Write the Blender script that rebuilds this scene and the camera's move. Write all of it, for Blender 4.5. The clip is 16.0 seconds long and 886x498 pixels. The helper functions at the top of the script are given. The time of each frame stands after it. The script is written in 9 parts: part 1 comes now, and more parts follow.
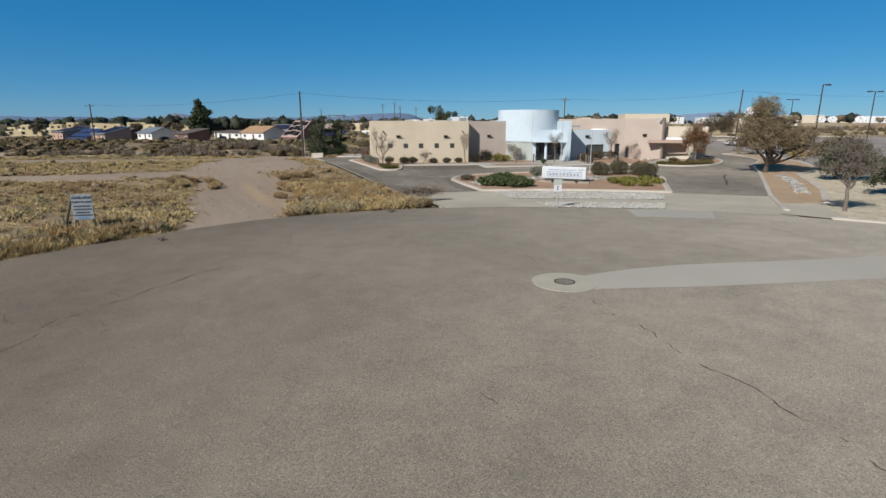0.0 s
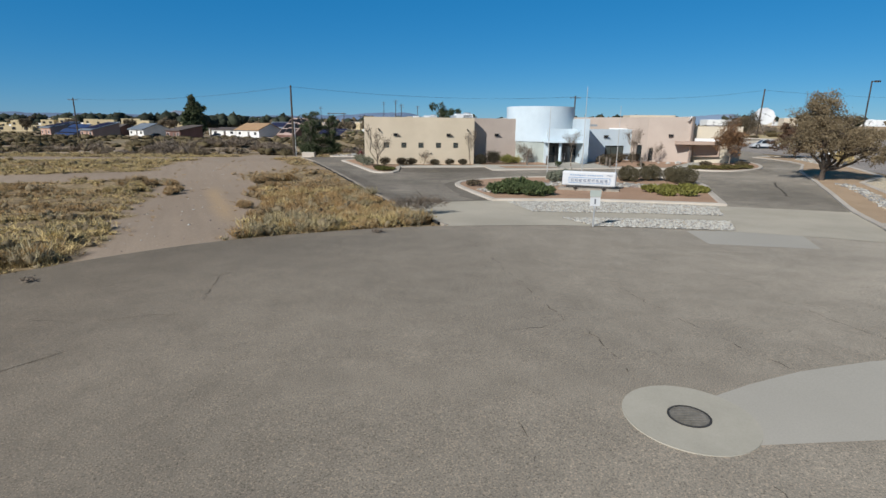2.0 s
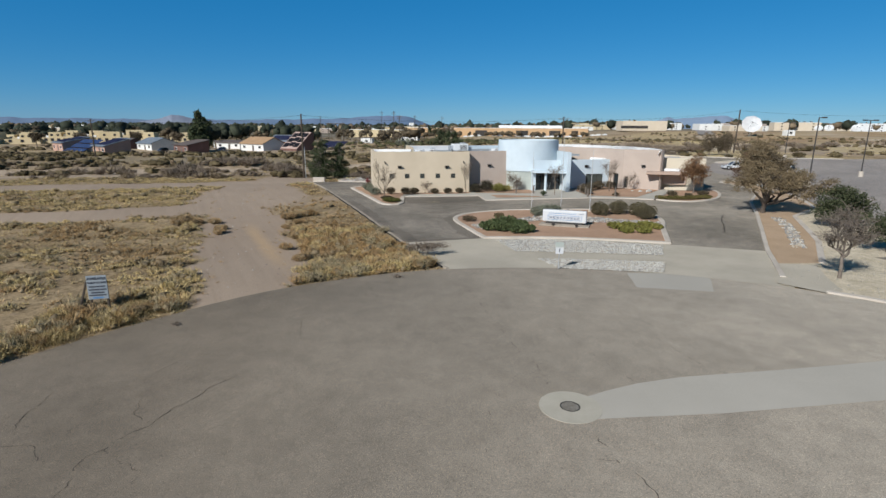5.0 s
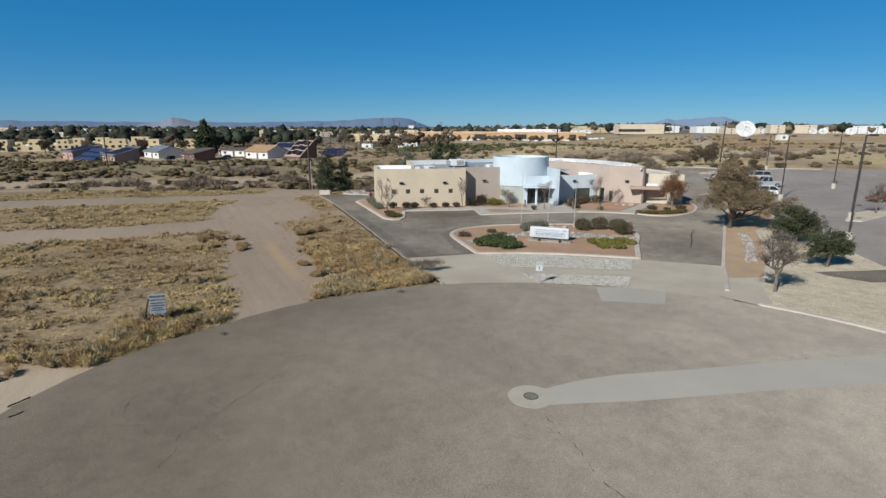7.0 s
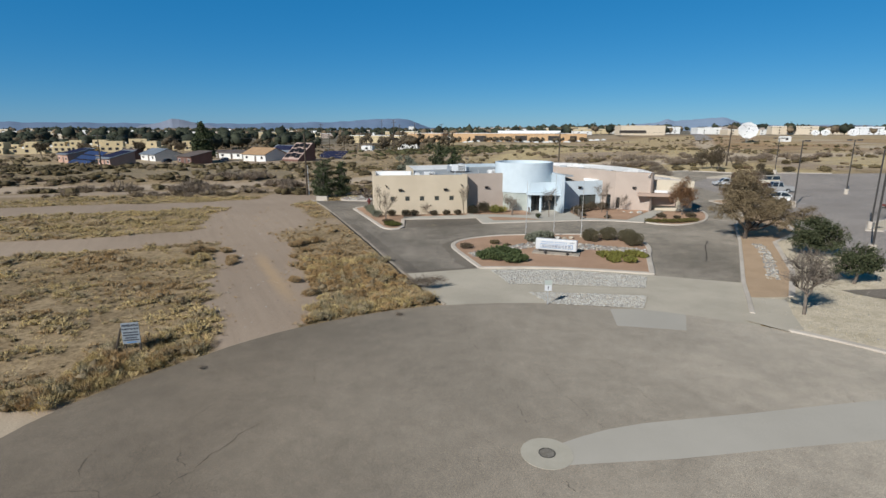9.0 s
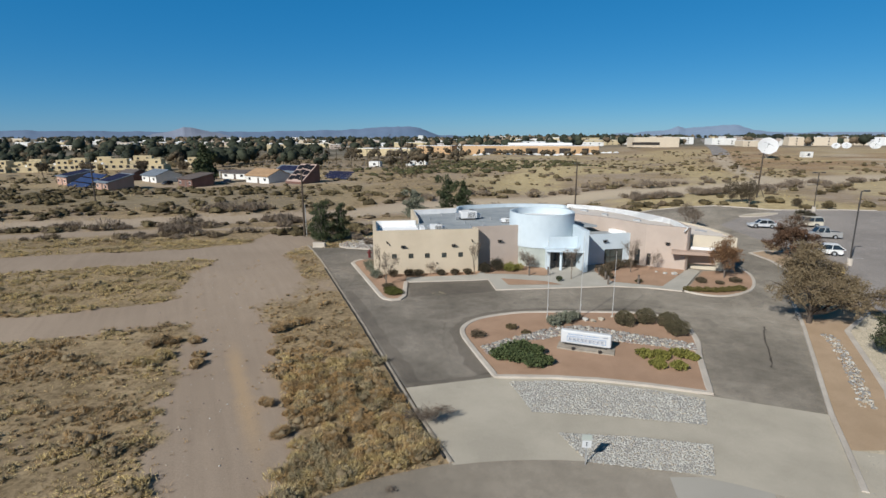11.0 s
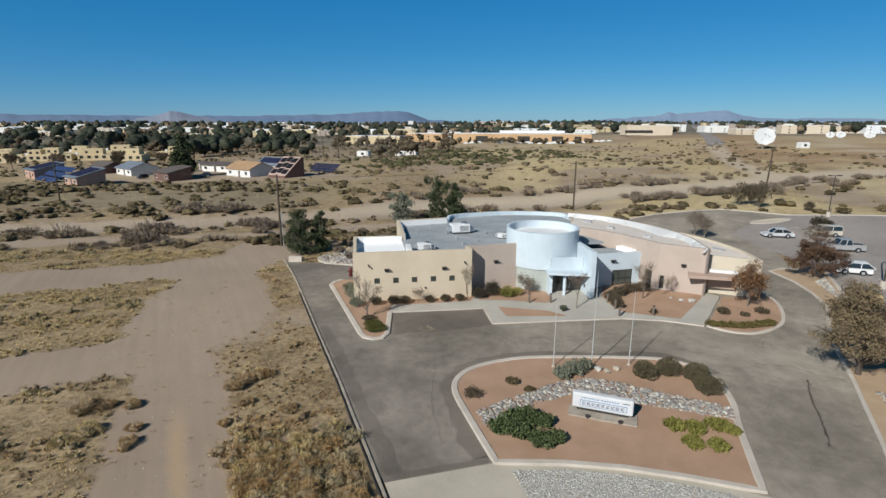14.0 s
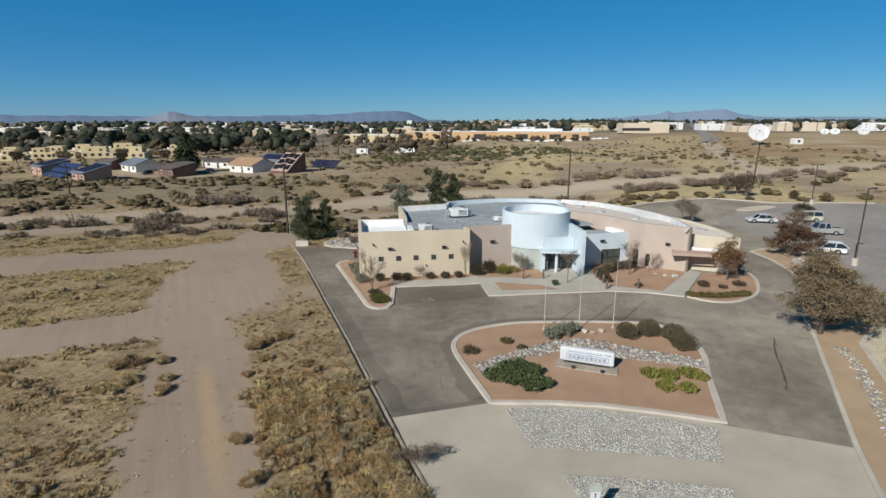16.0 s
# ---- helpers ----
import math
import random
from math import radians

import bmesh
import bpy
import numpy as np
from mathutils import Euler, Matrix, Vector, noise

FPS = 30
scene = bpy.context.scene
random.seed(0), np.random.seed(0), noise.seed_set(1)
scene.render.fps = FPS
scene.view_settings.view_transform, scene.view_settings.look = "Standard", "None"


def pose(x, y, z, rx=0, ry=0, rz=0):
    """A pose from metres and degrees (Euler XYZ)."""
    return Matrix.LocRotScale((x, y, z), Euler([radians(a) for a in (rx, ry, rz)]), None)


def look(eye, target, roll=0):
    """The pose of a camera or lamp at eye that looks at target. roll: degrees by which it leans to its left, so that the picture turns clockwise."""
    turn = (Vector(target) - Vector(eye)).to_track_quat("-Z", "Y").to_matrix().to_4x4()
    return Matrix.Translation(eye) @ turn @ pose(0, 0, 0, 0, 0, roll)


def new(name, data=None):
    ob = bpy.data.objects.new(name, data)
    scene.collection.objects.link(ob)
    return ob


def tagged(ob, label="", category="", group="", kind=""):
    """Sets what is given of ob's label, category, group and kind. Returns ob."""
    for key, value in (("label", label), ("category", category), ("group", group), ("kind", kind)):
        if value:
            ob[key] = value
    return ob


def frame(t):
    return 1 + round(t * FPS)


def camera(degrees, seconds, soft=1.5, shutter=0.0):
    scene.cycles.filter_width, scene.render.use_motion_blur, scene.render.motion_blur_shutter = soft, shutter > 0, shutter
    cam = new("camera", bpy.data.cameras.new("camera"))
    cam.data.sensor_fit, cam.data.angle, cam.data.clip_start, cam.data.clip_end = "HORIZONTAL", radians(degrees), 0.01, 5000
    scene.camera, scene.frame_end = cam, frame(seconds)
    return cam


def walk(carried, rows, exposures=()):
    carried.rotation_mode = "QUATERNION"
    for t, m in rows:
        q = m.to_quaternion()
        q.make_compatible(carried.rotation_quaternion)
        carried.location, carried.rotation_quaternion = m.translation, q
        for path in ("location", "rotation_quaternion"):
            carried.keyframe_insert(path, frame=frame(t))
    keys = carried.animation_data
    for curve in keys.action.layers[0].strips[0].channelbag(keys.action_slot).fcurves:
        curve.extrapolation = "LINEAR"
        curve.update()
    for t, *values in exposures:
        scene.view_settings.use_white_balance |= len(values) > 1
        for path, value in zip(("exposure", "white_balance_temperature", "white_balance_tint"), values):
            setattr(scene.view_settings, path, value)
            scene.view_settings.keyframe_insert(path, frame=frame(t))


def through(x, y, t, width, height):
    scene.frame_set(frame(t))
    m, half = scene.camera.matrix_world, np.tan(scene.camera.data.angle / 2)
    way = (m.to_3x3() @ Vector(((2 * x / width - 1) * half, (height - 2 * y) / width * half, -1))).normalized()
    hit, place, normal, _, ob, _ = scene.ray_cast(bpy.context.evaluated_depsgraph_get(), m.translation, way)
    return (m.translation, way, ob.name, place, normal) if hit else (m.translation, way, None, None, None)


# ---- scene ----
cam = camera(80.63, 16.0)
PATH = [
    (0, pose(-3.550, -13.582, 4.139, 76.598, -0.087, -0.966)),
    (0.5, pose(-3.469, -11.061, 3.924, 76.816, -0.254, -0.908)),
    (1, pose(-3.491, -8.776, 3.960, 76.808, -0.627, -0.435)),
    (1.5, pose(-3.488, -7.211, 3.955, 76.622, -0.702, -0.460)),
    (2, pose(-3.508, -6.396, 3.844, 76.578, -0.625, -0.753)),
    (2.5, pose(-3.583, -6.309, 3.664, 76.487, -0.617, -1.077)),
    (3, pose(-3.594, -6.820, 3.665, 76.624, -0.645, -1.204)),
    (3.5, pose(-3.628, -7.757, 3.981, 76.798, -0.607, -1.248)),
    (4, pose(-3.731, -9.302, 5.268, 76.931, -0.548, -1.039)),
    (4.5, pose(-3.823, -11.128, 6.202, 76.951, -0.458, -1.300)),
    (5, pose(-3.933, -13.378, 7.709, 76.836, -0.329, -1.153)),
    (7.5, pose(-3.761, -18.517, 10.246, 77.087, -0.082, -1.146)),
    (8, pose(-3.734, -17.771, 10.441, 77.155, -0.083, -0.744)),
    (8.5, pose(-3.848, -16.794, 10.356, 77.063, -0.108, -1.196)),
    (11, pose(-3.507, -6.357, 15.487, 77.830, -0.005, -0.162)),
    (11.5, pose(-3.387, -3.326, 17.307, 78.052, -0.076, 0.385)),
    (12, pose(-3.401, -0.891, 18.482, 77.403, -0.206, -0.098)),
    (12.5, pose(-3.368, 0.540, 19.217, 76.824, -0.138, -0.482)),
    (13, pose(-3.351, 1.408, 19.229, 76.702, -0.108, -0.921)),
    (13.5, pose(-3.310, 1.715, 18.686, 76.459, -0.094, -1.158)),
    (14, pose(-3.318, 1.564, 17.881, 76.235, -0.180, -1.173)),
    (14.5, pose(-3.378, 0.937, 17.099, 76.101, -0.157, -1.201)),
    (15, pose(-3.416, -0.144, 16.808, 76.236, -0.206, -0.892)),
    (15.5, pose(-3.456, -1.663, 16.770, 76.234, 0.066, -1.076)),
    (16, pose(-3.487, -2.697, 16.623, 76.213, 0.001, -1.338)),
]
# the film's white balance drifts: cooler in the middle, warmer towards the end
walk(cam, PATH, [(0, 0.0, 6770, 11), (1.5, 0.0, 6640, 10), (3, 0.0, 6570, 10), (5, 0.0, 6570, 10), (8, 0.0, 6690, 10), (11, 0.0, 6690, 10), (12.5, 0.0, 6680, 10), (14, 0.0, 6690, 9), (15, 0.0, 6740, 9), (16, 0.0, 6790, 9)])

# ---- daylight: low winter sun from behind and left, clear sky ----
SUN_EL, SUN_AZ = radians(34.0), radians(220.0)
world = bpy.data.worlds.new("World")
scene.world = world
world.use_nodes = True
wt = world.node_tree
wt.nodes.clear()
sky = wt.nodes.new("ShaderNodeTexSky")
sky.sky_type, sky.sun_disc = "NISHITA", False
sky.sun_elevation, sky.sun_rotation = SUN_EL, SUN_AZ
sky.altitude, sky.air_density, sky.dust_density, sky.ozone_density = 1200, 0.8, 0.35, 5.0
bg = wt.nodes.new("ShaderNodeBackground")
bg.inputs["Strength"].default_value = 0.0795
wout = wt.nodes.new("ShaderNodeOutputWorld")
tint = wt.nodes.new("ShaderNodeMix")
tint.data_type, tint.blend_type = "RGBA", "MULTIPLY"
tint.inputs[0].default_value, tint.inputs[7].default_value = 1.0, (0.60, 0.862, 1.0, 1)
sat = wt.nodes.new("ShaderNodeHueSaturation")
sat.inputs["Saturation"].default_value = 1.13
wt.links.new(sky.outputs[0], tint.inputs[6])
wt.links.new(tint.outputs[2], sat.inputs["Color"])
# haze: a veil of scattered light, thick near the horizon and thinner overhead
veil = wt.nodes.new("ShaderNodeMix")
veil.data_type, veil.blend_type = "RGBA", "MULTIPLY"
veil.inputs[0].default_value, veil.inputs[7].default_value = 1.0, (0.86, 0.64, 0.50, 1)
haze = wt.nodes.new("ShaderNodeMix")
haze.data_type, haze.blend_type = "RGBA", "ADD"
haze.inputs[0].default_value, haze.inputs[7].default_value = 1.0, (0.0, 1.28, 3.55, 1)
dome = wt.nodes.new("ShaderNodeTexCoord")
height = wt.nodes.new("ShaderNodeSeparateXYZ")
thin = wt.nodes.new("ShaderNodeMapRange")
thin.interpolation_type = "SMOOTHSTEP"
for key, v in (("From Min", 0.2), ("From Max", 0.6), ("To Min", 1.0), ("To Max", 0.05)):
    thin.inputs[key].default_value = v
wt.links.new(dome.outputs["Generated"], height.inputs[0])
wt.links.new(height.outputs[2], thin.inputs["Value"])
wt.links.new(thin.outputs[0], haze.inputs[0])
wt.links.new(sat.outputs[0], veil.inputs[6])
wt.links.new(veil.outputs[2], haze.inputs[6])
wt.links.new(haze.outputs[2], bg.inputs["Color"])
wt.links.new(bg.outputs[0], wout.inputs["Surface"])

sun = bpy.data.lights.new("sun", "SUN")
sun.energy, sun.angle, sun.color = 4.88, radians(0.53), (1.0, 1.0, 0.98)
sun_ob = new("sun", sun)
to_sun = Vector((math.sin(SUN_AZ) * math.cos(SUN_EL), math.cos(SUN_AZ) * math.cos(SUN_EL), math.sin(SUN_EL)))
sun_ob.matrix_world = look(to_sun * 200, (0, 0, 0))

# ---- helpers of this scene ----


def smooth(a):
    a = np.clip(a, 0.0, 1.0)
    return a * a * (3 - 2 * a)


def ground_z(x, y):
    """The lie of the land: the street stands a metre above the lot and falls to its west edge, the land rises to the north-east."""
    z = -1.0 * smooth(y / 26) + 0.02 * np.clip(x, 0, 70) * smooth((y - 10) / 20) + 0.2 * smooth((y - 30) / 20)
    z = z - 0.085 * (1 - smooth((y - 4) / 10)) - 0.5 * smooth((-x - 6) / 9) * (1 - smooth((y - 2) / 14))
    z = z + 1.6 * smooth((y - 70) / 30) * smooth((x - 20) / 30) - 0.8 * smooth((y - 55) / 30) * smooth((-x - 10) / 20)
    z = z - 2.6 * smooth((y - 230) / 150) * smooth(x / 60) * (1 - smooth((x - 100) / 120))
    return z + 3.0 * smooth((y - 200) / 160) * smooth((x - 100) / 120)


def gz(x, y):
    return float(ground_z(x, y))


def mesh_of(name, verts, faces):
    me = bpy.data.meshes.new(name)
    me.from_pydata([tuple(v) for v in verts], [], [tuple(f) for f in faces])
    me.update()
    return me


def fast_mesh(name, verts, faces):
    """A mesh from arrays whose faces all have the same number of corners."""
    verts, faces = np.asarray(verts, np.float32), np.asarray(faces, np.int32)
    me = bpy.data.meshes.new(name)
    k = faces.shape[1]
    me.vertices.add(len(verts))
    me.vertices.foreach_set("co", verts.ravel())
    me.loops.add(faces.size)
    me.loops.foreach_set("vertex_index", faces.ravel())
    me.polygons.add(len(faces))
    me.polygons.foreach_set("loop_start", np.arange(0, faces.size, k, dtype=np.int32))
    me.polygons.foreach_set("loop_total", np.full(len(faces), k, np.int32))
    me.update(calc_edges=True)
    return me


def bm_mesh(name, bm):
    me = bpy.data.meshes.new(name)
    bmesh.ops.recalc_face_normals(bm, faces=bm.faces)
    bm.to_mesh(me)
    bm.free()
    return me


def thing(name, x, y, z, label, category, group="", turn=0.0, scale=1.0):
    ob = new(name)
    ob.empty_display_size = 0.3
    ob.matrix_basis = pose(x, y, z, 0, 0, turn) @ Matrix.Diagonal((scale, scale, scale, 1))
    return tagged(ob, label, category, group)


def part(name, shape, material, parent, label="", flat=True):
    """Links a bmesh or a mesh as one object under a thing or a part."""
    me = bm_mesh(name, shape) if isinstance(shape, bmesh.types.BMesh) else shape
    if material is not None and not me.materials:
        me.materials.append(material)
    if not flat:
        me.polygons.foreach_set("use_smooth", [True] * len(me.polygons))
    ob = new(name, me)
    if parent is not None:
        ob.parent = parent
    if label:
        ob["label"] = label
    return ob


def solo(name, shape, material, label, category, kind="", group="", flat=True):
    """A thing or a piece of the setting that is one mesh, given in the world's metres."""
    ob = part(name, shape, material, None, "", flat)
    return tagged(ob, label, category, group, kind)


def add_box(bm, cx, cy, cz, sx, sy, sz, turn=0.0, bevel=0.0):
    """A box with its centre and sizes, turned about the vertical."""
    g = bmesh.ops.create_cube(bm, size=1.0, matrix=pose(cx, cy, cz, 0, 0, turn) @ Matrix.Diagonal((sx, sy, sz, 1)))
    if bevel:
        es = list({e for v in g["verts"] for e in v.link_edges})
        bmesh.ops.bevel(bm, geom=es, offset=bevel, segments=2, affect="EDGES", profile=0.5)


def box(cx, cy, cz, sx, sy, sz, turn=0.0, bevel=0.0):
    bm = bmesh.new()
    add_box(bm, cx, cy, cz, sx, sy, sz, turn, bevel)
    return bm


def add_rod(bm, p, q, r1, r2=None, seg=10):
    """A round rod from p to q."""
    p, q = Vector(p), Vector(q)
    d = q - p
    m = Matrix.Translation((p + q) / 2) @ d.to_track_quat("Z", "Y").to_matrix().to_4x4()
    bmesh.ops.create_cone(bm, cap_ends=True, segments=seg, radius1=r1, radius2=r1 if r2 is None else r2, depth=d.length, matrix=m)


def rod(p, q, r1, r2=None, seg=10):
    bm = bmesh.new()
    add_rod(bm, p, q, r1, r2, seg)
    return bm


def add_prism(bm, pts, z0, z1):
    """An upright prism on a footprint."""
    n = len(pts)
    lo = [bm.verts.new((p[0], p[1], z0)) for p in pts]
    hi = [bm.verts.new((p[0], p[1], z1)) for p in pts]
    bm.faces.new(lo[::-1])
    bm.faces.new(hi)
    for i in range(n):
        bm.faces.new((lo[i], lo[(i + 1) % n], hi[(i + 1) % n], hi[i]))


def prism(pts, z0, z1, bevel=0.0):
    bm = bmesh.new()
    add_prism(bm, pts, z0, z1)
    if bevel:
        bmesh.ops.bevel(bm, geom=[e for e in bm.edges], offset=bevel, segments=2, affect="EDGES", profile=0.5)
    return bm


def inset(pts, d):
    """A footprint moved inwards by d (anticlockwise footprint)."""
    n, out = len(pts), []
    area = sum(pts[i][0] * pts[(i + 1) % n][1] - pts[(i + 1) % n][0] * pts[i][1] for i in range(n))
    s = 1 if area > 0 else -1
    for i in range(n):
        a, b, c = Vector(pts[i - 1][:2]), Vector(pts[i][:2]), Vector(pts[(i + 1) % n][:2])
        u, v = (b - a).normalized(), (c - b).normalized()
        nu, nv = Vector((-u.y, u.x)) * s, Vector((-v.y, v.x)) * s
        k = (nu + nv)
        k = k / max(k.dot(nu), 0.3)
        out.append(tuple(b + k * d))
    return out


def ring_walls(pts, z0, z1, thick):
    """A solid band of wall round a footprint."""
    bm = bmesh.new()
    inn, n = inset(pts, thick), len(pts)
    q = [[bm.verts.new((p[0], p[1], z)) for p in loop] for loop in (pts, inn) for z in (z0, z1)]
    for i in range(n):
        j = (i + 1) % n
        for a, b in ((q[0], q[1]), (q[1], q[3]), (q[3], q[2]), (q[2], q[0])):
            bm.faces.new((a[i], a[j], b[j], b[i]))
    return bm


def sheet(outline, lift, step=2.0, holes=()):
    """A flat piece of ground on an outline, following the lie of the land."""
    bm = bmesh.new()
    vs = [bm.verts.new((x, y, 0)) for x, y in outline]
    edges = [bm.edges.new((vs[i], vs[(i + 1) % len(vs)])) for i in range(len(vs))]
    for hole in holes:
        hv = [bm.verts.new((x, y, 0)) for x, y in hole]
        edges += [bm.edges.new((hv[i], hv[(i + 1) % len(hv)])) for i in range(len(hv))]
    bmesh.ops.triangle_fill(bm, use_beauty=True, use_dissolve=False, edges=edges)
    xs, ys = [p[0] for p in outline], [p[1] for p in outline]
    for axis, lo, hi in ((0, min(xs), max(xs)), (1, min(ys), max(ys))):
        k = math.floor(lo / step) + 1
        while k * step < hi:
            co, no = [0, 0, 0], [0, 0, 0]
            co[axis], no[axis] = k * step, 1
            bmesh.ops.bisect_plane(bm, geom=bm.verts[:] + bm.edges[:] + bm.faces[:], plane_co=co, plane_no=no)
            k += 1
    for v in bm.verts:
        v.co.z = gz(v.co.x, v.co.y) + lift
    for f in bm.faces:
        f.normal_update()
        if f.normal.z < 0:
            f.normal_flip()
    me = bpy.data.meshes.new("sheet")
    bm.to_mesh(me)
    bm.free()
    return me


def resample(line, step, closed=False):
    pts = [Vector(p[:2]) for p in line]
    if closed:
        pts.append(pts[0])
    out = [pts[0]]
    for a, b in zip(pts, pts[1:]):
        n = max(1, int(round((b - a).length / step)))
        out += [a + (b - a) * (i / n) for i in range(1, n + 1)]
    return out[:-1] if closed else out


def arc(cx, cy, r, a0, a1, n):
    return [(cx + r * math.cos(radians(a0 + (a1 - a0) * i / n)), cy + r * math.sin(radians(a0 + (a1 - a0) * i / n))) for i in range(n + 1)]


def spline(pts, n=6, closed=False):
    """A smooth line through points (Catmull-Rom)."""
    p, out, m = [Vector(q[:2]) for q in pts], [], len(pts)
    for i in range(m if closed else m - 1):
        a, b = p[i], p[(i + 1) % m]
        z = p[i - 1] if closed or i else a
        c = p[(i + 2) % m] if closed or i + 2 < m else b
        for k in range(n):
            t = k / n
            out.append(tuple(0.5 * ((2 * a) + (b - z) * t + (2 * z - 5 * a + 4 * b - c) * t * t + (3 * a - z - 3 * b + c) * t ** 3)))
    if not closed:
        out.append(tuple(p[-1]))
    return out


def curb_run(line, width, height, closed=False, foot=0.12):
    """A kerb with rounded top edges along a line, sunk into the ground by its foot."""
    pts = resample(line, 0.8, closed)
    n = len(pts)
    prof = [(-0.5, -foot), (-0.5, height * 0.8), (-0.36, height), (0.36, height), (0.5, height * 0.8), (0.5, -foot)]
    verts, faces = [], []
    for i, p in enumerate(pts):
        a = pts[i - 1] if i or closed else pts[i]
        b = pts[(i + 1) % n] if i + 1 < n or closed else pts[i]
        d = (b - a).normalized()
        s = Vector((d.y, -d.x))
        z = gz(p.x, p.y)
        verts += [(p.x + s.x * width * u, p.y + s.y * width * u, z + h) for u, h in prof]
    k = len(prof)
    for i in range(n if closed else n - 1):
        j = (i + 1) % n
        for m in range(k - 1):
            faces.append((i * k + m, j * k + m, j * k + m + 1, i * k + m + 1))
    if not closed:
        faces += [tuple(range(k)), tuple((n - 1) * k + m for m in range(k - 1, -1, -1))]
    bm = bmesh.new()
    me = mesh_of("kerb", verts, faces)
    bm.from_mesh(me)
    bpy.data.meshes.remove(me)
    return bm


def inside(poly, x, y):
    """Which of the points lie in the polygon."""
    x, y = np.asarray(x), np.asarray(y)
    ok = np.zeros(x.shape, bool)
    n = len(poly)
    for i in range(n):
        x1, y1, x2, y2 = *poly[i][:2], *poly[(i + 1) % n][:2]
        hit = ((y1 > y) != (y2 > y)) & (x < (x2 - x1) * (y - y1) / ((y2 - y1) or 1e-9) + x1)
        ok ^= hit
    return ok


def line_far(line, x, y):
    """How far points lie from a broken line."""
    best = np.full(np.shape(x), 1e9)
    for (x1, y1), (x2, y2) in zip(line, line[1:]):
        dx, dy = x2 - x1, y2 - y1
        t = np.clip(((x - x1) * dx + (y - y1) * dy) / (dx * dx + dy * dy), 0, 1)
        best = np.minimum(best, np.hypot(x - x1 - t * dx, y - y1 - t * dy))
    return best


def value_noise(x, y, s, seed=0):
    """Smooth noise in 0..1 over the plan, at a size of s metres."""
    rs = np.random.RandomState(seed)
    g = rs.rand(64, 64)
    u, v = np.asarray(x) / s, np.asarray(y) / s
    i, j = np.floor(u).astype(int), np.floor(v).astype(int)
    a, b = smooth(u - i), smooth(v - j)
    i0, i1, j0, j1 = i % 64, (i + 1) % 64, j % 64, (j + 1) % 64
    return (g[i0, j0] * (1 - a) + g[i1, j0] * a) * (1 - b) + (g[i0, j1] * (1 - a) + g[i1, j1] * a) * b

# ---- materials ----
def nodes_of(name):
    m = bpy.data.materials.new(name)
    m.use_nodes = True
    t = m.node_tree
    return m, t, t.nodes["Principled BSDF"]


def noise_node(t, coord, scale, detail=4.0, rough=0.55):
    n = t.nodes.new("ShaderNodeTexNoise")
    n.inputs["Scale"].default_value, n.inputs["Detail"].default_value, n.inputs["Roughness"].default_value = scale, detail, rough
    t.links.new(coord, n.inputs["Vector"])
    return n.outputs["Fac"]


def ramp_node(t, fac, stops):
    r = t.nodes.new("ShaderNodeValToRGB")
    e = r.color_ramp.elements
    while len(e) < len(stops):
        e.new(0.5)
    for el, (pos, col) in zip(e, stops):
        el.position = pos
        el.color = (*col, 1) if len(col) == 3 else col
    t.links.new(fac, r.inputs[0])
    return r.outputs[0]


def mix_node(t, kind, fac, a, b):
    m = t.nodes.new("ShaderNodeMix")
    m.data_type, m.blend_type = "RGBA", kind
    for sock, v in ((m.inputs[0], fac), (m.inputs[6], a), (m.inputs[7], b)):
        if isinstance(v, bpy.types.NodeSocket):
            t.links.new(v, sock)
        elif isinstance(v, (int, float)):
            sock.default_value = v
        else:
            sock.default_value = (*v, 1)
    return m.outputs[2]


def bump_node(t, bsdf, height, strength, distance):
    b = t.nodes.new("ShaderNodeBump")
    b.inputs["Strength"].default_value, b.inputs["Distance"].default_value = strength, distance
    t.links.new(height, b.inputs["Height"])
    t.links.new(b.outputs[0], bsdf.inputs["Normal"])


def surface(name, a, b, big=0.4, fine=14.0, rough=0.85, bump=0.25, depth=0.01, metal=0.0, speck=0.12, vary=0.0, spec=0.3):
    """A weathered surface: two colours in large patches, fine grain, relief, and, with vary, a shade of its own for each piece."""
    m, t, s = nodes_of(name)
    pos = t.nodes.new("ShaderNodeTexCoord").outputs["Object"]
    n1, n2 = noise_node(t, pos, big, 5.0, 0.6), noise_node(t, pos, fine, 4.0, 0.65)
    col = ramp_node(t, n1, [(0.35, a), (0.65, b)])
    grain = ramp_node(t, n2, [(0.3, (1 - speck,) * 3), (0.7, (1 + speck,) * 3)])
    col = mix_node(t, "MULTIPLY", 1.0, col, grain)
    if vary:
        info = t.nodes.new("ShaderNodeObjectInfo").outputs["Random"]
        col = mix_node(t, "MULTIPLY", 1.0, col, ramp_node(t, info, [(0.0, (1 - vary,) * 3), (1.0, (1 + vary,) * 3)]))
    t.links.new(col, s.inputs["Base Color"])
    s.inputs["Roughness"].default_value, s.inputs["Metallic"].default_value = rough, metal
    s.inputs["Specular IOR Level"].default_value = spec
    if bump:
        bump_node(t, s, n2, bump, depth)
    return m


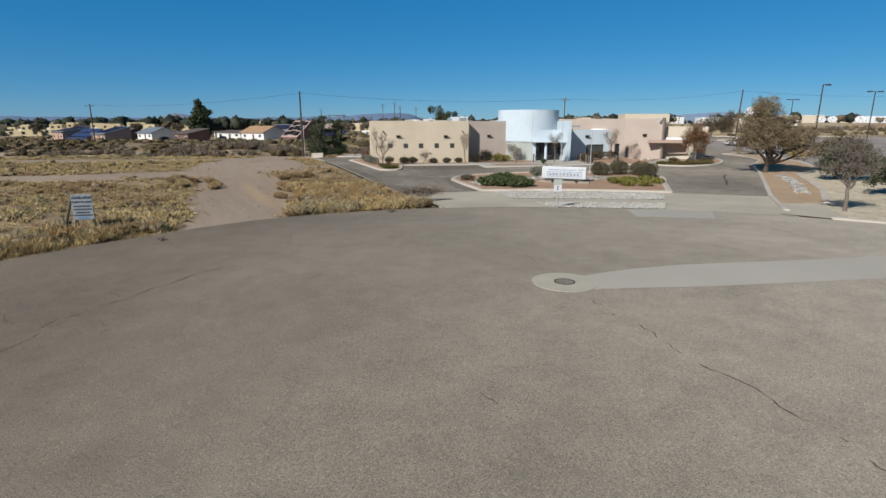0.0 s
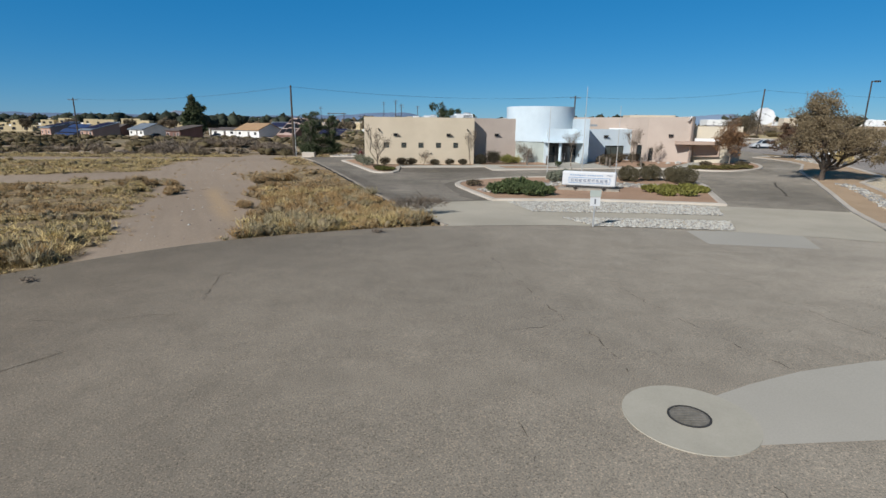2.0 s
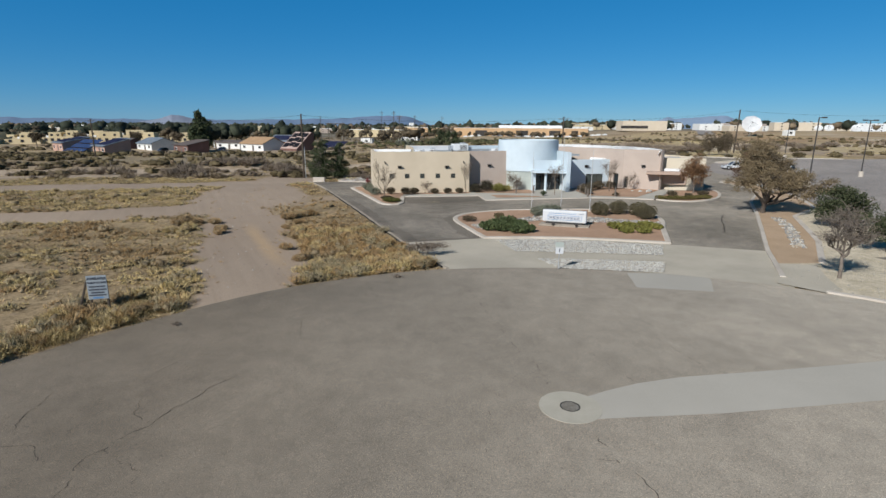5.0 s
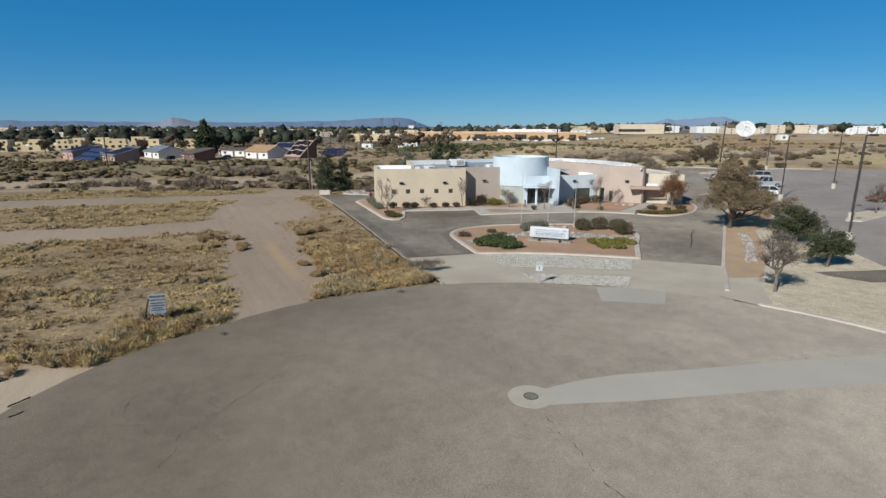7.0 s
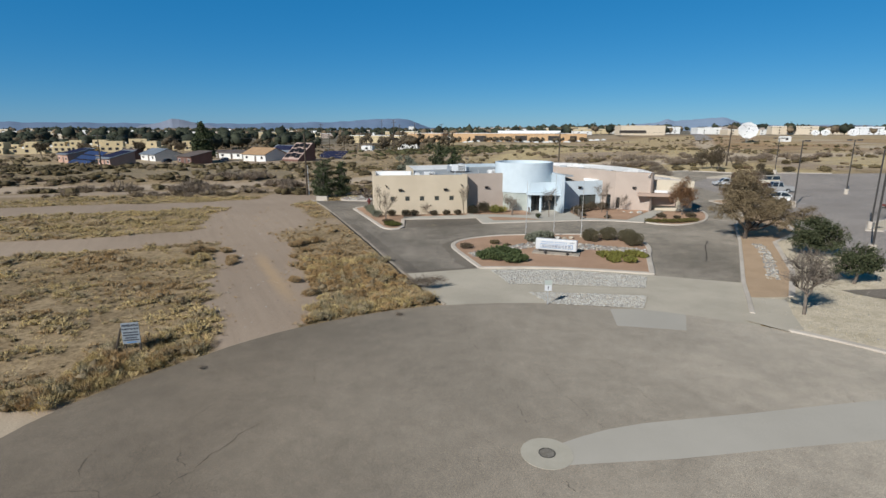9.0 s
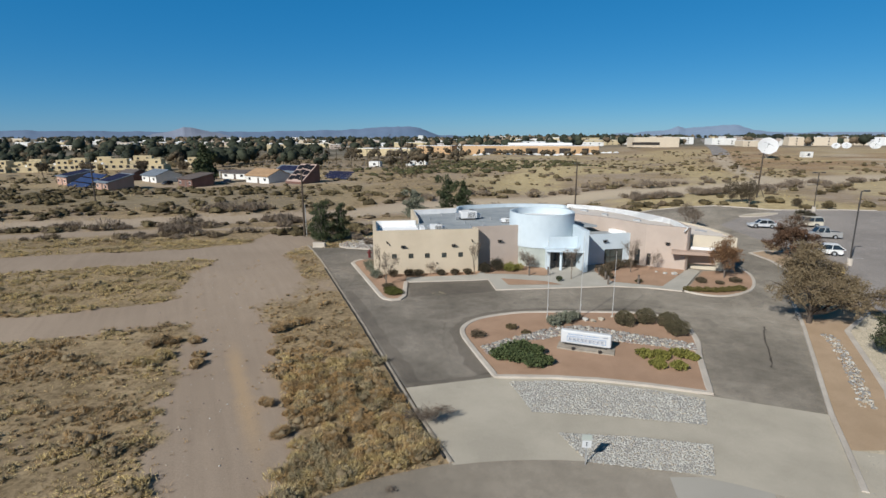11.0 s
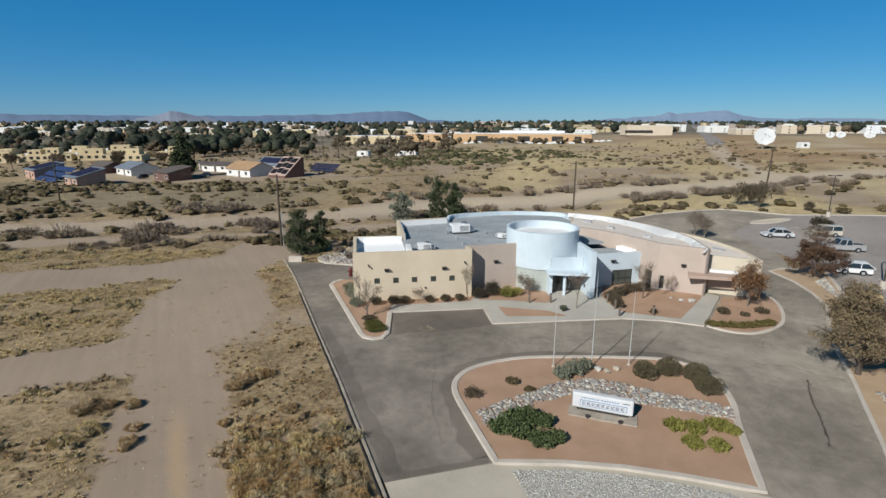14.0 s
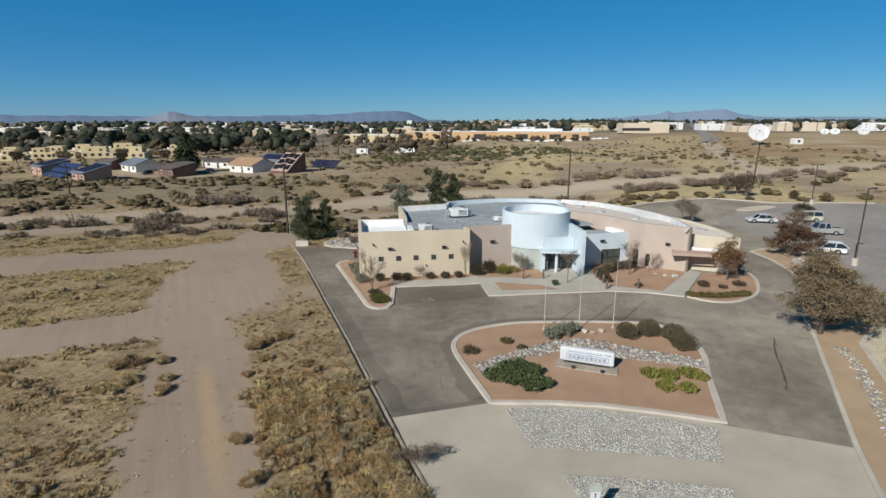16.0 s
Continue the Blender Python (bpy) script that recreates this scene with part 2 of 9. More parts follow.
def leafy(name, a, b, rough=0.75, through=0.0, mottle=(0.75, 1.2), grain=0.9):
    """Foliage whose clumps and leaves each have a shade of their own."""
    m, t, s = nodes_of(name)
    isl = t.nodes.new("ShaderNodeNewGeometry").outputs["Random Per Island"]
    pos = t.nodes.new("ShaderNodeTexCoord").outputs["Object"]
    col = ramp_node(t, isl, [(0.0, a), (1.0, b)])
    big = ramp_node(t, noise_node(t, pos, grain, 3.0), [(0.3, (mottle[0],) * 3), (0.7, (mottle[1],) * 3)])
    t.links.new(mix_node(t, "MULTIPLY", 1.0, col, big), s.inputs["Base Color"])
    s.inputs["Roughness"].default_value = rough
    s.inputs["Specular IOR Level"].default_value = 0.2
    if through:  # light shining through thin dry blades
        tr = t.nodes.new("ShaderNodeBsdfTranslucent")
        mx = t.nodes.new("ShaderNodeMixShader")
        mx.inputs[0].default_value = through
        t.links.new(s.inputs["Base Color"].links[0].from_socket, tr.inputs["Color"])
        t.links.new(s.outputs[0], mx.inputs[1])
        t.links.new(tr.outputs[0], mx.inputs[2])
        t.links.new(mx.outputs[0], t.nodes["Material Output"].inputs["Surface"])
    return m


def glass(name, tint, rough=0.06):
    m, t, s = nodes_of(name)
    pos = t.nodes.new("ShaderNodeTexCoord").outputs["Object"]
    col = ramp_node(t, noise_node(t, pos, 0.8), [(0.3, tint), (0.7, tuple(c * 1.5 for c in tint))])
    t.links.new(col, s.inputs["Base Color"])
    s.inputs["Roughness"].default_value, s.inputs["Specular IOR Level"].default_value = rough, 0.8
    return m


def asphalt(name, dark, light, stain=0.75, side_tone=None, mottle=0.05):
    """Worn asphalt: stone grain, faded and stained patches, fine cracks."""
    m, t, s = nodes_of(name)
    pos = t.nodes.new("ShaderNodeTexCoord").outputs["Object"]
    base = ramp_node(t, noise_node(t, pos, 0.12, 6.0, 0.6), [(0.36, dark), (0.62, light)])
    grain = ramp_node(t, noise_node(t, pos, 46.0, 2.5, 0.65), [(0.33, (0.45, 0.43, 0.41)), (0.43, (0.90, 0.89, 0.88)), (0.55, (1.0, 1.0, 1.0)), (0.62, (1.36, 1.2, 1.1)), (0.69, (1.75, 1.68, 1.58))])
    speck = ramp_node(t, noise_node(t, pos, 7.0, 6.0, 0.85), [(0.30, (0.72,) * 3), (0.42, (1.0,) * 3), (0.64, (1.0,) * 3), (0.74, (1.16,) * 3)])
    mid = ramp_node(t, noise_node(t, pos, 1.1, 5.0, 0.7), [(0.36, (1 - mottle,) * 3), (0.62, (1 + 0.8 * mottle,) * 3)])
    blot = ramp_node(t, noise_node(t, pos, 0.33, 4.0, 0.5), [(0.58, (1.0,) * 3), (0.72, (stain,) * 3)])
    col = mix_node(t, "MULTIPLY", 1.0, base, grain)
    col = mix_node(t, "MULTIPLY", 1.0, col, speck)
    col = mix_node(t, "MULTIPLY", 1.0, col, mid)
    col = mix_node(t, "MULTIPLY", 1.0, col, blot)
    if side_tone:  # base colour graded along x between two tones
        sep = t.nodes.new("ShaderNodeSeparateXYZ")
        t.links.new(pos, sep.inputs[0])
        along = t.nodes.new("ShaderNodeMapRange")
        along.inputs["From Min"].default_value, along.inputs["From Max"].default_value = side_tone[0], side_tone[1]
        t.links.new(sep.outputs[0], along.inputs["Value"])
        col = mix_node(t, "MULTIPLY", 1.0, col, ramp_node(t, along.outputs[0], [(0.0, side_tone[2]), (1.0, side_tone[3])]))
    t.links.new(col, s.inputs["Base Color"])
    s.inputs["Roughness"].default_value, s.inputs["Specular IOR Level"].default_value = 0.9, 0.25
    bump_node(t, s, noise_node(t, pos, 45.0, 4.0, 0.75), 0.35, 0.01)
    return m


def land(name):
    """Desert ground: bare sandy soil, and dry straw and litter where the attribute 'straw' says so."""
    m, t, s = nodes_of(name)
    pos = t.nodes.new("ShaderNodeTexCoord").outputs["Object"]
    at = t.nodes.new("ShaderNodeAttribute")
    at.attribute_name = "straw"
    town = t.nodes.new("ShaderNodeAttribute")
    town.attribute_name = "town"
    rut = t.nodes.new("ShaderNodeAttribute")
    rut.attribute_name = "sand"
    n1, n2, n3 = noise_node(t, pos, 0.05, 6.0, 0.6), noise_node(t, pos, 0.6, 6.0, 0.7), noise_node(t, pos, 13.0, 6.0, 0.75)
    soil = ramp_node(t, n1, [(0.35, (0.305, 0.236, 0.178)), (0.65, (0.368, 0.288, 0.219))])
    soil = mix_node(t, "MIX", rut.outputs["Fac"], soil, (0.48, 0.395, 0.293))
    straw = ramp_node(t, n2, [(0.3, (0.222, 0.163, 0.098)), (0.5, (0.31, 0.232, 0.14)), (0.7, (0.38, 0.29, 0.178))])
    sep = t.nodes.new("ShaderNodeSeparateXYZ")
    t.links.new(pos, sep.inputs[0])

    def calc(op, p, q=0.0, r=0.0):
        n = t.nodes.new("ShaderNodeMath")
        n.operation = op
        for k, v in enumerate((p, q, r)):
            if isinstance(v, bpy.types.NodeSocket):
                t.links.new(v, n.inputs[k])
            else:
                n.inputs[k].default_value = v
        return n.outputs[0]

    # wheel streaks along the track
    along = calc("MULTIPLY_ADD", sep.outputs[1], 0.903, calc("MULTIPLY", sep.outputs[0], -0.43))
    side = calc("MULTIPLY_ADD", sep.outputs[1], 0.43, calc("MULTIPLY", sep.outputs[0], 0.903))
    vec = t.nodes.new("ShaderNodeCombineXYZ")
    t.links.new(calc("MULTIPLY", side, 1.6), vec.inputs[0])
    t.links.new(calc("MULTIPLY", along, 0.07), vec.inputs[1])
    streaks = ramp_node(t, noise_node(t, vec.outputs[0], 1.0, 5.0, 0.65), [(0.32, (0.94, 0.935, 0.93)), (0.5, (1.0,) * 3), (0.68, (1.06, 1.055, 1.05))])
    soil = mix_node(t, "MULTIPLY", 1.0, soil, streaks)
    # a worn ochre streak down the middle of the track
    across = calc("ABSOLUTE", calc("MULTIPLY_ADD", sep.outputs[1], 0.43, calc("MULTIPLY_ADD", sep.outputs[0], 0.903, 4.12)))
    across = calc("ADD", across, calc("MULTIPLY_ADD", n2, 1.2, -0.6))
    streak = calc("MULTIPLY", calc("SMOOTH_MIN", calc("MULTIPLY_ADD", across, -1.1, 0.9), 0.75, 0.2), ramp_node(t, calc("MULTIPLY", sep.outputs[1], 0.01), [(0.16, (0, 0, 0)), (0.22, (1, 1, 1)), (0.30, (1, 1, 1)), (0.345, (0, 0, 0))]))
    streak = calc("MAXIMUM", streak, 0.0)
    soil = mix_node(t, "MIX", streak, soil, (0.44, 0.31, 0.19))
    edge = t.nodes.new("ShaderNodeMath")
    edge.operation = "ADD"
    t.links.new(at.outputs["Fac"], edge.inputs[0])
    sub = t.nodes.new("ShaderNodeMath")
    sub.operation = "SUBTRACT"
    t.links.new(n2, sub.inputs[0])
    sub.inputs[1].default_value = 0.5
    t.links.new(sub.outputs[0], edge.inputs[1])
    straw = mix_node(t, "MULTIPLY", 1.0, straw, ramp_node(t, noise_node(t, pos, 2.6, 6.0, 0.75), [(0.36, (0.50, 0.48, 0.46)), (0.5, (0.98,) * 3), (0.64, (1.18,) * 3)]))
    straw = mix_node(t, "MULTIPLY", 1.0, straw, ramp_node(t, noise_node(t, pos, 0.22, 6.0, 0.7), [(0.36, (0.74, 0.73, 0.71)), (0.5, (1.0,) * 3), (0.64, (1.12,) * 3)]))
    fac = ramp_node(t, edge.outputs[0], [(0.38, (0, 0, 0)), (0.62, (1, 1, 1))])
    col = mix_node(t, "MIX", fac, soil, straw)
    hay = t.nodes.new("ShaderNodeAttribute")
    hay.attribute_name = "hay"
    col = mix_node(t, "MIX", hay.outputs["Fac"], col, ramp_node(t, n2, [(0.34, (0.36, 0.278, 0.15)), (0.5, (0.49, 0.39, 0.22)), (0.66, (0.57, 0.465, 0.275))]))
    rusty = t.nodes.new("ShaderNodeAttribute")
    rusty.attribute_name = "rust"
    col = mix_node(t, "MIX", rusty.outputs["Fac"], col, ramp_node(t, n2, [(0.34, (0.20, 0.13, 0.075)), (0.5, (0.33, 0.215, 0.12)), (0.66, (0.41, 0.28, 0.16))]))
    dark = ramp_node(t, noise_node(t, pos, 0.02, 5.0, 0.7), [(0.35, (0.09, 0.085, 0.06)), (0.5, (0.17, 0.15, 0.115)), (0.68, (0.30, 0.265, 0.21))])
    col = mix_node(t, "MIX", town.outputs["Fac"], col, dark)
    grain = ramp_node(t, n3, [(0.3, (0.80,) * 3), (0.7, (1.18,) * 3)])
    t.links.new(mix_node(t, "MULTIPLY", 1.0, col, grain), s.inputs["Base Color"])
    s.inputs["Roughness"].default_value, s.inputs["Specular IOR Level"].default_value = 0.95, 0.1
    bump_node(t, s, n3, 0.3, 0.03)
    return m


LAND = land("desert_soil")
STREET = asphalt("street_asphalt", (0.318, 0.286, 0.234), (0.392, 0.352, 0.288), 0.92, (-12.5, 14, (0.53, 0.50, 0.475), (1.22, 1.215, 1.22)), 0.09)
WALKSLAB = surface("grey_footpath_concrete", (0.385, 0.36, 0.31), (0.46, 0.43, 0.375), 0.3, 25, 0.9, 0.2, 0.004)
DRIVE = asphalt("driveway_asphalt", (0.168, 0.150, 0.124), (0.272, 0.243, 0.203), 0.8, (-8, 24, (0.96, 0.96, 0.96), (1.24, 1.24, 1.22)), 0.14)
PATCH = surface("grey_patch", (0.405, 0.372, 0.318), (0.445, 0.41, 0.352), 0.25, 35, 0.9, 0.15, 0.004, speck=0.07)
LOT = asphalt("car_park_asphalt", (0.255, 0.233, 0.215), (0.315, 0.288, 0.265), 0.9)
CONCRETE = surface("pale_concrete", (0.405, 0.36, 0.287), (0.485, 0.432, 0.346), 0.3, 25, 0.9, 0.2, 0.004)
OLDKERB = surface("grimy_kerb_concrete", (0.27, 0.23, 0.185), (0.38, 0.33, 0.27), 1.2, 20, 0.9, 0.3, 0.006, speck=0.2)
SANDY = surface("straw_littered_sand", (0.455, 0.385, 0.275), (0.60, 0.515, 0.385), 1.1, 9, 0.95, 0.8, 0.04, speck=0.28)
BAY = asphalt("dark_bay_asphalt", (0.135, 0.119, 0.099), (0.205, 0.181, 0.150), 0.8)
KERB = surface("kerb_concrete", (0.44, 0.385, 0.325), (0.54, 0.48, 0.41), 0.6, 20, 0.9, 0.3, 0.006)
REDSOIL = surface("orange_gravel", (0.35, 0.222, 0.145), (0.415, 0.268, 0.18), 0.5, 40, 0.95, 0.6, 0.02, speck=0.25)
BEDSOIL = surface("pale_gravel", (0.44, 0.375, 0.285), (0.52, 0.45, 0.345), 0.5, 30, 0.95, 0.6, 0.02, speck=0.22)
GRAVEL = surface("grey_crushed_stone", (0.34, 0.325, 0.295), (0.43, 0.41, 0.375), 1.2, 45, 0.95, 0.8, 0.03, speck=0.3)
TANGRAVEL = surface("tan_orange_gravel", (0.39, 0.275, 0.175), (0.45, 0.32, 0.21), 0.5, 40, 0.95, 0.6, 0.02, speck=0.25)
STUCCO_TAN = surface("tan_stucco", (0.55, 0.458, 0.338), (0.61, 0.512, 0.382), 0.35, 40, 0.92, 0.3, 0.006, speck=0.05)
STUCCO_PINK = surface("pink_brown_stucco", (0.415, 0.34, 0.288), (0.465, 0.382, 0.325), 0.35, 40, 0.92, 0.3, 0.006, speck=0.05)
STUCCO_CREAM = surface("cream_stucco", (0.50, 0.44, 0.345), (0.56, 0.49, 0.385), 0.35, 40, 0.92, 0.3, 0.006, speck=0.05)
WHITE = surface("white_wall_panel", (0.50, 0.575, 0.62), (0.57, 0.645, 0.69), 0.5, 20, 0.6, 0.1, 0.003, speck=0.04)
MEMBRANE = surface("white_roof_membrane", (0.66, 0.66, 0.66), (0.78, 0.78, 0.77), 0.4, 8, 0.7, 0.2, 0.01, speck=0.06)
BRIGHT = surface("bright_white_membrane", (0.89, 0.89, 0.885), (0.93, 0.93, 0.925), 0.4, 8, 0.7, 0.1, 0.01, speck=0.03)
ROOFGREY = surface("grey_roof_membrane", (0.27, 0.295, 0.305), (0.37, 0.39, 0.40), 0.3, 8, 0.8, 0.2, 0.01, speck=0.1)
PINKROOF = surface("dusty_pink_grey_roof", (0.63, 0.555, 0.485), (0.71, 0.635, 0.56), 0.3, 8, 0.85, 0.2, 0.01, speck=0.1)
GREENPANEL = surface("pale_green_block", (0.345, 0.375, 0.345), (0.41, 0.44, 0.40), 0.8, 12, 0.7, 0.15, 0.004, speck=0.06)
FASCIA = surface("brown_fascia", (0.36, 0.27, 0.215), (0.42, 0.31, 0.25), 0.6, 30, 0.85, 0.2, 0.004)
GLASS = glass("dark_glass", (0.018, 0.022, 0.024))
GREENGLASS = glass("grey_green_glass", (0.055, 0.065, 0.06), 0.12)
FRAME = surface("dark_metal_frame", (0.05, 0.045, 0.04), (0.07, 0.06, 0.055), 2, 30, 0.5, 0.05, 0.002, 0.3)
STEEL = surface("brushed_steel", (0.45, 0.46, 0.47), (0.56, 0.57, 0.58), 2, 30, 0.4, 0.05, 0.002, 0.6)
DARKMETAL = surface("dark_painted_metal", (0.035, 0.032, 0.03), (0.06, 0.055, 0.05), 1, 20, 0.6, 0.1, 0.002)
POLEWOOD = surface("creosoted_pole_wood", (0.055, 0.042, 0.032), (0.10, 0.078, 0.058), 1.5, 20, 0.9, 0.4, 0.01)
DARKBARK = surface("dark_tree_bark", (0.065, 0.05, 0.04), (0.12, 0.095, 0.075), 3, 25, 0.95, 0.7, 0.02)
BARK = surface("grey_brown_bark", (0.13, 0.105, 0.085), (0.21, 0.175, 0.145), 3, 25, 0.95, 0.7, 0.02)
SIGNWHITE = surface("white_sign_paint", (0.54, 0.545, 0.55), (0.60, 0.605, 0.61), 1, 20, 0.5, 0.05, 0.002, speck=0.03)
SIGNBLUE = surface("blue_sign_paint", (0.10, 0.22, 0.40), (0.12, 0.25, 0.45), 1, 20, 0.5, 0.0)
SIGNSLATE = surface("slate_blue_lettering", (0.07, 0.10, 0.17), (0.09, 0.125, 0.20), 1, 20, 0.6, 0.0)
OAK = leafy("grey_green_oak_leaves", (0.028, 0.036, 0.016), (0.085, 0.095, 0.048))
SIGNDARK = surface("dark_sign_lettering", (0.05, 0.055, 0.07), (0.07, 0.08, 0.10), 1, 20, 0.6, 0.0)
RUBBER = surface("tyre_rubber", (0.02, 0.02, 0.02), (0.03, 0.03, 0.03), 3, 30, 0.85, 0.2, 0.003)
SEDGE = leafy("dry_straw_grass", (0.42, 0.315, 0.145), (0.72, 0.56, 0.275), through=0.12, mottle=(0.62, 1.22), grain=0.7)
GREYWEED = leafy("grey_olive_weeds", (0.29, 0.243, 0.145), (0.47, 0.39, 0.24), through=0.12, mottle=(0.62, 1.22), grain=0.7)
SCRUB = leafy("desert_scrub_leaves", (0.072, 0.056, 0.028), (0.155, 0.12, 0.063), mottle=(0.6, 1.3), grain=0.25)
CREOSOTE = leafy("green_creosote_leaves", (0.052, 0.052, 0.023), (0.108, 0.102, 0.047), mottle=(0.6, 1.3), grain=0.25)
DRYSCRUB = leafy("brown_desert_scrub", (0.12, 0.09, 0.058), (0.21, 0.158, 0.102), mottle=(0.65, 1.25), grain=0.3)
LITTER = leafy("brown_dry_weeds", (0.33, 0.225, 0.115), (0.53, 0.37, 0.20), through=0.12, mottle=(0.62, 1.22), grain=0.7)
TWIGGY = leafy("bare_grey_twigs", (0.15, 0.115, 0.085), (0.25, 0.20, 0.155))
RUSTBRIGHT = leafy("orange_rust_leaves", (0.125, 0.066, 0.036), (0.25, 0.14, 0.07))
RUST = leafy("rust_brown_leaves", (0.068, 0.038, 0.025), (0.145, 0.083, 0.049))
BRONZE = leafy("bronze_autumn_leaves", (0.14, 0.105, 0.062), (0.29, 0.22, 0.131), through=0.12, mottle=(0.7, 1.25), grain=0.8)
BELT = leafy("dark_evergreen_crowns", (0.019, 0.024, 0.016), (0.048, 0.055, 0.034))
GREEN = leafy("dark_green_needles", (0.03, 0.043, 0.02), (0.085, 0.10, 0.048))
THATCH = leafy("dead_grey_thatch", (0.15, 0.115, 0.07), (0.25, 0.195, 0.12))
RUSTWEED = leafy("golden_rust_weeds", (0.33, 0.205, 0.09), (0.50, 0.33, 0.155), through=0.12, mottle=(0.62, 1.22), grain=0.7)
DEEP = leafy("juniper_green", (0.045, 0.065, 0.026), (0.11, 0.135, 0.055))
CLIPPED = leafy("olive_clipped_leaves", (0.075, 0.064, 0.036), (0.15, 0.126, 0.072))
YELLOWGREEN = leafy("yellow_green_juniper", (0.12, 0.118, 0.026), (0.225, 0.21, 0.056))
SAGE = leafy("sage_grey_leaves", (0.13, 0.14, 0.10), (0.22, 0.225, 0.165))
OLIVE = leafy("olive_brown_leaves", (0.062, 0.048, 0.03), (0.122, 0.095, 0.06))
OCHRE = leafy("ochre_grass", (0.22, 0.19, 0.055), (0.34, 0.29, 0.10))
MOSS = leafy("olive_moss_green", (0.055, 0.060, 0.014), (0.115, 0.112, 0.032))
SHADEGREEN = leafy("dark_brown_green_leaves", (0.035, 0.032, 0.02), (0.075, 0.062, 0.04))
LAWN = leafy("low_green_groundcover", (0.085, 0.074, 0.024), (0.16, 0.13, 0.046))

# ---- ground, roads, beds ----
CUL = (1.3, -3.0, 20.7)
WEST_LINE = [(-3.0, 17.2), (-4.9, 22.3), (-7.4, 29.3), (-10.2, 37.0), (-14.2, 47.4), (-20.0, 62.9), (-24.4, 73.8)]
TRACK = [(-12.5, 9.0), (-14.5, 16.0), (-17.4, 25.9), (-20.2, 32.7), (-25.0, 43.0), (-30.0, 54.0), (-31.5, 66.0), (-31.0, 84.0)]
CROSS = [(-100.0, 40.0), (-60.0, 60.0), (-44.0, 66.0), (-32.0, 70.0), (-26.0, 78.0)]
CROSS2 = [(-75.0, 24.0), (-48.0, 35.0), (-36.0, 37.5), (-26.0, 42.0)]
WASH = [(-200.0, 66.0), (-110.0, 88.0), (-76.0, 99.0), (-48.0, 106.0), (-12.0, 117.0), (14.0, 123.0), (40.0, 128.0), (67.0, 132.5), (87.0, 142.0), (103.0, 152.0), (150.0, 172.0), (320.0, 215.0)]
FAR_ROAD = [(177.0, 335.0), (1000.0, 2050.0)]
FAR_TRACK = [(330.0, 480.0), (267.0, 353.0), (208.0, 244.0), (190.0, 215.0)]
WASH_NEAR = [(-160.0, 62.0), (-90.0, 80.0), (-58.0, 88.0), (-30.0, 93.0), (-5.0, 97.0), (30.0, 103.0)]
GULLY = [(300.0, 540.0), (232.0, 410.0), (186.0, 318.0), (158.0, 258.0), (140.0, 214.0)]
GULLY2 = [(280.0, 320.0), (222.0, 286.0), (186.0, 238.0), (168.0, 206.0)]
ROUGH = [(176.0, 335.0), (164.0, 309.0), (124.5, 224.0), (102.6, 176.0), (96.0, 150.0)]

gx = np.unique(np.concatenate([-np.geomspace(90, 4600, 40), np.arange(-90, 100.1, 1.0), np.arange(102, 200.1, 2.0), np.geomspace(200, 4600, 32)]))
gy = np.unique(np.concatenate([-np.geomspace(10, 400, 12), np.arange(-10, 150.1, 1.0), np.arange(152, 330.1, 3.0), np.geomspace(330, 4600, 40)]))
X, Y = np.meshgrid(gx, gy)


def land_z(x, y):
    """The open desert: the lie of the land with hummocks, and the dry wash behind the building."""
    z = ground_z(x, y) + (value_noise(x, y, 7.0, 3) - 0.5) * 0.25 * smooth((y - 85) / 30)
    z = z + (value_noise(x, y, 45.0, 5) - 0.5) * 2.2 * smooth((y - 110) / 80) * smooth((1500 - y) / 800) * smooth((line_far(FAR_ROAD, x, y) - 10) / 60)
    return z - 0.9 * np.exp(-(line_far(WASH, x, y) / 7.0) ** 2)


def lz(x, y):
    return float(land_z(np.array(float(x)), np.array(float(y))))


Z = land_z(X, Y)
n_x, n_y = len(gx), len(gy)
idx = np.arange(n_x * n_y).reshape(n_y, n_x)
quads = np.stack([idx[:-1, :-1], idx[:-1, 1:], idx[1:, 1:], idx[1:, :-1]], -1).reshape(-1, 4)
me = fast_mesh("ground", np.stack([X, Y, Z], -1).reshape(-1, 3), quads)


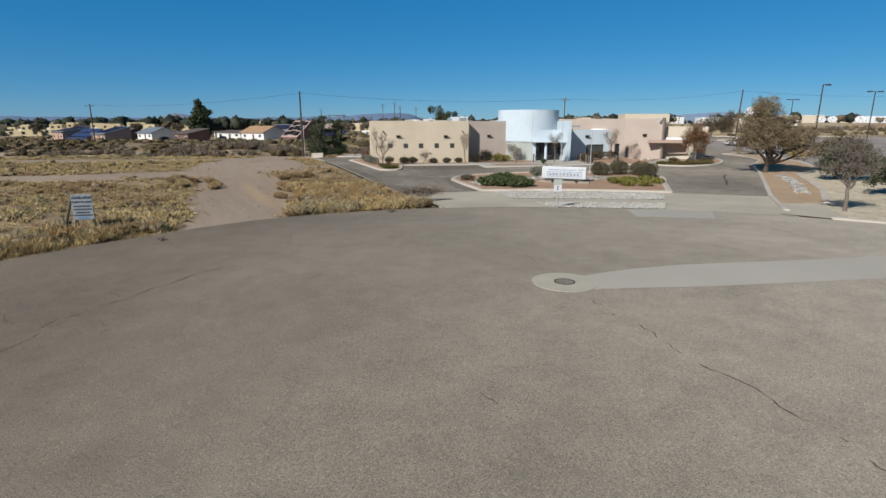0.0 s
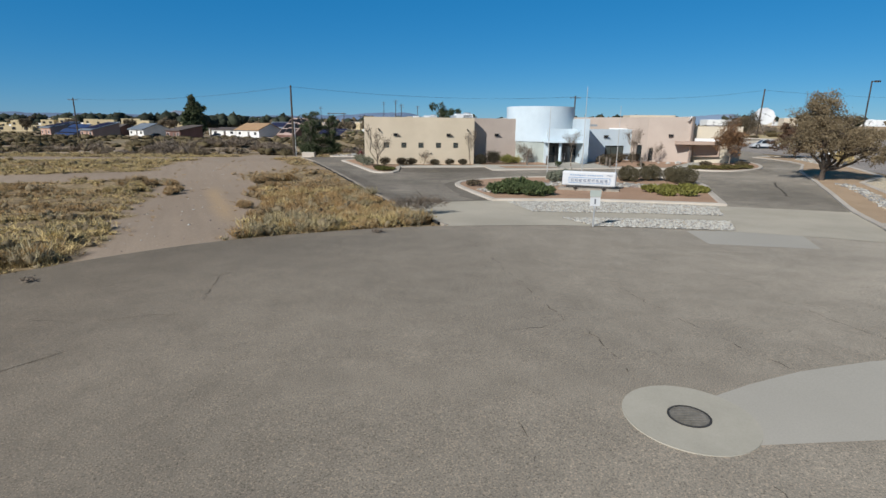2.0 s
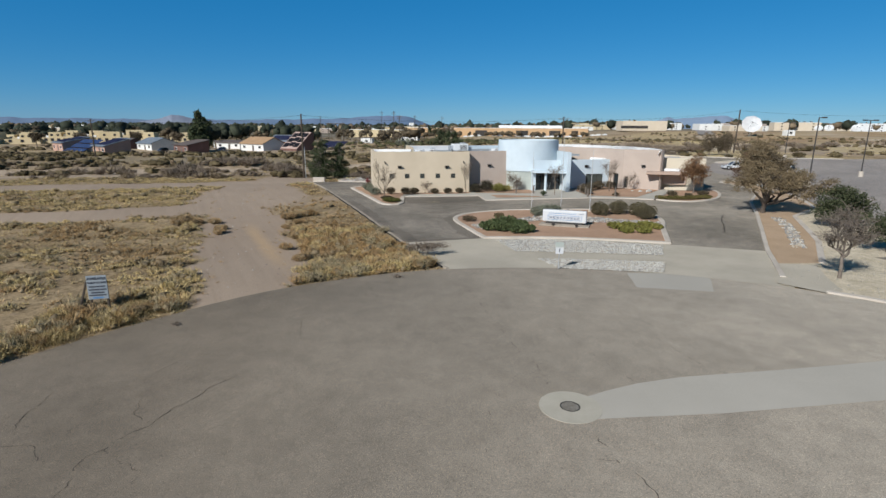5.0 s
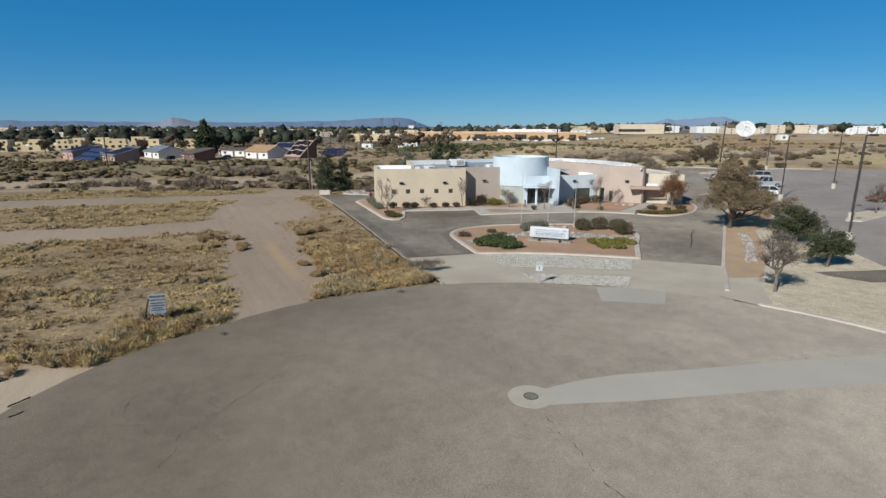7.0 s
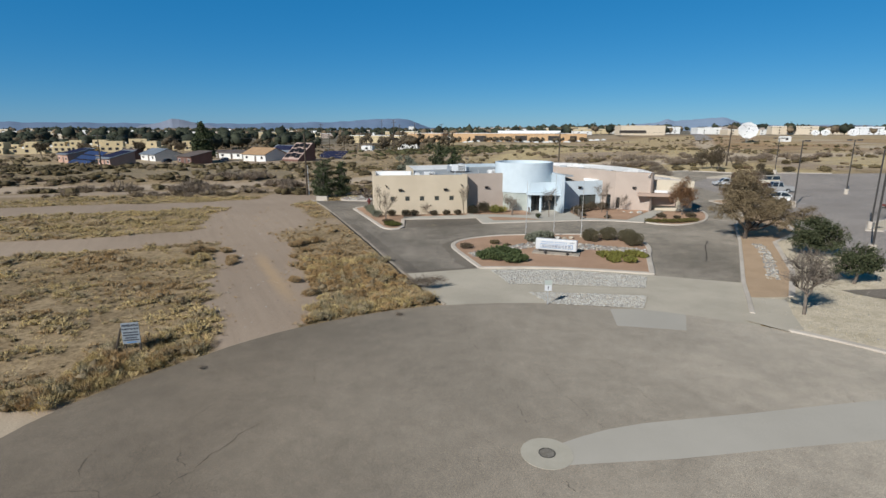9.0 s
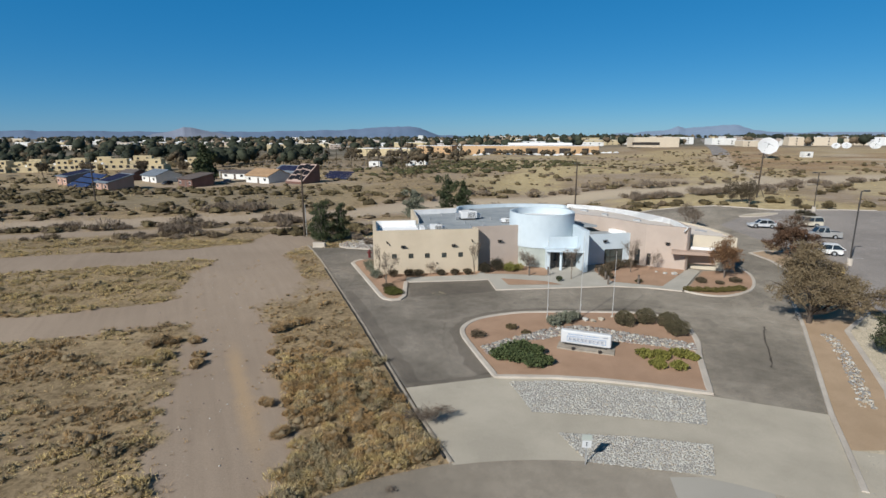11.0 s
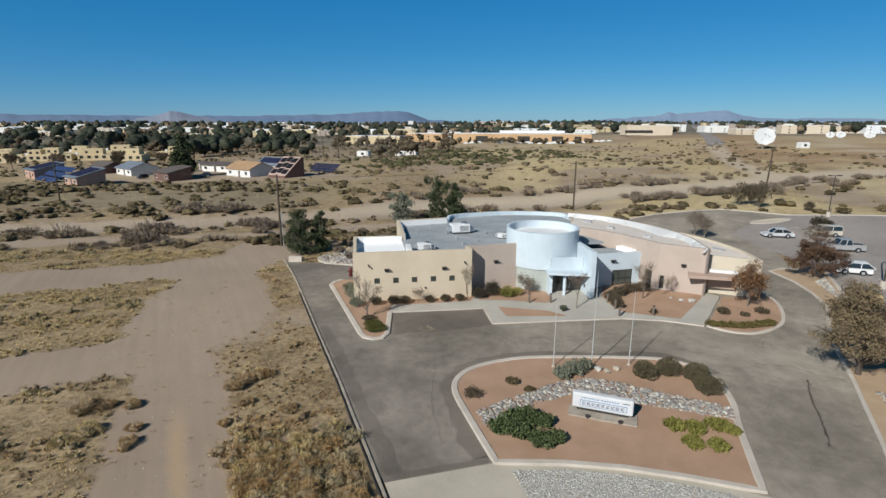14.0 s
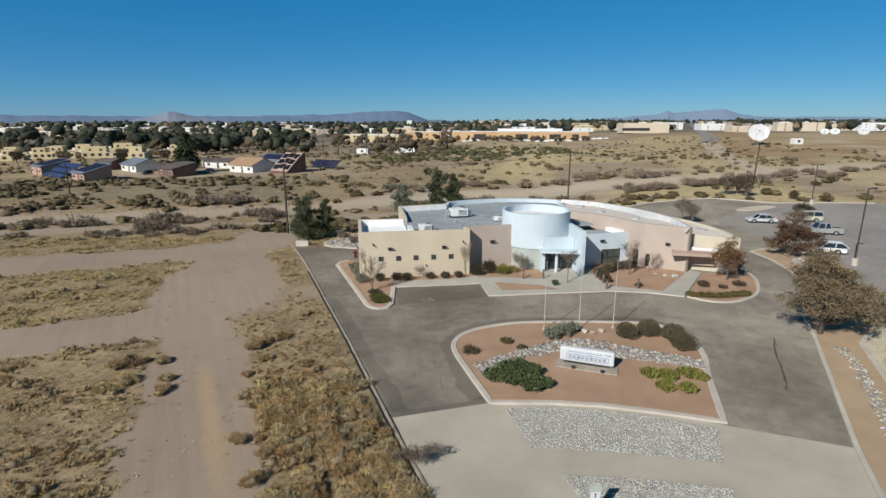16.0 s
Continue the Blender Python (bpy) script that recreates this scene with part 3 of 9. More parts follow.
def straw_at(x, y):
    """How much dry grass stands at a place, 0 to 1."""
    a = 0.78 + 0.5 * (value_noise(x, y, 5.0, 11) - 0.5) + 0.3 * (value_noise(x, y, 17.0, 12) - 0.5)
    wob = 2.4 * (value_noise(x, y, 6.0, 13) - 0.5) + 1.2 * (value_noise(x, y, 2.2, 14) - 0.5)
    for line, half in ((TRACK, 3.0), (CROSS, 5.2), (CROSS2, 3.6), (WASH, 5.5 + 3.5 * smooth((x + 40) / 40)), (WASH_NEAR, 1.6)):
        a = a * smooth((line_far(line, x, y) + wob - half + 1.0) / 2.0)
    a = a * smooth((np.hypot(x + 24, y + 4) - 5.0) / 3.0) * smooth((np.hypot(x + 20.8, y - 1.4) - 2.3) / 1.6)
    a = a * smooth((np.hypot((x + 90) / 2.4, y - 192) - 17.0) / 8.0)
    # bare turning ground before the pole, and only a narrow weedy fringe along the far part of the kerb
    kerb = np.interp(y, [p[1] for p in WEST_LINE], [p[0] for p in WEST_LINE])
    fringe = smooth((kerb - x - 3.4 - 1.5 * smooth((50 - y) / 6) + wob) / 1.6)
    a = a * (1 - 0.95 * fringe * smooth((y - 44) / 4) * smooth((92 - y) / 6) * smooth((x + 34 + wob) / 3))
    far = smooth((y - 75) / 40)
    a = a * (1 - 0.42 * far) + far * 0.32 * value_noise(x, y, 12.0, 15)
    return np.clip(a, 0, 1)


straw = straw_at(X, Y)
sand = np.clip((0.34 + 0.66 * smooth((X + 40) / 50)) * np.exp(-(line_far(WASH, X, Y) / 9.0) ** 4) + 0.22 * np.exp(-(line_far(WASH_NEAR, X, Y) / 4.0) ** 4) + np.exp(-(line_far(ROUGH, X, Y) / (2.6 + Y / 120)) ** 4) + 0.8 * np.exp(-(line_far(FAR_TRACK, X, Y) / 7.0) ** 4), 0, 1)
sand = sand + 0.8 * np.clip(np.exp(-(np.hypot(X + 24, Y + 3) / 5.5) ** 4) + np.exp(-(np.hypot(X + 20.6, Y - 1.2) / 3.0) ** 4), 0, 1)
sand = np.clip(sand + 0.85 * smooth((X + 10) / 50) * smooth((Y - 95) / 40) * smooth((700 - Y) / 200) * value_noise(X, Y, 30.0, 21) * 0.35, 0, 1)
hay = 0.9 * smooth((X + 5) / 30) * smooth((Y - 84) / 14) * smooth((620 - Y) / 200) * smooth((value_noise(X, Y, 22.0, 23) + 0.3 * (value_noise(X, Y, 5.0, 24) - 0.5) - 0.18) / 0.35) * (1 - sand)
hay = np.maximum(hay, 0.34 * smooth((-X - 10) / 30) * smooth((Y - 118) / 20) * smooth((300 - Y) / 60) * value_noise(X, Y, 16.0, 25) * (1 - sand))
straw = np.maximum(straw, 0.95 * smooth((-X - 8) / 20) * smooth((Y - 112) / 12) * smooth((182 - Y) / 14) * smooth((value_noise(X, Y, 10.0, 28) - 0.12) / 0.3))
straw = straw * (1 - sand * 0.9)
rust = np.clip(np.exp(-(line_far(GULLY, X, Y) / (10.0 + Y / 30)) ** 2) + 0.8 * np.exp(-(line_far(GULLY2, X, Y) / 14.0) ** 2) + 0.3 * smooth((X - 60) / 60) * smooth((Y - 130) / 50), 0, 1) * smooth((value_noise(X, Y, 9.0, 27) - 0.1) / 0.4) * (1 - 0.7 * sand) * smooth((700 - Y) / 150)
town = smooth((Y - np.where(X < -10, 300, 430)) / 250)
# bare grey-brown soil among the scrub before the houses
town = np.maximum(town, 0.42 * smooth((-X - 22) / 25) * smooth((Y - 112) / 14) * smooth((178 - Y) / 14))
for key, arr in (("straw", straw), ("sand", sand), ("town", town), ("hay", hay), ("rust", rust)):
    at = me.attributes.new(key, "FLOAT", "POINT")
    at.data.foreach_set("value", arr.astype(np.float32).ravel())
ground = solo("ground", me, LAND, "sandy desert ground with dry straw grass and tyre tracks", "ground", "structure", flat=False)

def street_r(deg):
    """How far the broken west edge of the turning circle lies from its middle."""
    return np.interp(deg, [100, 112, 122, 134, 145, 150, 156, 162, 195, 230], [CUL[2], 20.5, 20.2, 20.4, 20.65, 20.9, 21.3, 21.7, 21.7, CUL[2]])


street_line = [(CUL[0] + float(street_r(a)) * math.cos(radians(a)), CUL[1] + float(street_r(a)) * math.sin(radians(a))) for a in np.linspace(-68, 248, 80)]
street_line += [(-6.5, -90), (9.0, -90)]
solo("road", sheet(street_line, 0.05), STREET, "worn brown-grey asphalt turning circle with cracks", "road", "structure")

DRIVE_LINE = [(-5.9, 25.8), (0.3, 27.4), (13.6, 24.2), (19.5, 21.7), (27.2, 35.6), (31.0, 43.0), (36.0, 50.0), (37.4, 54.0), (38.2, 58.0), (38.2, 62.6),
              (42.0, 64.0), (45.0, 72.0), (44.5, 82.0), (52.0, 88.5), (60.0, 92.0), (51.7, 97.6), (38.4, 97.0), (24.0, 92.0), (12.0, 88.0), (-4.0, 84.0),
              (-13.0, 74.0), (-17.0, 70.5), (-21.5, 71.0), (-24.2, 73.4)] + WEST_LINE[-2:1:-1]
solo("driveway", sheet(DRIVE_LINE, 0.045), DRIVE, "dark grey asphalt drive with worn pale patches", "driveway", "structure")
LOT_LINE = [(31.5, 20.5), (33.6, 31.0), (36.4, 38.5), (38.5, 46.0), (40.6, 53.5), (44.8, 61.5), (44.9, 63.6), (44.8, 72.0), (44.3, 82.0), (52.0, 88.3), (60.2, 92.0), (78.0, 90.5), (110, 92), (110, 15), (60, 12), (36, 14.5)]
solo("car_park", sheet(LOT_LINE, 0.055), LOT, "pale grey asphalt car park beside the drive", "car park", "structure")

edge = [p for p in arc(CUL[0], CUL[1], CUL[2] - 0.25, 48, 102, 14)]
APRON = [(-5.9, 25.8), (0.3, 27.4), (4.1, 27.15), (7.3, 26.6), (10.4, 25.7), (13.6, 24.2), (19.5, 21.7), (17.7, 18.0)] + edge
solo("pavement", sheet(APRON, 0.062, 1.5), CONCRETE, "pale concrete driveway apron and footpath", "pavement", "structure")

ISLAND = [(0.3, 27.4)] + spline([(0.3, 27.4), (-0.9, 31.9), (-1.7, 35.4), (-1.35, 37.4), (0.0, 39.0), (2.4, 40.0), (5.3, 40.4), (11.7, 40.0), (15.6, 39.2), (17.4, 36.8), (17.1, 33.4), (15.7, 29.9), (13.8, 24.5)], 5)[1:] + [(10.4, 25.7), (7.3, 26.6), (4.1, 27.15)]
solo("island_bed", sheet(ISLAND, 0.13, 1.2), REDSOIL, "orange gravel bed of the entrance island", "planting bed", "structure")
solo("island_kerb", curb_run(ISLAND, 0.46, 0.19, True), KERB, "pale concrete kerb round the entrance island", "kerb", "structure")

PLANTER = [(-15.1, 60.0), (-9.8, 45.7), (-9.3, 44.8), (-8.5, 44.4), (-7.8, 44.6), (-7.4, 45.6), (-7.6, 52.6), (0.6, 53.7), (1.4, 55.6), (-11.3, 54.0), (-12.4, 62.0), (-14.2, 62.0), (-14.9, 61.2)]
solo("planter_bed", sheet(PLANTER, 0.12, 1.2), REDSOIL, "orange gravel bed along the tan stucco wall", "planting bed", "structure")
solo("planter_kerb", curb_run([(-14.2, 62.0), (-14.9, 61.2), (-15.1, 60.0), (-9.8, 45.7), (-9.3, 44.8), (-8.5, 44.4), (-7.8, 44.6), (-7.4, 45.6), (-7.55, 50.9)], 0.5, 0.18), KERB, "pale concrete kerb round a planting bed", "kerb", "structure")
WALK = [(-7.55, 50.9), (1.9, 51.9), (2.4, 47.7), (9.0, 48.0), (15.0, 48.2), (18.6, 47.4), (21.6, 45.9), (27.2, 53.6), (25.7, 56.0), (21.0, 60.0), (2.2, 57.6), (0.7, 54.0), (-7.6, 52.8)]
solo("footpath", sheet(WALK, 0.14, 1.5), WALKSLAB, "pale concrete footpath in front of the building", "pavement", "structure")
solo("footpath_kerb", curb_run([(-7.5, 50.9), (1.95, 51.9), (2.4, 47.65), (9.0, 47.95), (15.0, 48.15), (18.6, 47.35), (21.6, 45.9)], 0.2, 0.15), KERB, "concrete kerb along the footpath", "kerb", "structure")
BEDS = [[(3.4, 52.0), (3.9, 49.3), (9.8, 49.0), (8.2, 50.5)],
        [(1.7, 54.3), (4.6, 53.9), (8.6, 52.8), (9.5, 54.0), (9.2, 56.4), (6.8, 58.6), (2.2, 57.5)],
        [(14.9, 54.6), (15.0, 51.2), (15.7, 49.6), (20.2, 47.6), (25.1, 53.3), (25.5, 54.2), (21.2, 56.7), (20.6, 59.2), (16.0, 57.8)]]
for line in BEDS:
    solo("entrance_bed", sheet(line, 0.165, 1.2), REDSOIL, "orange gravel bed beside the entrance path", "planting bed", "structure")
BULGE = spline([(21.9, 45.9), (23.4, 44.4), (25.5, 44.1), (28.3, 45.5), (30.2, 47.8), (31.9, 51.4), (32.6, 55.0)], 4) + [(31.0, 55.0), (30.8, 53.2), (27.4, 53.4)]
solo("corner_bed", sheet(BULGE, 0.13, 1.2), REDSOIL, "orange gravel bed at the corner of the building", "planting bed", "structure")
solo("corner_kerb", curb_run(BULGE[:25], 0.34, 0.18), KERB, "curved pale kerb round the corner bed", "kerb", "structure")
BACKBED = [(-19.4, 74.0), (-18.9, 71.6), (-17.6, 70.0), (-13.8, 68.6), (-12.8, 75.0), (-15.5, 79.5)]
solo("rear_bed", sheet(BACKBED, 0.13, 1.2), BEDSOIL, "stony bed beside the rear drive", "planting bed", "structure")
solo("rear_kerb", curb_run(BACKBED[:4], 0.34, 0.18), KERB, "pale kerb round the stony bed", "kerb", "structure")

EASTBED = [(17.75, 18.0), (19.6, 21.7), (27.3, 35.5), (31.2, 43.0), (36.2, 50.0), (37.6, 54.0), (38.4, 58.0), (38.4, 62.6), (40.5, 63.4), (44.6, 62.6), (44.5, 61.3), (40.3, 53.5), (38.3, 46.0), (35.0, 38.6), (30.0, 34.5), (25.0, 24.5), (20.6, 18.0)]
solo("east_bed", sheet(EASTBED, 0.1, 1.2), TANGRAVEL, "orange gravel strip along the drive", "planting bed", "structure")
solo("east_kerb", curb_run([(15.9, 14.6), (17.7, 18.0), (19.55, 21.7), (27.25, 35.5), (31.1, 43.0), (36.1, 50.0), (37.5, 54.0), (38.3, 58.0), (38.3, 62.6), (40.5, 63.5), (44.7, 62.7)], 0.3, 0.17), KERB, "pale kerb along the drive and its gravel strip", "kerb", "structure")
GRAVEL_EAST = [(15.4, 13.2), (17.75, 18.0), (20.6, 18.0), (25.0, 24.5), (30.0, 34.5), (35.0, 38.6), (34.0, 31.0), (31.8, 20.5), (36.0, 14.0), (30.0, 6.0)] + arc(CUL[0], CUL[1], CUL[2] + 0.15, 10, 50, 8)
solo("verge", sheet(GRAVEL_EAST, 0.1, 1.5), SANDY, "pale sandy gravel verge with litter", "verge", "structure")
solo("lot_kerb", curb_run([(20.7, 18.0), (25.1, 24.4), (30.1, 34.4), (35.1, 38.5), (38.4, 46.0), (40.4, 53.5), (44.6, 61.4), (44.7, 62.5)], 0.4, 0.16), KERB, "broad pale kerb between gravel strip and car park", "kerb", "structure")
solo("pavement", sheet([(14.7, 13.3), (17.75, 18.1), (19.9, 17.4), (18.3, 14.4), (17.0, 11.6), (15.9, 11.3)], 0.108, 1.5), CONCRETE, "pale concrete ramp beside the apron", "pavement", "structure")
solo("side_path", sheet([(25.2, 19.4), (29.6, 19.6), (33.5, 20.0), (33.0, 16.8), (27.2, 16.4), (25.5, 18.3)], 0.112, 1.5), BAY, "short dark asphalt spur on the verge", "path", "structure")


def seal_strip(line, side, near, wide, seed):
    """A strip of darker sealed asphalt along an edge, with an uneven outer border."""
    rs = np.random.RandomState(seed)
    pts = resample(line, 0.7)
    bm = bmesh.new()
    prev, w = None, wide
    for i, p in enumerate(pts):
        d = (pts[min(i + 1, len(pts) - 1)] - pts[max(i - 1, 0)]).normalized()
        nrm = Vector((-d.y, d.x)) * side
        w = 0.7 * w + 0.3 * wide * rs.uniform(0.3, 1.7)
        ends = [p + nrm * near, p + nrm * (near + 0.5 * w), p + nrm * (near + w)]
        row = [bm.verts.new((q.x, q.y, gz(q.x, q.y) + 0.055)) for q in ends]
        if prev:
            for k in (0, 1):
                f = (prev[k], row[k], row[k + 1], prev[k + 1])
                bm.faces.new(f if side < 0 else f[::-1])
        prev = row
    solo("seal_strip", bm, BAY, "darker sealed asphalt strip along the drive edge", "road patch", "structure")


seal_strip(ISLAND[1:46], 1, 0.22, 1.0, 31)
seal_strip([(-6.0, 26.3), (-7.4, 29.9), (-10.2, 37.5), (-14.0, 47.4)], -1, 0.15, 0.9, 32)
seal_strip([(-5.4, 26.0), (0.0, 27.4)], 1, 0.05, 0.55, 33)
solo("parking_bay", sheet([(-7.3, 50.7), (-6.7, 45.6), (-4.1, 46.1), (-1.9, 46.3), (2.2, 47.4), (1.75, 51.75)], 0.051), BAY, "darker asphalt bay before the footpath", "road patch", "structure")
solo("street_kerb", curb_run(arc(CUL[0], CUL[1], CUL[2] + 0.1, -40, 44.5, 26), 0.45, 0.15), KERB, "pale kerb along the turning circle", "kerb", "structure")
solo("boundary_kerb", curb_run(WEST_LINE, 0.2, 0.13), OLDKERB, "low concrete header kerb between drive and field", "kerb", "structure")
G1 = [(1.1, 26.6), (4.1, 26.65), (7.2, 26.0), (10.2, 25.1), (13.1, 23.8), (11.7, 20.7), (6.5, 21.9), (2.0, 22.5)]
G2 = [(3.0, 20.1), (7.0, 19.6), (11.0, 18.7), (9.7, 15.95), (6.5, 16.6), (3.9, 17.2)]
for line in (G1, G2):
    solo("gravel_bed", sheet(line, 0.085, 1.2), GRAVEL, "bed of pale broken stone set in the apron", "gravel bed", "structure")

# repairs in the street
solo("street_patch", sheet([(0.6, 0.55), (1.4, 0.95), (2.5, 1.4), (4.0, 1.8), (7.6, 2.3), (11.8, 3.0), (16.6, 3.7), (21.5, 4.6), (21.8, 1.9), (14.1, 0.8), (8.8, 0.2), (4.2, -0.4), (2.0, -0.55), (0.6, -0.65)], 0.056), PATCH, "smooth pale grey trench patch in the street", "road patch", "structure")
solo("street_patch", sheet([(7.5, 15.9), (6.8, 12.6), (10.4, 11.7), (11.9, 14.9), (10.4, 15.9)], 0.056), PATCH, "square grey patch at the edge of the apron", "road patch", "structure")

LOTBED = spline([(50.6, 87.3), (53.5, 87.0), (56.5, 87.9), (58.6, 89.2), (56.0, 89.6), (52.6, 88.7)], 3, True)
LOTBED2 = [(43.0, 38.9), (44.2, 38.3), (49.0, 41.0), (56.0, 44.6), (57.0, 46.2), (52.0, 45.4), (46.0, 42.2)]
solo("lot_island", sheet(LOTBED2, 0.13, 1.2), BEDSOIL, "pale gravel island bed with a bare tree in the car park", "planting bed", "structure")
solo("lot_island_kerb", curb_run(LOTBED2, 0.3, 0.18, True), KERB, "pale kerb round the gravel island in the car park", "kerb", "structure")
solo("lot_island", sheet(LOTBED, 0.13, 1.2), BEDSOIL, "stony island bed in the car park", "planting bed", "structure")
solo("lot_island_kerb", curb_run(LOTBED, 0.34, 0.18, True), KERB, "pale kerb round the car park island", "kerb", "structure")
solo("north_kerb", curb_run([(24.0, 92.2), (38.4, 97.1), (51.7, 97.7), (60.1, 92.1), (78.0, 90.6)], 0.34, 0.18), KERB, "pale kerb along the edge of the car park", "kerb", "structure")

# ---- the building ----
BX, BY, BZ = 9.0, 60.0, -0.8
building = thing("office_building", BX, BY, BZ, "low tan and pink stucco office with a white round tower", "building")
TOP = 5.4


def b(pts):
    return [(x - BX, y - BY) for x, y in pts]


def wall_frame(p, q):
    """The turn of a wall that runs from p to q, seen from its outer side."""
    return math.degrees(math.atan2(q[1] - p[1], q[0] - p[0]))


def cut_box(ob, boxes):
    """Cuts openings through a wall."""
    for bx in boxes:
        bm = box(*bx)
        cutter = new("cutter", bm_mesh("cutter", bm))
        cutter.parent = ob.parent
        mod = ob.modifiers.new("opening", "BOOLEAN")
        mod.operation, mod.solver, mod.object = "DIFFERENCE", "EXACT", cutter
    deps = bpy.context.evaluated_depsgraph_get()
    deps.update()
    done = bpy.data.meshes.new_from_object(ob.evaluated_get(deps))
    old = [m.object for m in ob.modifiers]
    ob.modifiers.clear()
    ob.data = done
    for c in old:
        bpy.data.objects.remove(c)


def window(parent, x, y, z, w, h, turn, cols=1, rows=1, deep=0.16, bars=0.06, tint=None):
    """A window unit: frame, mullions and one pane a light, set back in its opening."""
    m = pose(x, y, z, 0, 0, turn)
    bm = bmesh.new()
    for sx in (-1, 1):
        add_box(bm, sx * (w - bars) / 2, deep, 0, bars, 0.08, h)
    for sz in (-1, 1):
        add_box(bm, 0, deep, sz * (h - bars) / 2, w - 2 * bars, 0.08, bars)
    for i in range(1, cols):
        add_box(bm, -w / 2 + w * i / cols, deep, 0, bars * 0.8, 0.07, h - 2 * bars)
    for i in range(1, rows):
        add_box(bm, 0, deep, -h / 2 + h * i / rows, w - 2 * bars, 0.07, bars * 0.8)
    bmesh.ops.transform(bm, matrix=m, verts=bm.verts)
    fr = part("window", bm, FRAME, parent)
    for i in range(cols):
        for k in range(rows):
            bm = box(-w / 2 + w * (i + 0.5) / cols, deep + 0.005, -h / 2 + h * (k + 0.5) / rows, w / cols - bars, 0.02, h / rows - bars)
            bmesh.ops.transform(bm, matrix=m, verts=bm.verts)
            part("pane", bm, GLASS if tint is None else tint, fr)
    return fr


def scupper(parent, x, y, z, turn):
    """A small dark wall lamp box with a hood."""
    bm = box(0, -0.09, 0, 0.42, 0.18, 0.3, 0, 0.03)
    add_box(bm, 0.02, -0.2, 0.13, 0.5, 0.4, 0.05)
    bmesh.ops.transform(bm, matrix=pose(x, y, z, 0, 0, turn), verts=bm.verts)
    part("wall_light", bm, DARKMETAL, parent, "dark hooded wall light")


def flat_roof(name, pts, z, material):
    return part(name, prism(b(pts), z - 0.25, z), material, building)


# west block, tan
F0, F1 = (-11.55, 54.02), (0.95, 55.6)
T1 = wall_frame(F0, F1)
front = [F0, F1, (F1[0] + 0.35 * -math.sin(radians(T1)) - 0.0, F1[1] + 0.35), (F0[0] - 0.05, F0[1] + 0.35)]


def on_front(s, off=0.0):
    """A place on the tan front wall, s metres from its west end."""
    a = radians(T1)
    return F0[0] + s * math.cos(a) + off * math.sin(a) - BX, F0[1] + s * math.sin(a) - off * math.cos(a) - BY


tan = part("front_wall", prism(b(front), -0.3, TOP), STUCCO_TAN, building, "tan stucco front wall with five square windows")
spots = [2.45, 4.43, 6.4, 8.43, 10.45]
opens = []
for s in spots:
    x, y = on_front(s)
    opens.append((x, y, 2.28, 0.6, 1.2, 0.6, T1))
cut_box(tan, opens)
for s in spots:
    x, y = on_front(s)
    window(tan, x, y, 2.28, 0.58, 0.58, T1, 2, 2, 0.10, 0.05, GREENGLASS)
for s in (3.45, 9.55):
    x, y = on_front(s)
    scupper(tan, x, y, 3.45, T1)
for s in (1.55, 11.75):
    x, y = on_front(s)
    bm = box(0, -0.06, 0, 0.1, 0.12, 0.1, 0, 0.02)
    add_rod(bm, (0, -0.1, 0.05), (0.12, -0.28, -0.22), 0.06, 0.08, 8)
    bmesh.ops.transform(bm, matrix=pose(x, y, 4.1, 0, 0, T1), verts=bm.verts)
    part("spout", bm, FRAME, tan, "dark roof spout")
x, y = on_front(7.55)
part("hose_bib", box(x, y - 0.05, 1.35, 0.16, 0.14, 0.16, T1, 0.02), FRAME, tan)
side = [(-11.55, 54.38), (-11.2, 54.38), (-12.2, 61.7), (-6.95, 62.35), (-6.95, 62.7), (-12.65, 62.02)]
part("side_wall", prism(b(side), -0.3, TOP), STUCCO_TAN, building)
flat_roof("west_roof", [(-11.2, 54.4), (-5.9, 55.1), (-6.9, 62.4), (-12.2, 61.7)], TOP - 0.75, BRIGHT)
part("parapet_lining", prism(b([(-12.15, 61.62), (-6.95, 62.28), (-6.95, 62.36), (-12.15, 61.7)]), TOP - 0.75, TOP - 0.02), MEMBRANE, building)
part("curb_step", prism(b([(-5.95, 55.2), (-5.45, 55.26), (-5.75, 57.6), (-6.25, 57.55)]), TOP - 0.8, TOP + 0.15), MEMBRANE, building)

# main block: pink recess wall, curved rear parapet
recess = [(F1[0] - 0.35, F1[1] + 0.3), (F1[0] - 0.01, F1[1] + 0.36), (0.74, 57.15), (0.4, 57.1)]
part("return_wall", prism(b(recess), -0.3, TOP), STUCCO_TAN, building)
pink = [(0.4, 57.04), (6.9, 58.5), (6.8, 58.85), (0.3, 57.39)]
pw = part("recess_wall", prism(b(pink), -0.3, TOP), STUCCO_PINK, building, "pink-brown stucco wall")
scupper(pw, 3.75 - BX, 57.79 - BY, 3.47, 13)
flat_roof("main_roof", [(-5.8, 55.2), (0.55, 56.0), (0.4, 57.3), (6.8, 58.7), (9, 60), (17.0, 61.5), (15.0, 66.5), (16.6, 75.6), (16.0, 78.3), (12.3, 79.7), (8.0, 79.9), (4.0, 78.9), (-0.5, 76.8), (-1.2, 73.4), (-8.0, 71.2), (-6.9, 62.6)], TOP - 0.55, ROOFGREY)
west_par = [(-6.95, 62.4), (-8.15, 71.4), (-1.3, 73.6), (-1.2, 73.25), (-7.75, 71.1), (-6.6, 62.5)]
part("west_parapet", prism(b(west_par), -0.3, TOP + 0.2), STUCCO_TAN, building)
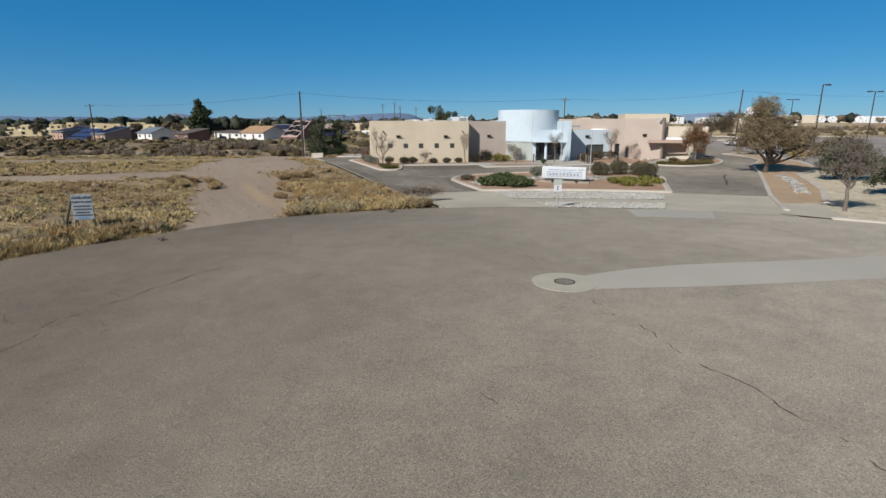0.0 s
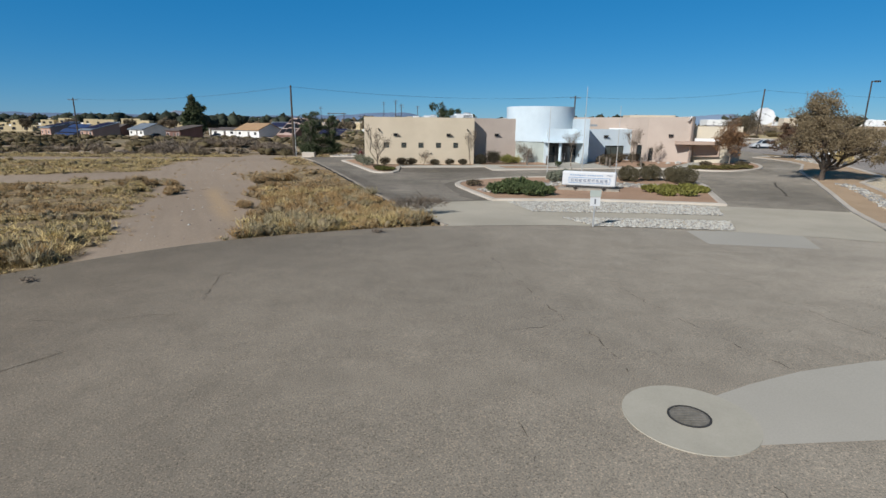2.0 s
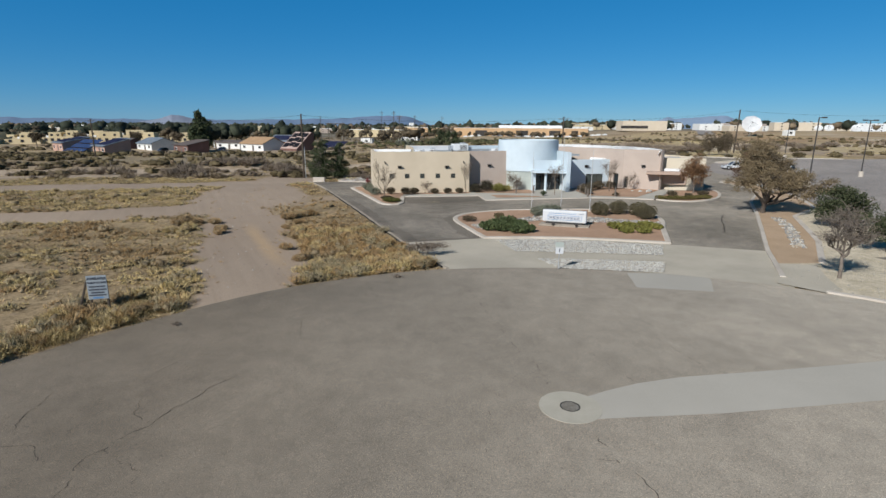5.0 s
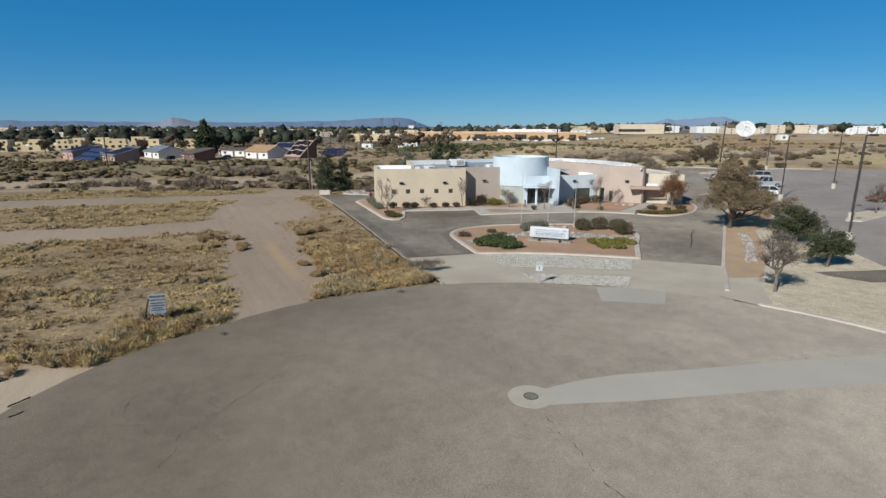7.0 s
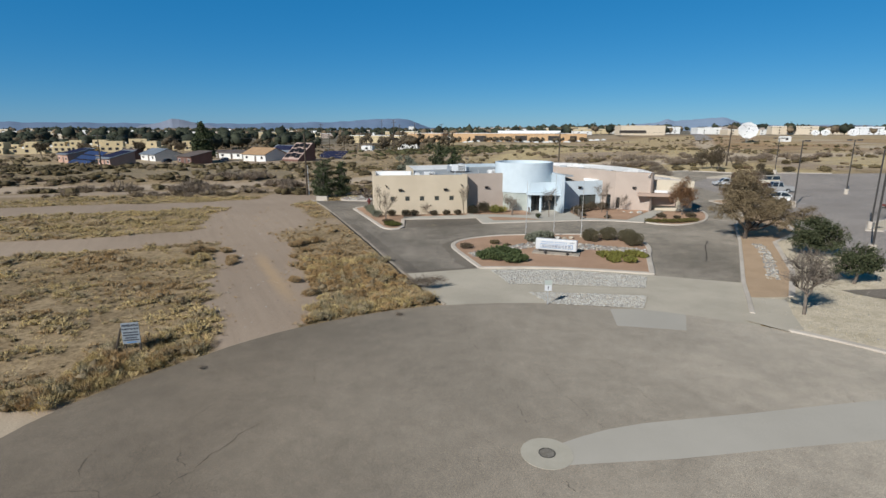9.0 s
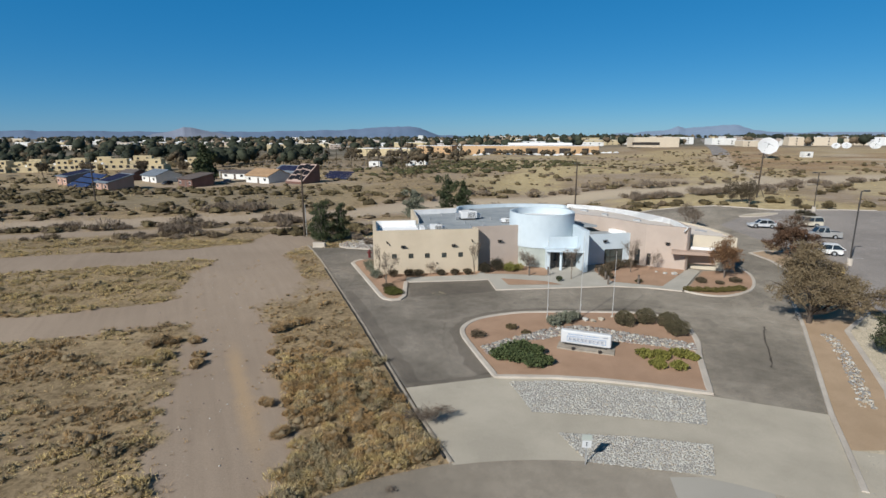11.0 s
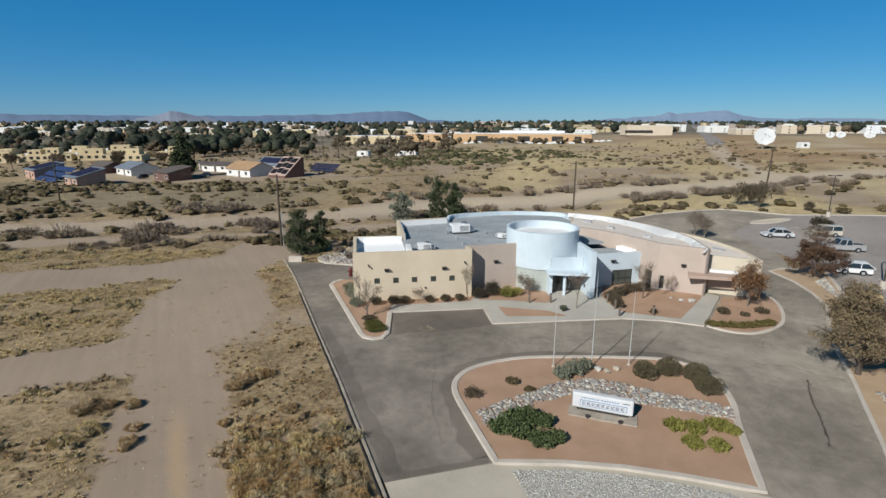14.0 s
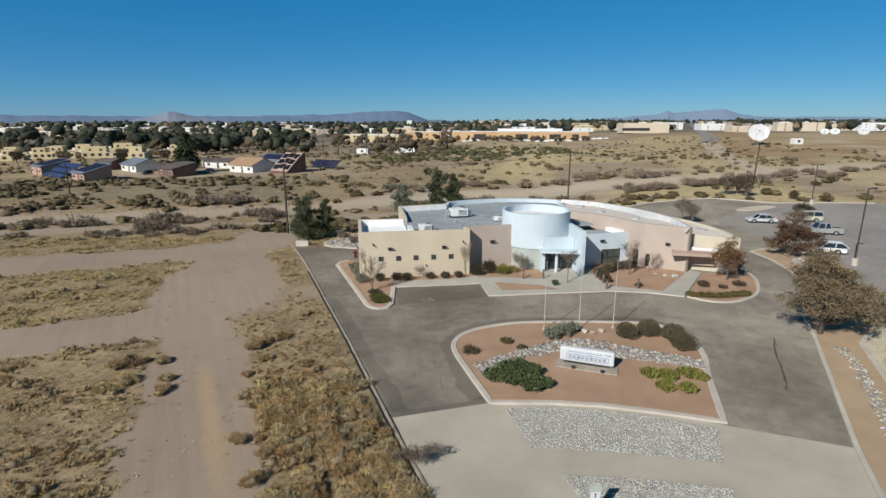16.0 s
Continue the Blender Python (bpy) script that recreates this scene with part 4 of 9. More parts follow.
part("west_lining", prism(b([(-6.6, 62.55), (-7.72, 71.0), (-1.2, 73.22), (-1.2, 73.14), (-7.62, 70.9), (-6.52, 62.55)]), TOP - 0.6, TOP + 0.15), MEMBRANE, building)
back_line = spline([(-1.3, 73.5), (-0.6, 76.9), (3.9, 79.0), (8.0, 80.0), (12.3, 79.8), (16.2, 78.4), (16.7, 75.6)], 4)
back_in = spline([(-0.95, 73.4), (-0.25, 76.65), (4.0, 78.65), (8.0, 79.65), (12.2, 79.45), (15.9, 78.15), (16.35, 75.6)], 4)
part("rear_parapet", prism(b(back_line + back_in[::-1]), -0.3, TOP + 0.0), WHITE, building, "white curved rear parapet")

# white round tower with pale green base
CX, CY, CR = 9.5, 60.75, 4.15
tower = ring_walls(b(arc(CX, CY, CR, 0, 360, 72)[:-1]), 2.75, 6.85, 0.3)
tw = part("tower", tower, WHITE, building, "white cylindrical tower, open at the top", False)
tw.data.set_sharp_from_angle(angle=radians(40))
part("tower_roof", prism(b(arc(CX, CY, CR - 0.28, 0, 360, 48)[:-1]), 5.85, 6.0), MEMBRANE, tw)
for i, z in enumerate((2.76,)):
    part("panel_joint", ring_walls(b(arc(CX, CY, CR + 0.004, 180, 360, 60)), z, z + 0.02, 0.05), STEEL, tw)
tb = part("tower_base", ring_walls(b(arc(CX, CY, CR - 0.1, 0, 360, 72)[:-1]), -0.3, 2.75, 0.3), GREENPANEL, building, "pale green block base of the tower", False)
tb.data.set_sharp_from_angle(angle=radians(40))

# entrance: white porch, canopy, doors, fin wall
porch = [(9.6, 56.0), (13.1, 56.35), (13.1, 60.4), (9.6, 59.4)]
part("porch_wall", prism(b([(9.6, 55.95), (13.2, 56.3), (13.2, 56.6), (9.6, 56.25)]), 2.95, 4.3), WHITE, building)
part("porch_roof", prism(b(porch), 3.6, 3.75), MEMBRANE, building)
part("porch_side", prism(b([(9.35, 55.6), (9.75, 55.6), (9.75, 58.0), (9.35, 58.0)]), -0.3, 3.0), WHITE, building)
part("entrance_canopy", prism(b([(9.0, 54.85), (13.44, 54.2), (13.3, 57.6), (9.3, 57.6)]), 2.72, 2.95, 0.02), WHITE, building)
part("porch_column", prism(b(arc(11.0, 55.3, 0.17, 0, 360, 14)[:-1]), -0.3, 2.75), WHITE, building)
part("porch_back", prism(b([(9.75, 56.62), (13.2, 56.92), (13.2, 57.0), (9.75, 56.7)]), -0.3, 2.75), FRAME, building)
for i, (x0, w) in enumerate(((10.25, 0.95), (11.25, 0.95), (12.2, 0.9), (12.95, 0.6))):
    dr = window(building, x0 - BX, 56.52 + (x0 - 9.7) * 0.087 - BY, 1.15, w, 2.3, 5, 1, 2 if i in (0, 3) else 1, 0.0, 0.07)
    if i in (1, 2):
        dr.name = "entrance_door"
        part("door_handle", rod((x0 - BX + (0.3 if i == 1 else -0.3), 56.42 + (x0 - 9.7) * 0.087 - BY, 0.75), (x0 - BX + (0.3 if i == 1 else -0.3), 56.42 + (x0 - 9.7) * 0.087 - BY, 1.45), 0.02), STEEL, dr)
fin = [(12.95, 60.3), (13.42, 53.95), (13.9, 54.0), (13.4, 60.3)]
fw = part("fin_wall", prism(b(fin), -0.3, TOP + 0.05, 0.015), WHITE, building, "tall white fin wall beside the entrance")
part("entry_sign", box(13.26 - BX, 55.6 - BY, 1.3, 0.05, 0.25, 0.35, 7), DARKMETAL, fw)

# east white block with large window
EW = [(13.9, 57.25), (20.5, 58.75), (20.1, 62.0), (13.6, 61.0)]
TE = wall_frame(EW[0], EW[1])
ew = part("east_white_wall", prism(b([EW[0], EW[1], (20.42, 59.1), (14.0, 57.65)]), -0.3, 4.3), WHITE, building, "white wall with a large gridded window")
wx, wy = 18.35 - BX, 57.3 + 4.25 * math.tan(radians(TE)) - BY
cut_box(ew, [(wx, wy, 1.3, 2.62, 1.4, 2.1, TE)])
window(ew, wx, wy, 1.3, 2.58, 2.07, TE, 3, 2, 0.15, 0.07, GREENGLASS)
part("inner_dark", box(wx, wy + 0.55, 1.3, 2.6, 0.05, 2.2, TE), FRAME, ew)
scupper(ew, 17.0 - BX, 57.96 - BY, 3.42, TE)
part("east_white_side", prism(b([EW[1], (20.42, 59.1), (20.05, 62.0), (20.4, 62.0)]), -0.3, 4.3), WHITE, building)
flat_roof("east_white_roof", [(14.0, 57.7), (20.3, 59.1), (20.0, 62.4), (13.6, 61.4)], 3.95, ROOFGREY)
part("lit_upstand", prism(b([(18.5, 61.3), (19.5, 59.3), (20.25, 59.45), (20.05, 61.7)]), 3.9, 4.42), BRIGHT, building)

# pink wing with curved rear, cream lower block at its end
wing_line = [(13.6, 66.6), (15.6, 65.2), (17.5, 63.4), (19.2, 61.2), (20.45, 58.8), (21.6, 56.6), (25.75, 54.0)]
wing = wing_line + [(26.0, 54.35), (21.9, 56.9), (20.8, 59.0), (19.5, 61.4), (17.8, 63.7), (15.8, 65.6), (13.8, 67.0)]
wg = part("wing_wall", prism(b(wing), -0.3, TOP + 0.35), STUCCO_PINK, building, "pink-brown stucco wing wall")
TW = wall_frame((21.6, 56.6), (25.75, 54.0))
scupper(wg, 23.75 - BX, 55.2 - BY, 3.65, TW)
for (x0, y0, z0, w, h, tt) in ((21.1, 57.65, 1.4, 0.9, 2.2, -62), (22.05, 56.33, 1.45, 0.45, 1.5, TW)):
    cut_box(wg, [(x0 - BX, y0 - BY, z0, w, 1.6, h, tt)])
    window(wg, x0 - BX, y0 - BY, z0, w - 0.03, h - 0.03, tt, 1, 2, 0.14, 0.06)
rim_out = spline([(25.75, 54.0), (26.4, 58.5), (26.2, 62.2), (24.6, 67.2), (21.1, 72.9), (16.7, 76.0)], 5)
part("wing_rear_wall", prism(b(rim_out + [(x - 0.3, y - 0.2) for x, y in rim_out[::-1]]), -0.3, TOP + 0.42), STUCCO_PINK, building)
# the wing's roof falls from the wall to its rear rim
bm = bmesh.new()
near = resample([(25.6, 54.7), (21.9, 56.9), (20.9, 59.0), (19.6, 61.6), (17.9, 63.9), (14.0, 67.2), (16.3, 72.0), (16.6, 75.5)], 1.4)
away = resample([(x - 0.25, y - 0.15) for x, y in rim_out], 0.2)
away = [away[round(i * (len(away) - 1) / (len(near) - 1))] for i in range(len(near))]
vn = [bm.verts.new((p.x - BX, p.y - BY, TOP + 0.12)) for p in near]
va = [bm.verts.new((p.x - BX, p.y - BY, TOP - 0.2)) for p in away]
un = [bm.verts.new(v.co - Vector((0, 0, 0.2))) for v in vn]
ua = [bm.verts.new(v.co - Vector((0, 0, 0.2))) for v in va]
for i in range(len(vn) - 1):
    bm.faces.new((vn[i], va[i], va[i + 1]))
    bm.faces.new((vn[i], va[i + 1], vn[i + 1]))
    bm.faces.new((un[i], un[i + 1], ua[i + 1], ua[i]))
    bm.faces.new((vn[i], vn[i + 1], un[i + 1], un[i]))
    bm.faces.new((va[i], ua[i], ua[i + 1], va[i + 1]))
part("wing_roof", bm, PINKROOF, building)
# bright membrane strip up the rear rim; its ragged edge models the parapet's shadow line
rs = np.random.RandomState(17)
bm = bmesh.new()
lap = resample(rim_out, 0.6)
top, low = [], []
for i, p in enumerate(lap):
    d = (lap[min(i + 1, len(lap) - 1)] - lap[max(i - 1, 0)]).normalized()
    f = i / (len(lap) - 1)
    if i % 3 == 0:
        shade_jag = 0.35 * rs.rand()
    wide = 0.3 + shade_jag + 0.5 * (2.6 * smooth((f - 0.30) / 0.05) * (1 - smooth((f - 0.36) / 0.5)) + 1.3 * smooth((f - 0.04) / 0.05) * (1 - smooth((f - 0.1) / 0.12)))
    q = p + Vector((-d.y, d.x)) * wide
    top.append(bm.verts.new((p.x - 0.32 - BX, p.y - 0.2 - BY, TOP + 0.44)))
    low.append(bm.verts.new((q.x - 0.32 - BX, q.y - 0.2 - BY, TOP - 0.14 + 0.06 * wide)))
for i in range(len(top) - 1):
    bm.faces.new((low[i], low[i + 1], top[i + 1], top[i]))
bmesh.ops.solidify(bm, geom=bm.faces[:], thickness=0.03)
part("sloped_membrane", bm, BRIGHT, building, "bright white membrane strip whose ragged edge models a shadow line")
for x0, y0, w in ((22.2, 61.5, 0.9), (19.6, 66.8, 0.8), (17.8, 71.0, 1.1)):
    part("roof_hatch", box(x0 - BX, y0 - BY, TOP + 0.05, w, 0.5, 0.32, -40, 0.03), STEEL, building)

# cream end block
cream_out = [(26.0, 56.3), (26.2, 55.6), (30.9, 53.1)] + spline([(30.9, 53.1), (31.4, 57.0), (31.0, 61.5), (29.6, 66.0), (27.6, 69.2), (25.4, 71.0)], 4)[1:] + [(24.8, 68.0), (26.3, 62.5)]
part("end_block", ring_walls(b(cream_out), -0.3, 4.75, 0.25), STUCCO_CREAM, building, "cream stucco end block with a curved rear")
flat_roof("end_roof", inset(cream_out, 0.2), 4.55, PINKROOF)
for x0, y0, a in ((29.3, 58.6, -60), (28.4, 64.2, -35)):
    part("roof_box", box(x0 - BX, y0 - BY, 4.62, 1.5, 0.3, 0.16, a, 0.03), STEEL, building)
part("side_canopy", prism(b([(23.55, 53.55), (27.6, 52.5), (28.9, 53.9), (27.6, 55.4), (24.3, 55.2)]), 2.72, 3.08, 0.02), FASCIA, building, "brown canopy over the side door")
part("side_recess", prism(b([(26.0, 54.9), (28.9, 53.75), (29.1, 54.05), (26.2, 55.3)]), 1.35, 2.75), FASCIA, building)
part("canopy_upstand", prism(b([(26.3, 54.6), (28.8, 53.6), (28.9, 53.9), (26.4, 54.9)]), 3.05, 3.4), MEMBRANE, building)

# roof plant
def roof_unit(x, y, turn, s=1.0):
    """A packaged air handler on a curb: cabinet, intake hood, fan, louvres and a duct elbow."""
    z0 = TOP - 0.55
    m = pose(x - BX, y - BY, z0, 0, 0, turn)

    def put(name, bm, mat, parent, label=""):
        bmesh.ops.transform(bm, matrix=m, verts=bm.verts)
        return part(name, bm, mat, parent, label)

    u = put("roof_unit", box(0, 0, 0.62 * s, 2.0 * s, 1.25 * s, 0.85 * s, 0, 0.04), MEMBRANE, building, "white rooftop air handling unit")
    put("curb", box(0, 0, 0.1 * s, 1.8 * s, 1.05 * s, 0.2 * s), FRAME, u)
    put("fan_housing", rod((0.45 * s, 0, 1.04 * s), (0.45 * s, 0, 1.2 * s), 0.4 * s, 0.4 * s, 16), STEEL, u)
    put("fan_opening", rod((0.45 * s, 0, 1.2 * s), (0.45 * s, 0, 1.21 * s), 0.33 * s, 0.33 * s, 16), FRAME, u)
    bm = bmesh.new()
    for i in range(5):
        add_box(bm, 0.35 * s, -0.64 * s, (0.35 + i * 0.13) * s, 1.0 * s, 0.03, 0.05 * s)
    put("louvre", bm, FRAME, u)
    hood = prism([(-1.45 * s, -0.45 * s), (-1.0 * s, -0.55 * s), (-1.0 * s, 0.55 * s), (-1.45 * s, 0.45 * s)], 0.35 * s, 0.85 * s, 0.02)
    put("intake_hood", hood, STEEL, u)
    put("duct", box(1.3 * s, 0.1 * s, 0.4 * s, 0.7 * s, 0.6 * s, 0.55 * s, 0, 0.05), STEEL, u)


roof_unit(0.2, 66.6, 12, 1.15)
roof_unit(-4.2, 57.6, 7, 0.75)
roof_unit(5.2, 63.5, 0, 0.6)
for x, y in ((-3.5, 70.2), (-1.5, 66.0), (-0.4, 63.0), (0.2, 60.2), (3.4, 66.0), (-5.2, 66.5), (2.0, 61.5)):
    part("vent_pipe", rod((x - BX, y - BY, TOP - 0.6), (x - BX, y - BY, TOP - 0.15), 0.09, 0.09, 8), STEEL, building)

# ---- plants ----
def leaf_quads(rs, blobs, count, size, shell=0.55, stretch=1.6, upright=0.0, lumpy=1.0):
    """Small leaf blades in and on uneven blobs (centre, radii): their corners and faces."""
    vol = np.array([b[1][0] * b[1][1] * b[1][2] for b in blobs]) ** 0.8
    pick = rs.choice(len(blobs), count, p=vol / vol.sum())
    c = np.array([b[0] for b in blobs], float)[pick]
    r = np.array([b[1] for b in blobs], float)[pick]
    d = rs.normal(size=(count, 3))
    d /= np.linalg.norm(d, axis=1)[:, None]
    lump = 1.0 - 0.22 * lumpy + 0.30 * lumpy * np.sin(d[:, 0] * 5.1 + pick * 1.7) * np.sin(d[:, 1] * 4.3 + pick) + 0.16 * lumpy * np.sin(d[:, 2] * 9 + d[:, 0] * 8 + pick)
    rad = (shell + (1 - shell) * rs.rand(count) ** 0.6) * lump
    p = c + d * r * rad[:, None]
    u = rs.normal(size=(count, 3))
    u[:, 2] += upright * 2
    u /= np.linalg.norm(u, axis=1)[:, None]
    w = np.cross(u, rs.normal(size=(count, 3)))
    w /= np.linalg.norm(w, axis=1)[:, None]
    s = size * (0.6 + 0.8 * rs.rand(count))[:, None]
    a, bb = u * s * stretch * 0.5, w * s * 0.5
    verts = np.stack([p - a, p + bb * 0.9, p + a, p - bb * 0.9], 1).reshape(-1, 3)
    faces = np.arange(count * 4).reshape(-1, 4)
    return verts, faces


def tube(path, radii, seg=6):
    """A tapering round limb along a path."""
    path = [Vector(p) for p in path]
    verts, faces = [], []
    for i, p in enumerate(path):
        d = (path[min(i + 1, len(path) - 1)] - path[max(i - 1, 0)]).normalized()
        s = d.orthogonal().normalized()
        t = d.cross(s)
        for k in range(seg):
            a = 2 * math.pi * k / seg
            verts.append(p + (s * math.cos(a) + t * math.sin(a)) * radii[i])
    for i in range(len(path) - 1):
        for k in range(seg):
            m = (k + 1) % seg
            faces.append((i * seg + k, i * seg + m, (i + 1) * seg + m, (i + 1) * seg + k))
    return verts, faces


def limbs(rs, base, fork, blobs, thick, twigs, lean=0.15, twig_r=0.012):
    """A trunk that forks into limbs, one to each blob of the crown, each with twigs."""
    verts, faces = [], []

    def grow(a, b, r0, r1, n=5, wob=0.12, seg=6):
        a, b = np.array(a, float), np.array(b, float)
        ln = np.linalg.norm(b - a)
        path = [a + (b - a) * (i / n) + (rs.normal(size=3) * wob * ln * 0.3 if 0 < i < n else 0) for i in range(n + 1)]
        path = [q + np.array([0, 0, ln * 0.08 * math.sin(math.pi * i / n)]) for i, q in enumerate(path)]
        v, f = tube(path, [r0 + (r1 - r0) * i / n for i in range(n + 1)], seg)
        k = len(verts)
        verts.extend(v)
        faces.extend(tuple(j + k for j in q) for q in f)
        return path

    top = np.array([base[0] + lean * rs.normal(), base[1] + lean * rs.normal(), fork])
    grow(np.array(base) - [0, 0, 0.15], top, thick, thick * 0.72, 4, 0.05, 9)
    for c, r in blobs:
        start = top + (np.array(base) - top) * 0.25 * rs.rand()
        path = grow(start, np.array(c) + rs.normal(size=3) * 0.15 * min(r), thick * 0.55, thick * 0.18, 5, 0.2)
        for _ in range(twigs):
            o = path[rs.randint(2, 6)]
            d = rs.normal(size=3)
            d /= np.linalg.norm(d)
            d[2] = abs(d[2]) * 0.8 + 0.1
            end = np.array(c) + d * np.array(r) * (0.6 + 0.4 * rs.rand())
            tw = grow(o, end, thick * 0.14, twig_r, 3, 0.25, 4)
            for _ in range(2):
                o2 = tw[rs.randint(1, 3)]
                grow(o2, o2 + rs.normal(size=3) * np.array(r) * 0.35 + [0, 0, 0.15], max(thick * 0.06, twig_r), twig_r * 0.7, 2, 0.2, 3)
    return mesh_of("limbs", verts, faces)


def clumped(blobs, count, rs, small=0.46):
    """Breaks the large masses of a crown into many small leafy clumps near their surface."""
    vol = np.array([b[1][0] * b[1][1] * b[1][2] for b in blobs]) ** 0.7
    out = []
    for i in rs.choice(len(blobs), count, p=vol / vol.sum()):
        c, r = np.array(blobs[i][0]), np.array(blobs[i][1])
        d = rs.normal(size=3)
        d /= np.linalg.norm(d)
        q = small * (0.7 + 0.6 * rs.rand()) * r.min()
        out.append((tuple(c + d * r * (0.30 + 0.60 * rs.rand())), (q * 1.15, q * 1.15, q * 0.85)))
    return out


def tree(name, x, y, label, blobs, fork, thick, leaves, size, mat, category="tree", twigs=7, seed=1, z=None, bark=None, group="", upright=0.0, shell=0.5, stretch=1.6, clumps=0):
    """A tree: trunk with limbs and twigs, and a crown of many small leaves. Blobs are given from its foot."""
    z = gz(x, y) + 0.05 if z is None else z
    rs = np.random.RandomState(seed)
    ob = thing(name, x, y, z, label, category, group)
    part("trunk", limbs(rs, (0, 0, 0), fork, blobs, thick, twigs), bark or BARK, ob, flat=False)
    if leaves:
        v, f = leaf_quads(rs, clumped(blobs, clumps, rs) if clumps else blobs, leaves, size, shell, stretch, upright)
        part("crown", fast_mesh("crown", v, f), mat, ob)
    return ob


def shrub(name, x, y, label, r, h, count, size, mat, seed=1, lift=0.12, group="", lobes=5, upright=0.0, category="shrub", z=None, shell=0.55, lumpy=1.0):
    """A shrub: short woody stems under a lumpy mass of leaves that reaches the ground."""
    z = gz(x, y) + lift if z is None else z
    rs = np.random.RandomState(seed)
    ob = thing(name, x, y, z, label, category, group)
    blobs = [((0, 0, h * 0.5), (r * 0.8, r * 0.8, h * 0.5))]
    for i in range(lobes):
        a = 2 * math.pi * (i + rs.rand() * 0.5) / lobes
        q = r * (0.45 + 0.15 * rs.rand())
        blobs.append(((q * math.cos(a), q * math.sin(a), h * (0.38 + 0.2 * rs.rand())), (r * 0.5, r * 0.5, h * 0.42)))
    v, f = leaf_quads(rs, blobs, count, size, shell, 1.7, upright, lumpy)
    v[:, 2] = np.maximum(v[:, 2], 0.01)
    part("foliage", fast_mesh("foliage", v, f), mat, ob)
    sv, sf = [], []
    for i in range(6):
        a = i * 1.05
        tv, tf = tube([(0, 0, -0.05), (r * 0.25 * math.cos(a), r * 0.25 * math.sin(a), h * 0.3), (r * 0.55 * math.cos(a), r * 0.55 * math.sin(a), h * 0.6)], [0.03, 0.02, 0.01], 5)
        k = len(sv)
        sv.extend(tv)
        sf.extend(tuple(j + k for j in q) for q in tf)
    part("stems", mesh_of("stems", sv, sf), BARK, ob)
    return ob


# island
for i, (x, y, r, h) in enumerate(((0.9, 30.3, 0.9, 0.85), (1.9, 29.9, 0.85, 0.9), (3.1, 28.9, 0.95, 0.95), (4.0, 29.1, 0.7, 0.75), (1.7, 31.1, 0.85, 1.0), (2.7, 31.2, 0.95, 1.2), (3.7, 30.9, 0.7, 0.85))):
    shrub("juniper_shrub", x, y, "spreading dark green juniper on the island bed", r, h, 1700, 0.10, DEEP, 20 + i, group="island junipers", upright=0.4)
for i, (x, y, r, h) in enumerate(((11.7, 30.2, 0.75, 0.6), (12.8, 29.8, 0.8, 0.65), (14.3, 30.0, 0.85, 0.65), (15.0, 29.5, 0.55, 0.5), (12.0, 28.4, 0.75, 0.55), (13.3, 28.0, 0.72, 0.6))):
    shrub("golden_juniper", x, y, "low yellow-green juniper on orange gravel", r, h, 1300, 0.09, YELLOWGREEN, 40 + i, group="island golden junipers", upright=0.6)
for i, (x, y, r, h) in enumerate(((12.4, 36.7, 0.95, 1.35), (14.3, 37.0, 0.98, 1.4), (15.9, 36.1, 0.95, 1.35), (15.9, 34.2, 1.02, 1.4))):
    shrub("round_shrub", x, y, "clipped olive-brown rounded shrub on the island", r, h, 7500, 0.045, CLIPPED, 60 + i, group="island rounded shrubs", lobes=5, shell=0.86, lumpy=0.3)
for i, (x, y, r, h) in enumerate(((6.4, 37.0, 0.85, 1.0), (7.5, 37.6, 0.95, 1.1), (8.4, 38.2, 0.7, 0.9))):
    shrub("sage_bush", x, y, "silvery grey sage bush beside the flagpoles", r, h, 1500, 0.08, SAGE, 70 + i, group="sage bushes")
for i, (x, y, r, h) in enumerate(((-0.5, 34.7, 0.8, 0.6), (2.5, 36.3, 0.6, 0.5), (3.6, 35.2, 0.45, 0.3))):
    shrub("dry_bush", x, y, "small dry brown bush on the island gravel", r, h, 700, 0.07, SCRUB if i else OLIVE, 80 + i, group="dry bushes", upright=0.8)
# along the tan wall
for i, (x, y, r, h) in enumerate(((-9.2, 53.1, 0.7, 1.0), (-7.3, 53.4, 0.72, 0.95), (-6.2, 53.5, 0.7, 0.9), (-3.6, 53.9, 0.6, 0.75), (-1.9, 54.1, 0.62, 0.78), (-0.4, 54.3, 0.62, 0.75))):
    shrub("foundation_shrub", x, y, "dark round clipped shrub against the tan wall", r, h, 1100, 0.08, OLIVE, 90 + i, group="foundation shrubs", lobes=6)
for i, (x, y, r, h) in enumerate(((1.75, 55.0, 0.85, 1.35), (3.25, 55.6, 1.0, 1.7))):
    shrub("foundation_shrub", x, y, "large dark shrub in the wall recess", r, h, 4200, 0.06, SHADEGREEN, 100 + i, lobes=9)
shrub("golden_bush", 4.9, 55.2, "bright yellow-green bush beside the tower", 1.1, 1.25, 2200, 0.07, YELLOWGREEN, 110, upright=0.8)
shrub("ochre_bush", 6.0, 55.6, "ochre twiggy bush by the tower base", 0.8, 1.0, 900, 0.07, OCHRE, 111, upright=0.8)
for i, (x, y, r, h) in enumerate(((-12.6, 57.6, 0.85, 1.1), (-12.0, 55.6, 0.9, 1.0), (-11.2, 52.7, 0.9, 1.1))):
    shrub("sage_bush", x, y, "grey sage bush at the corner of the building", r, h, 1200, 0.08, SAGE, 120 + i)
shrub("groundcover", -8.5, 46.4, "low mossy green groundcover in the planter tip", 1.15, 0.42, 3800, 0.055, MOSS, 130, lobes=7)
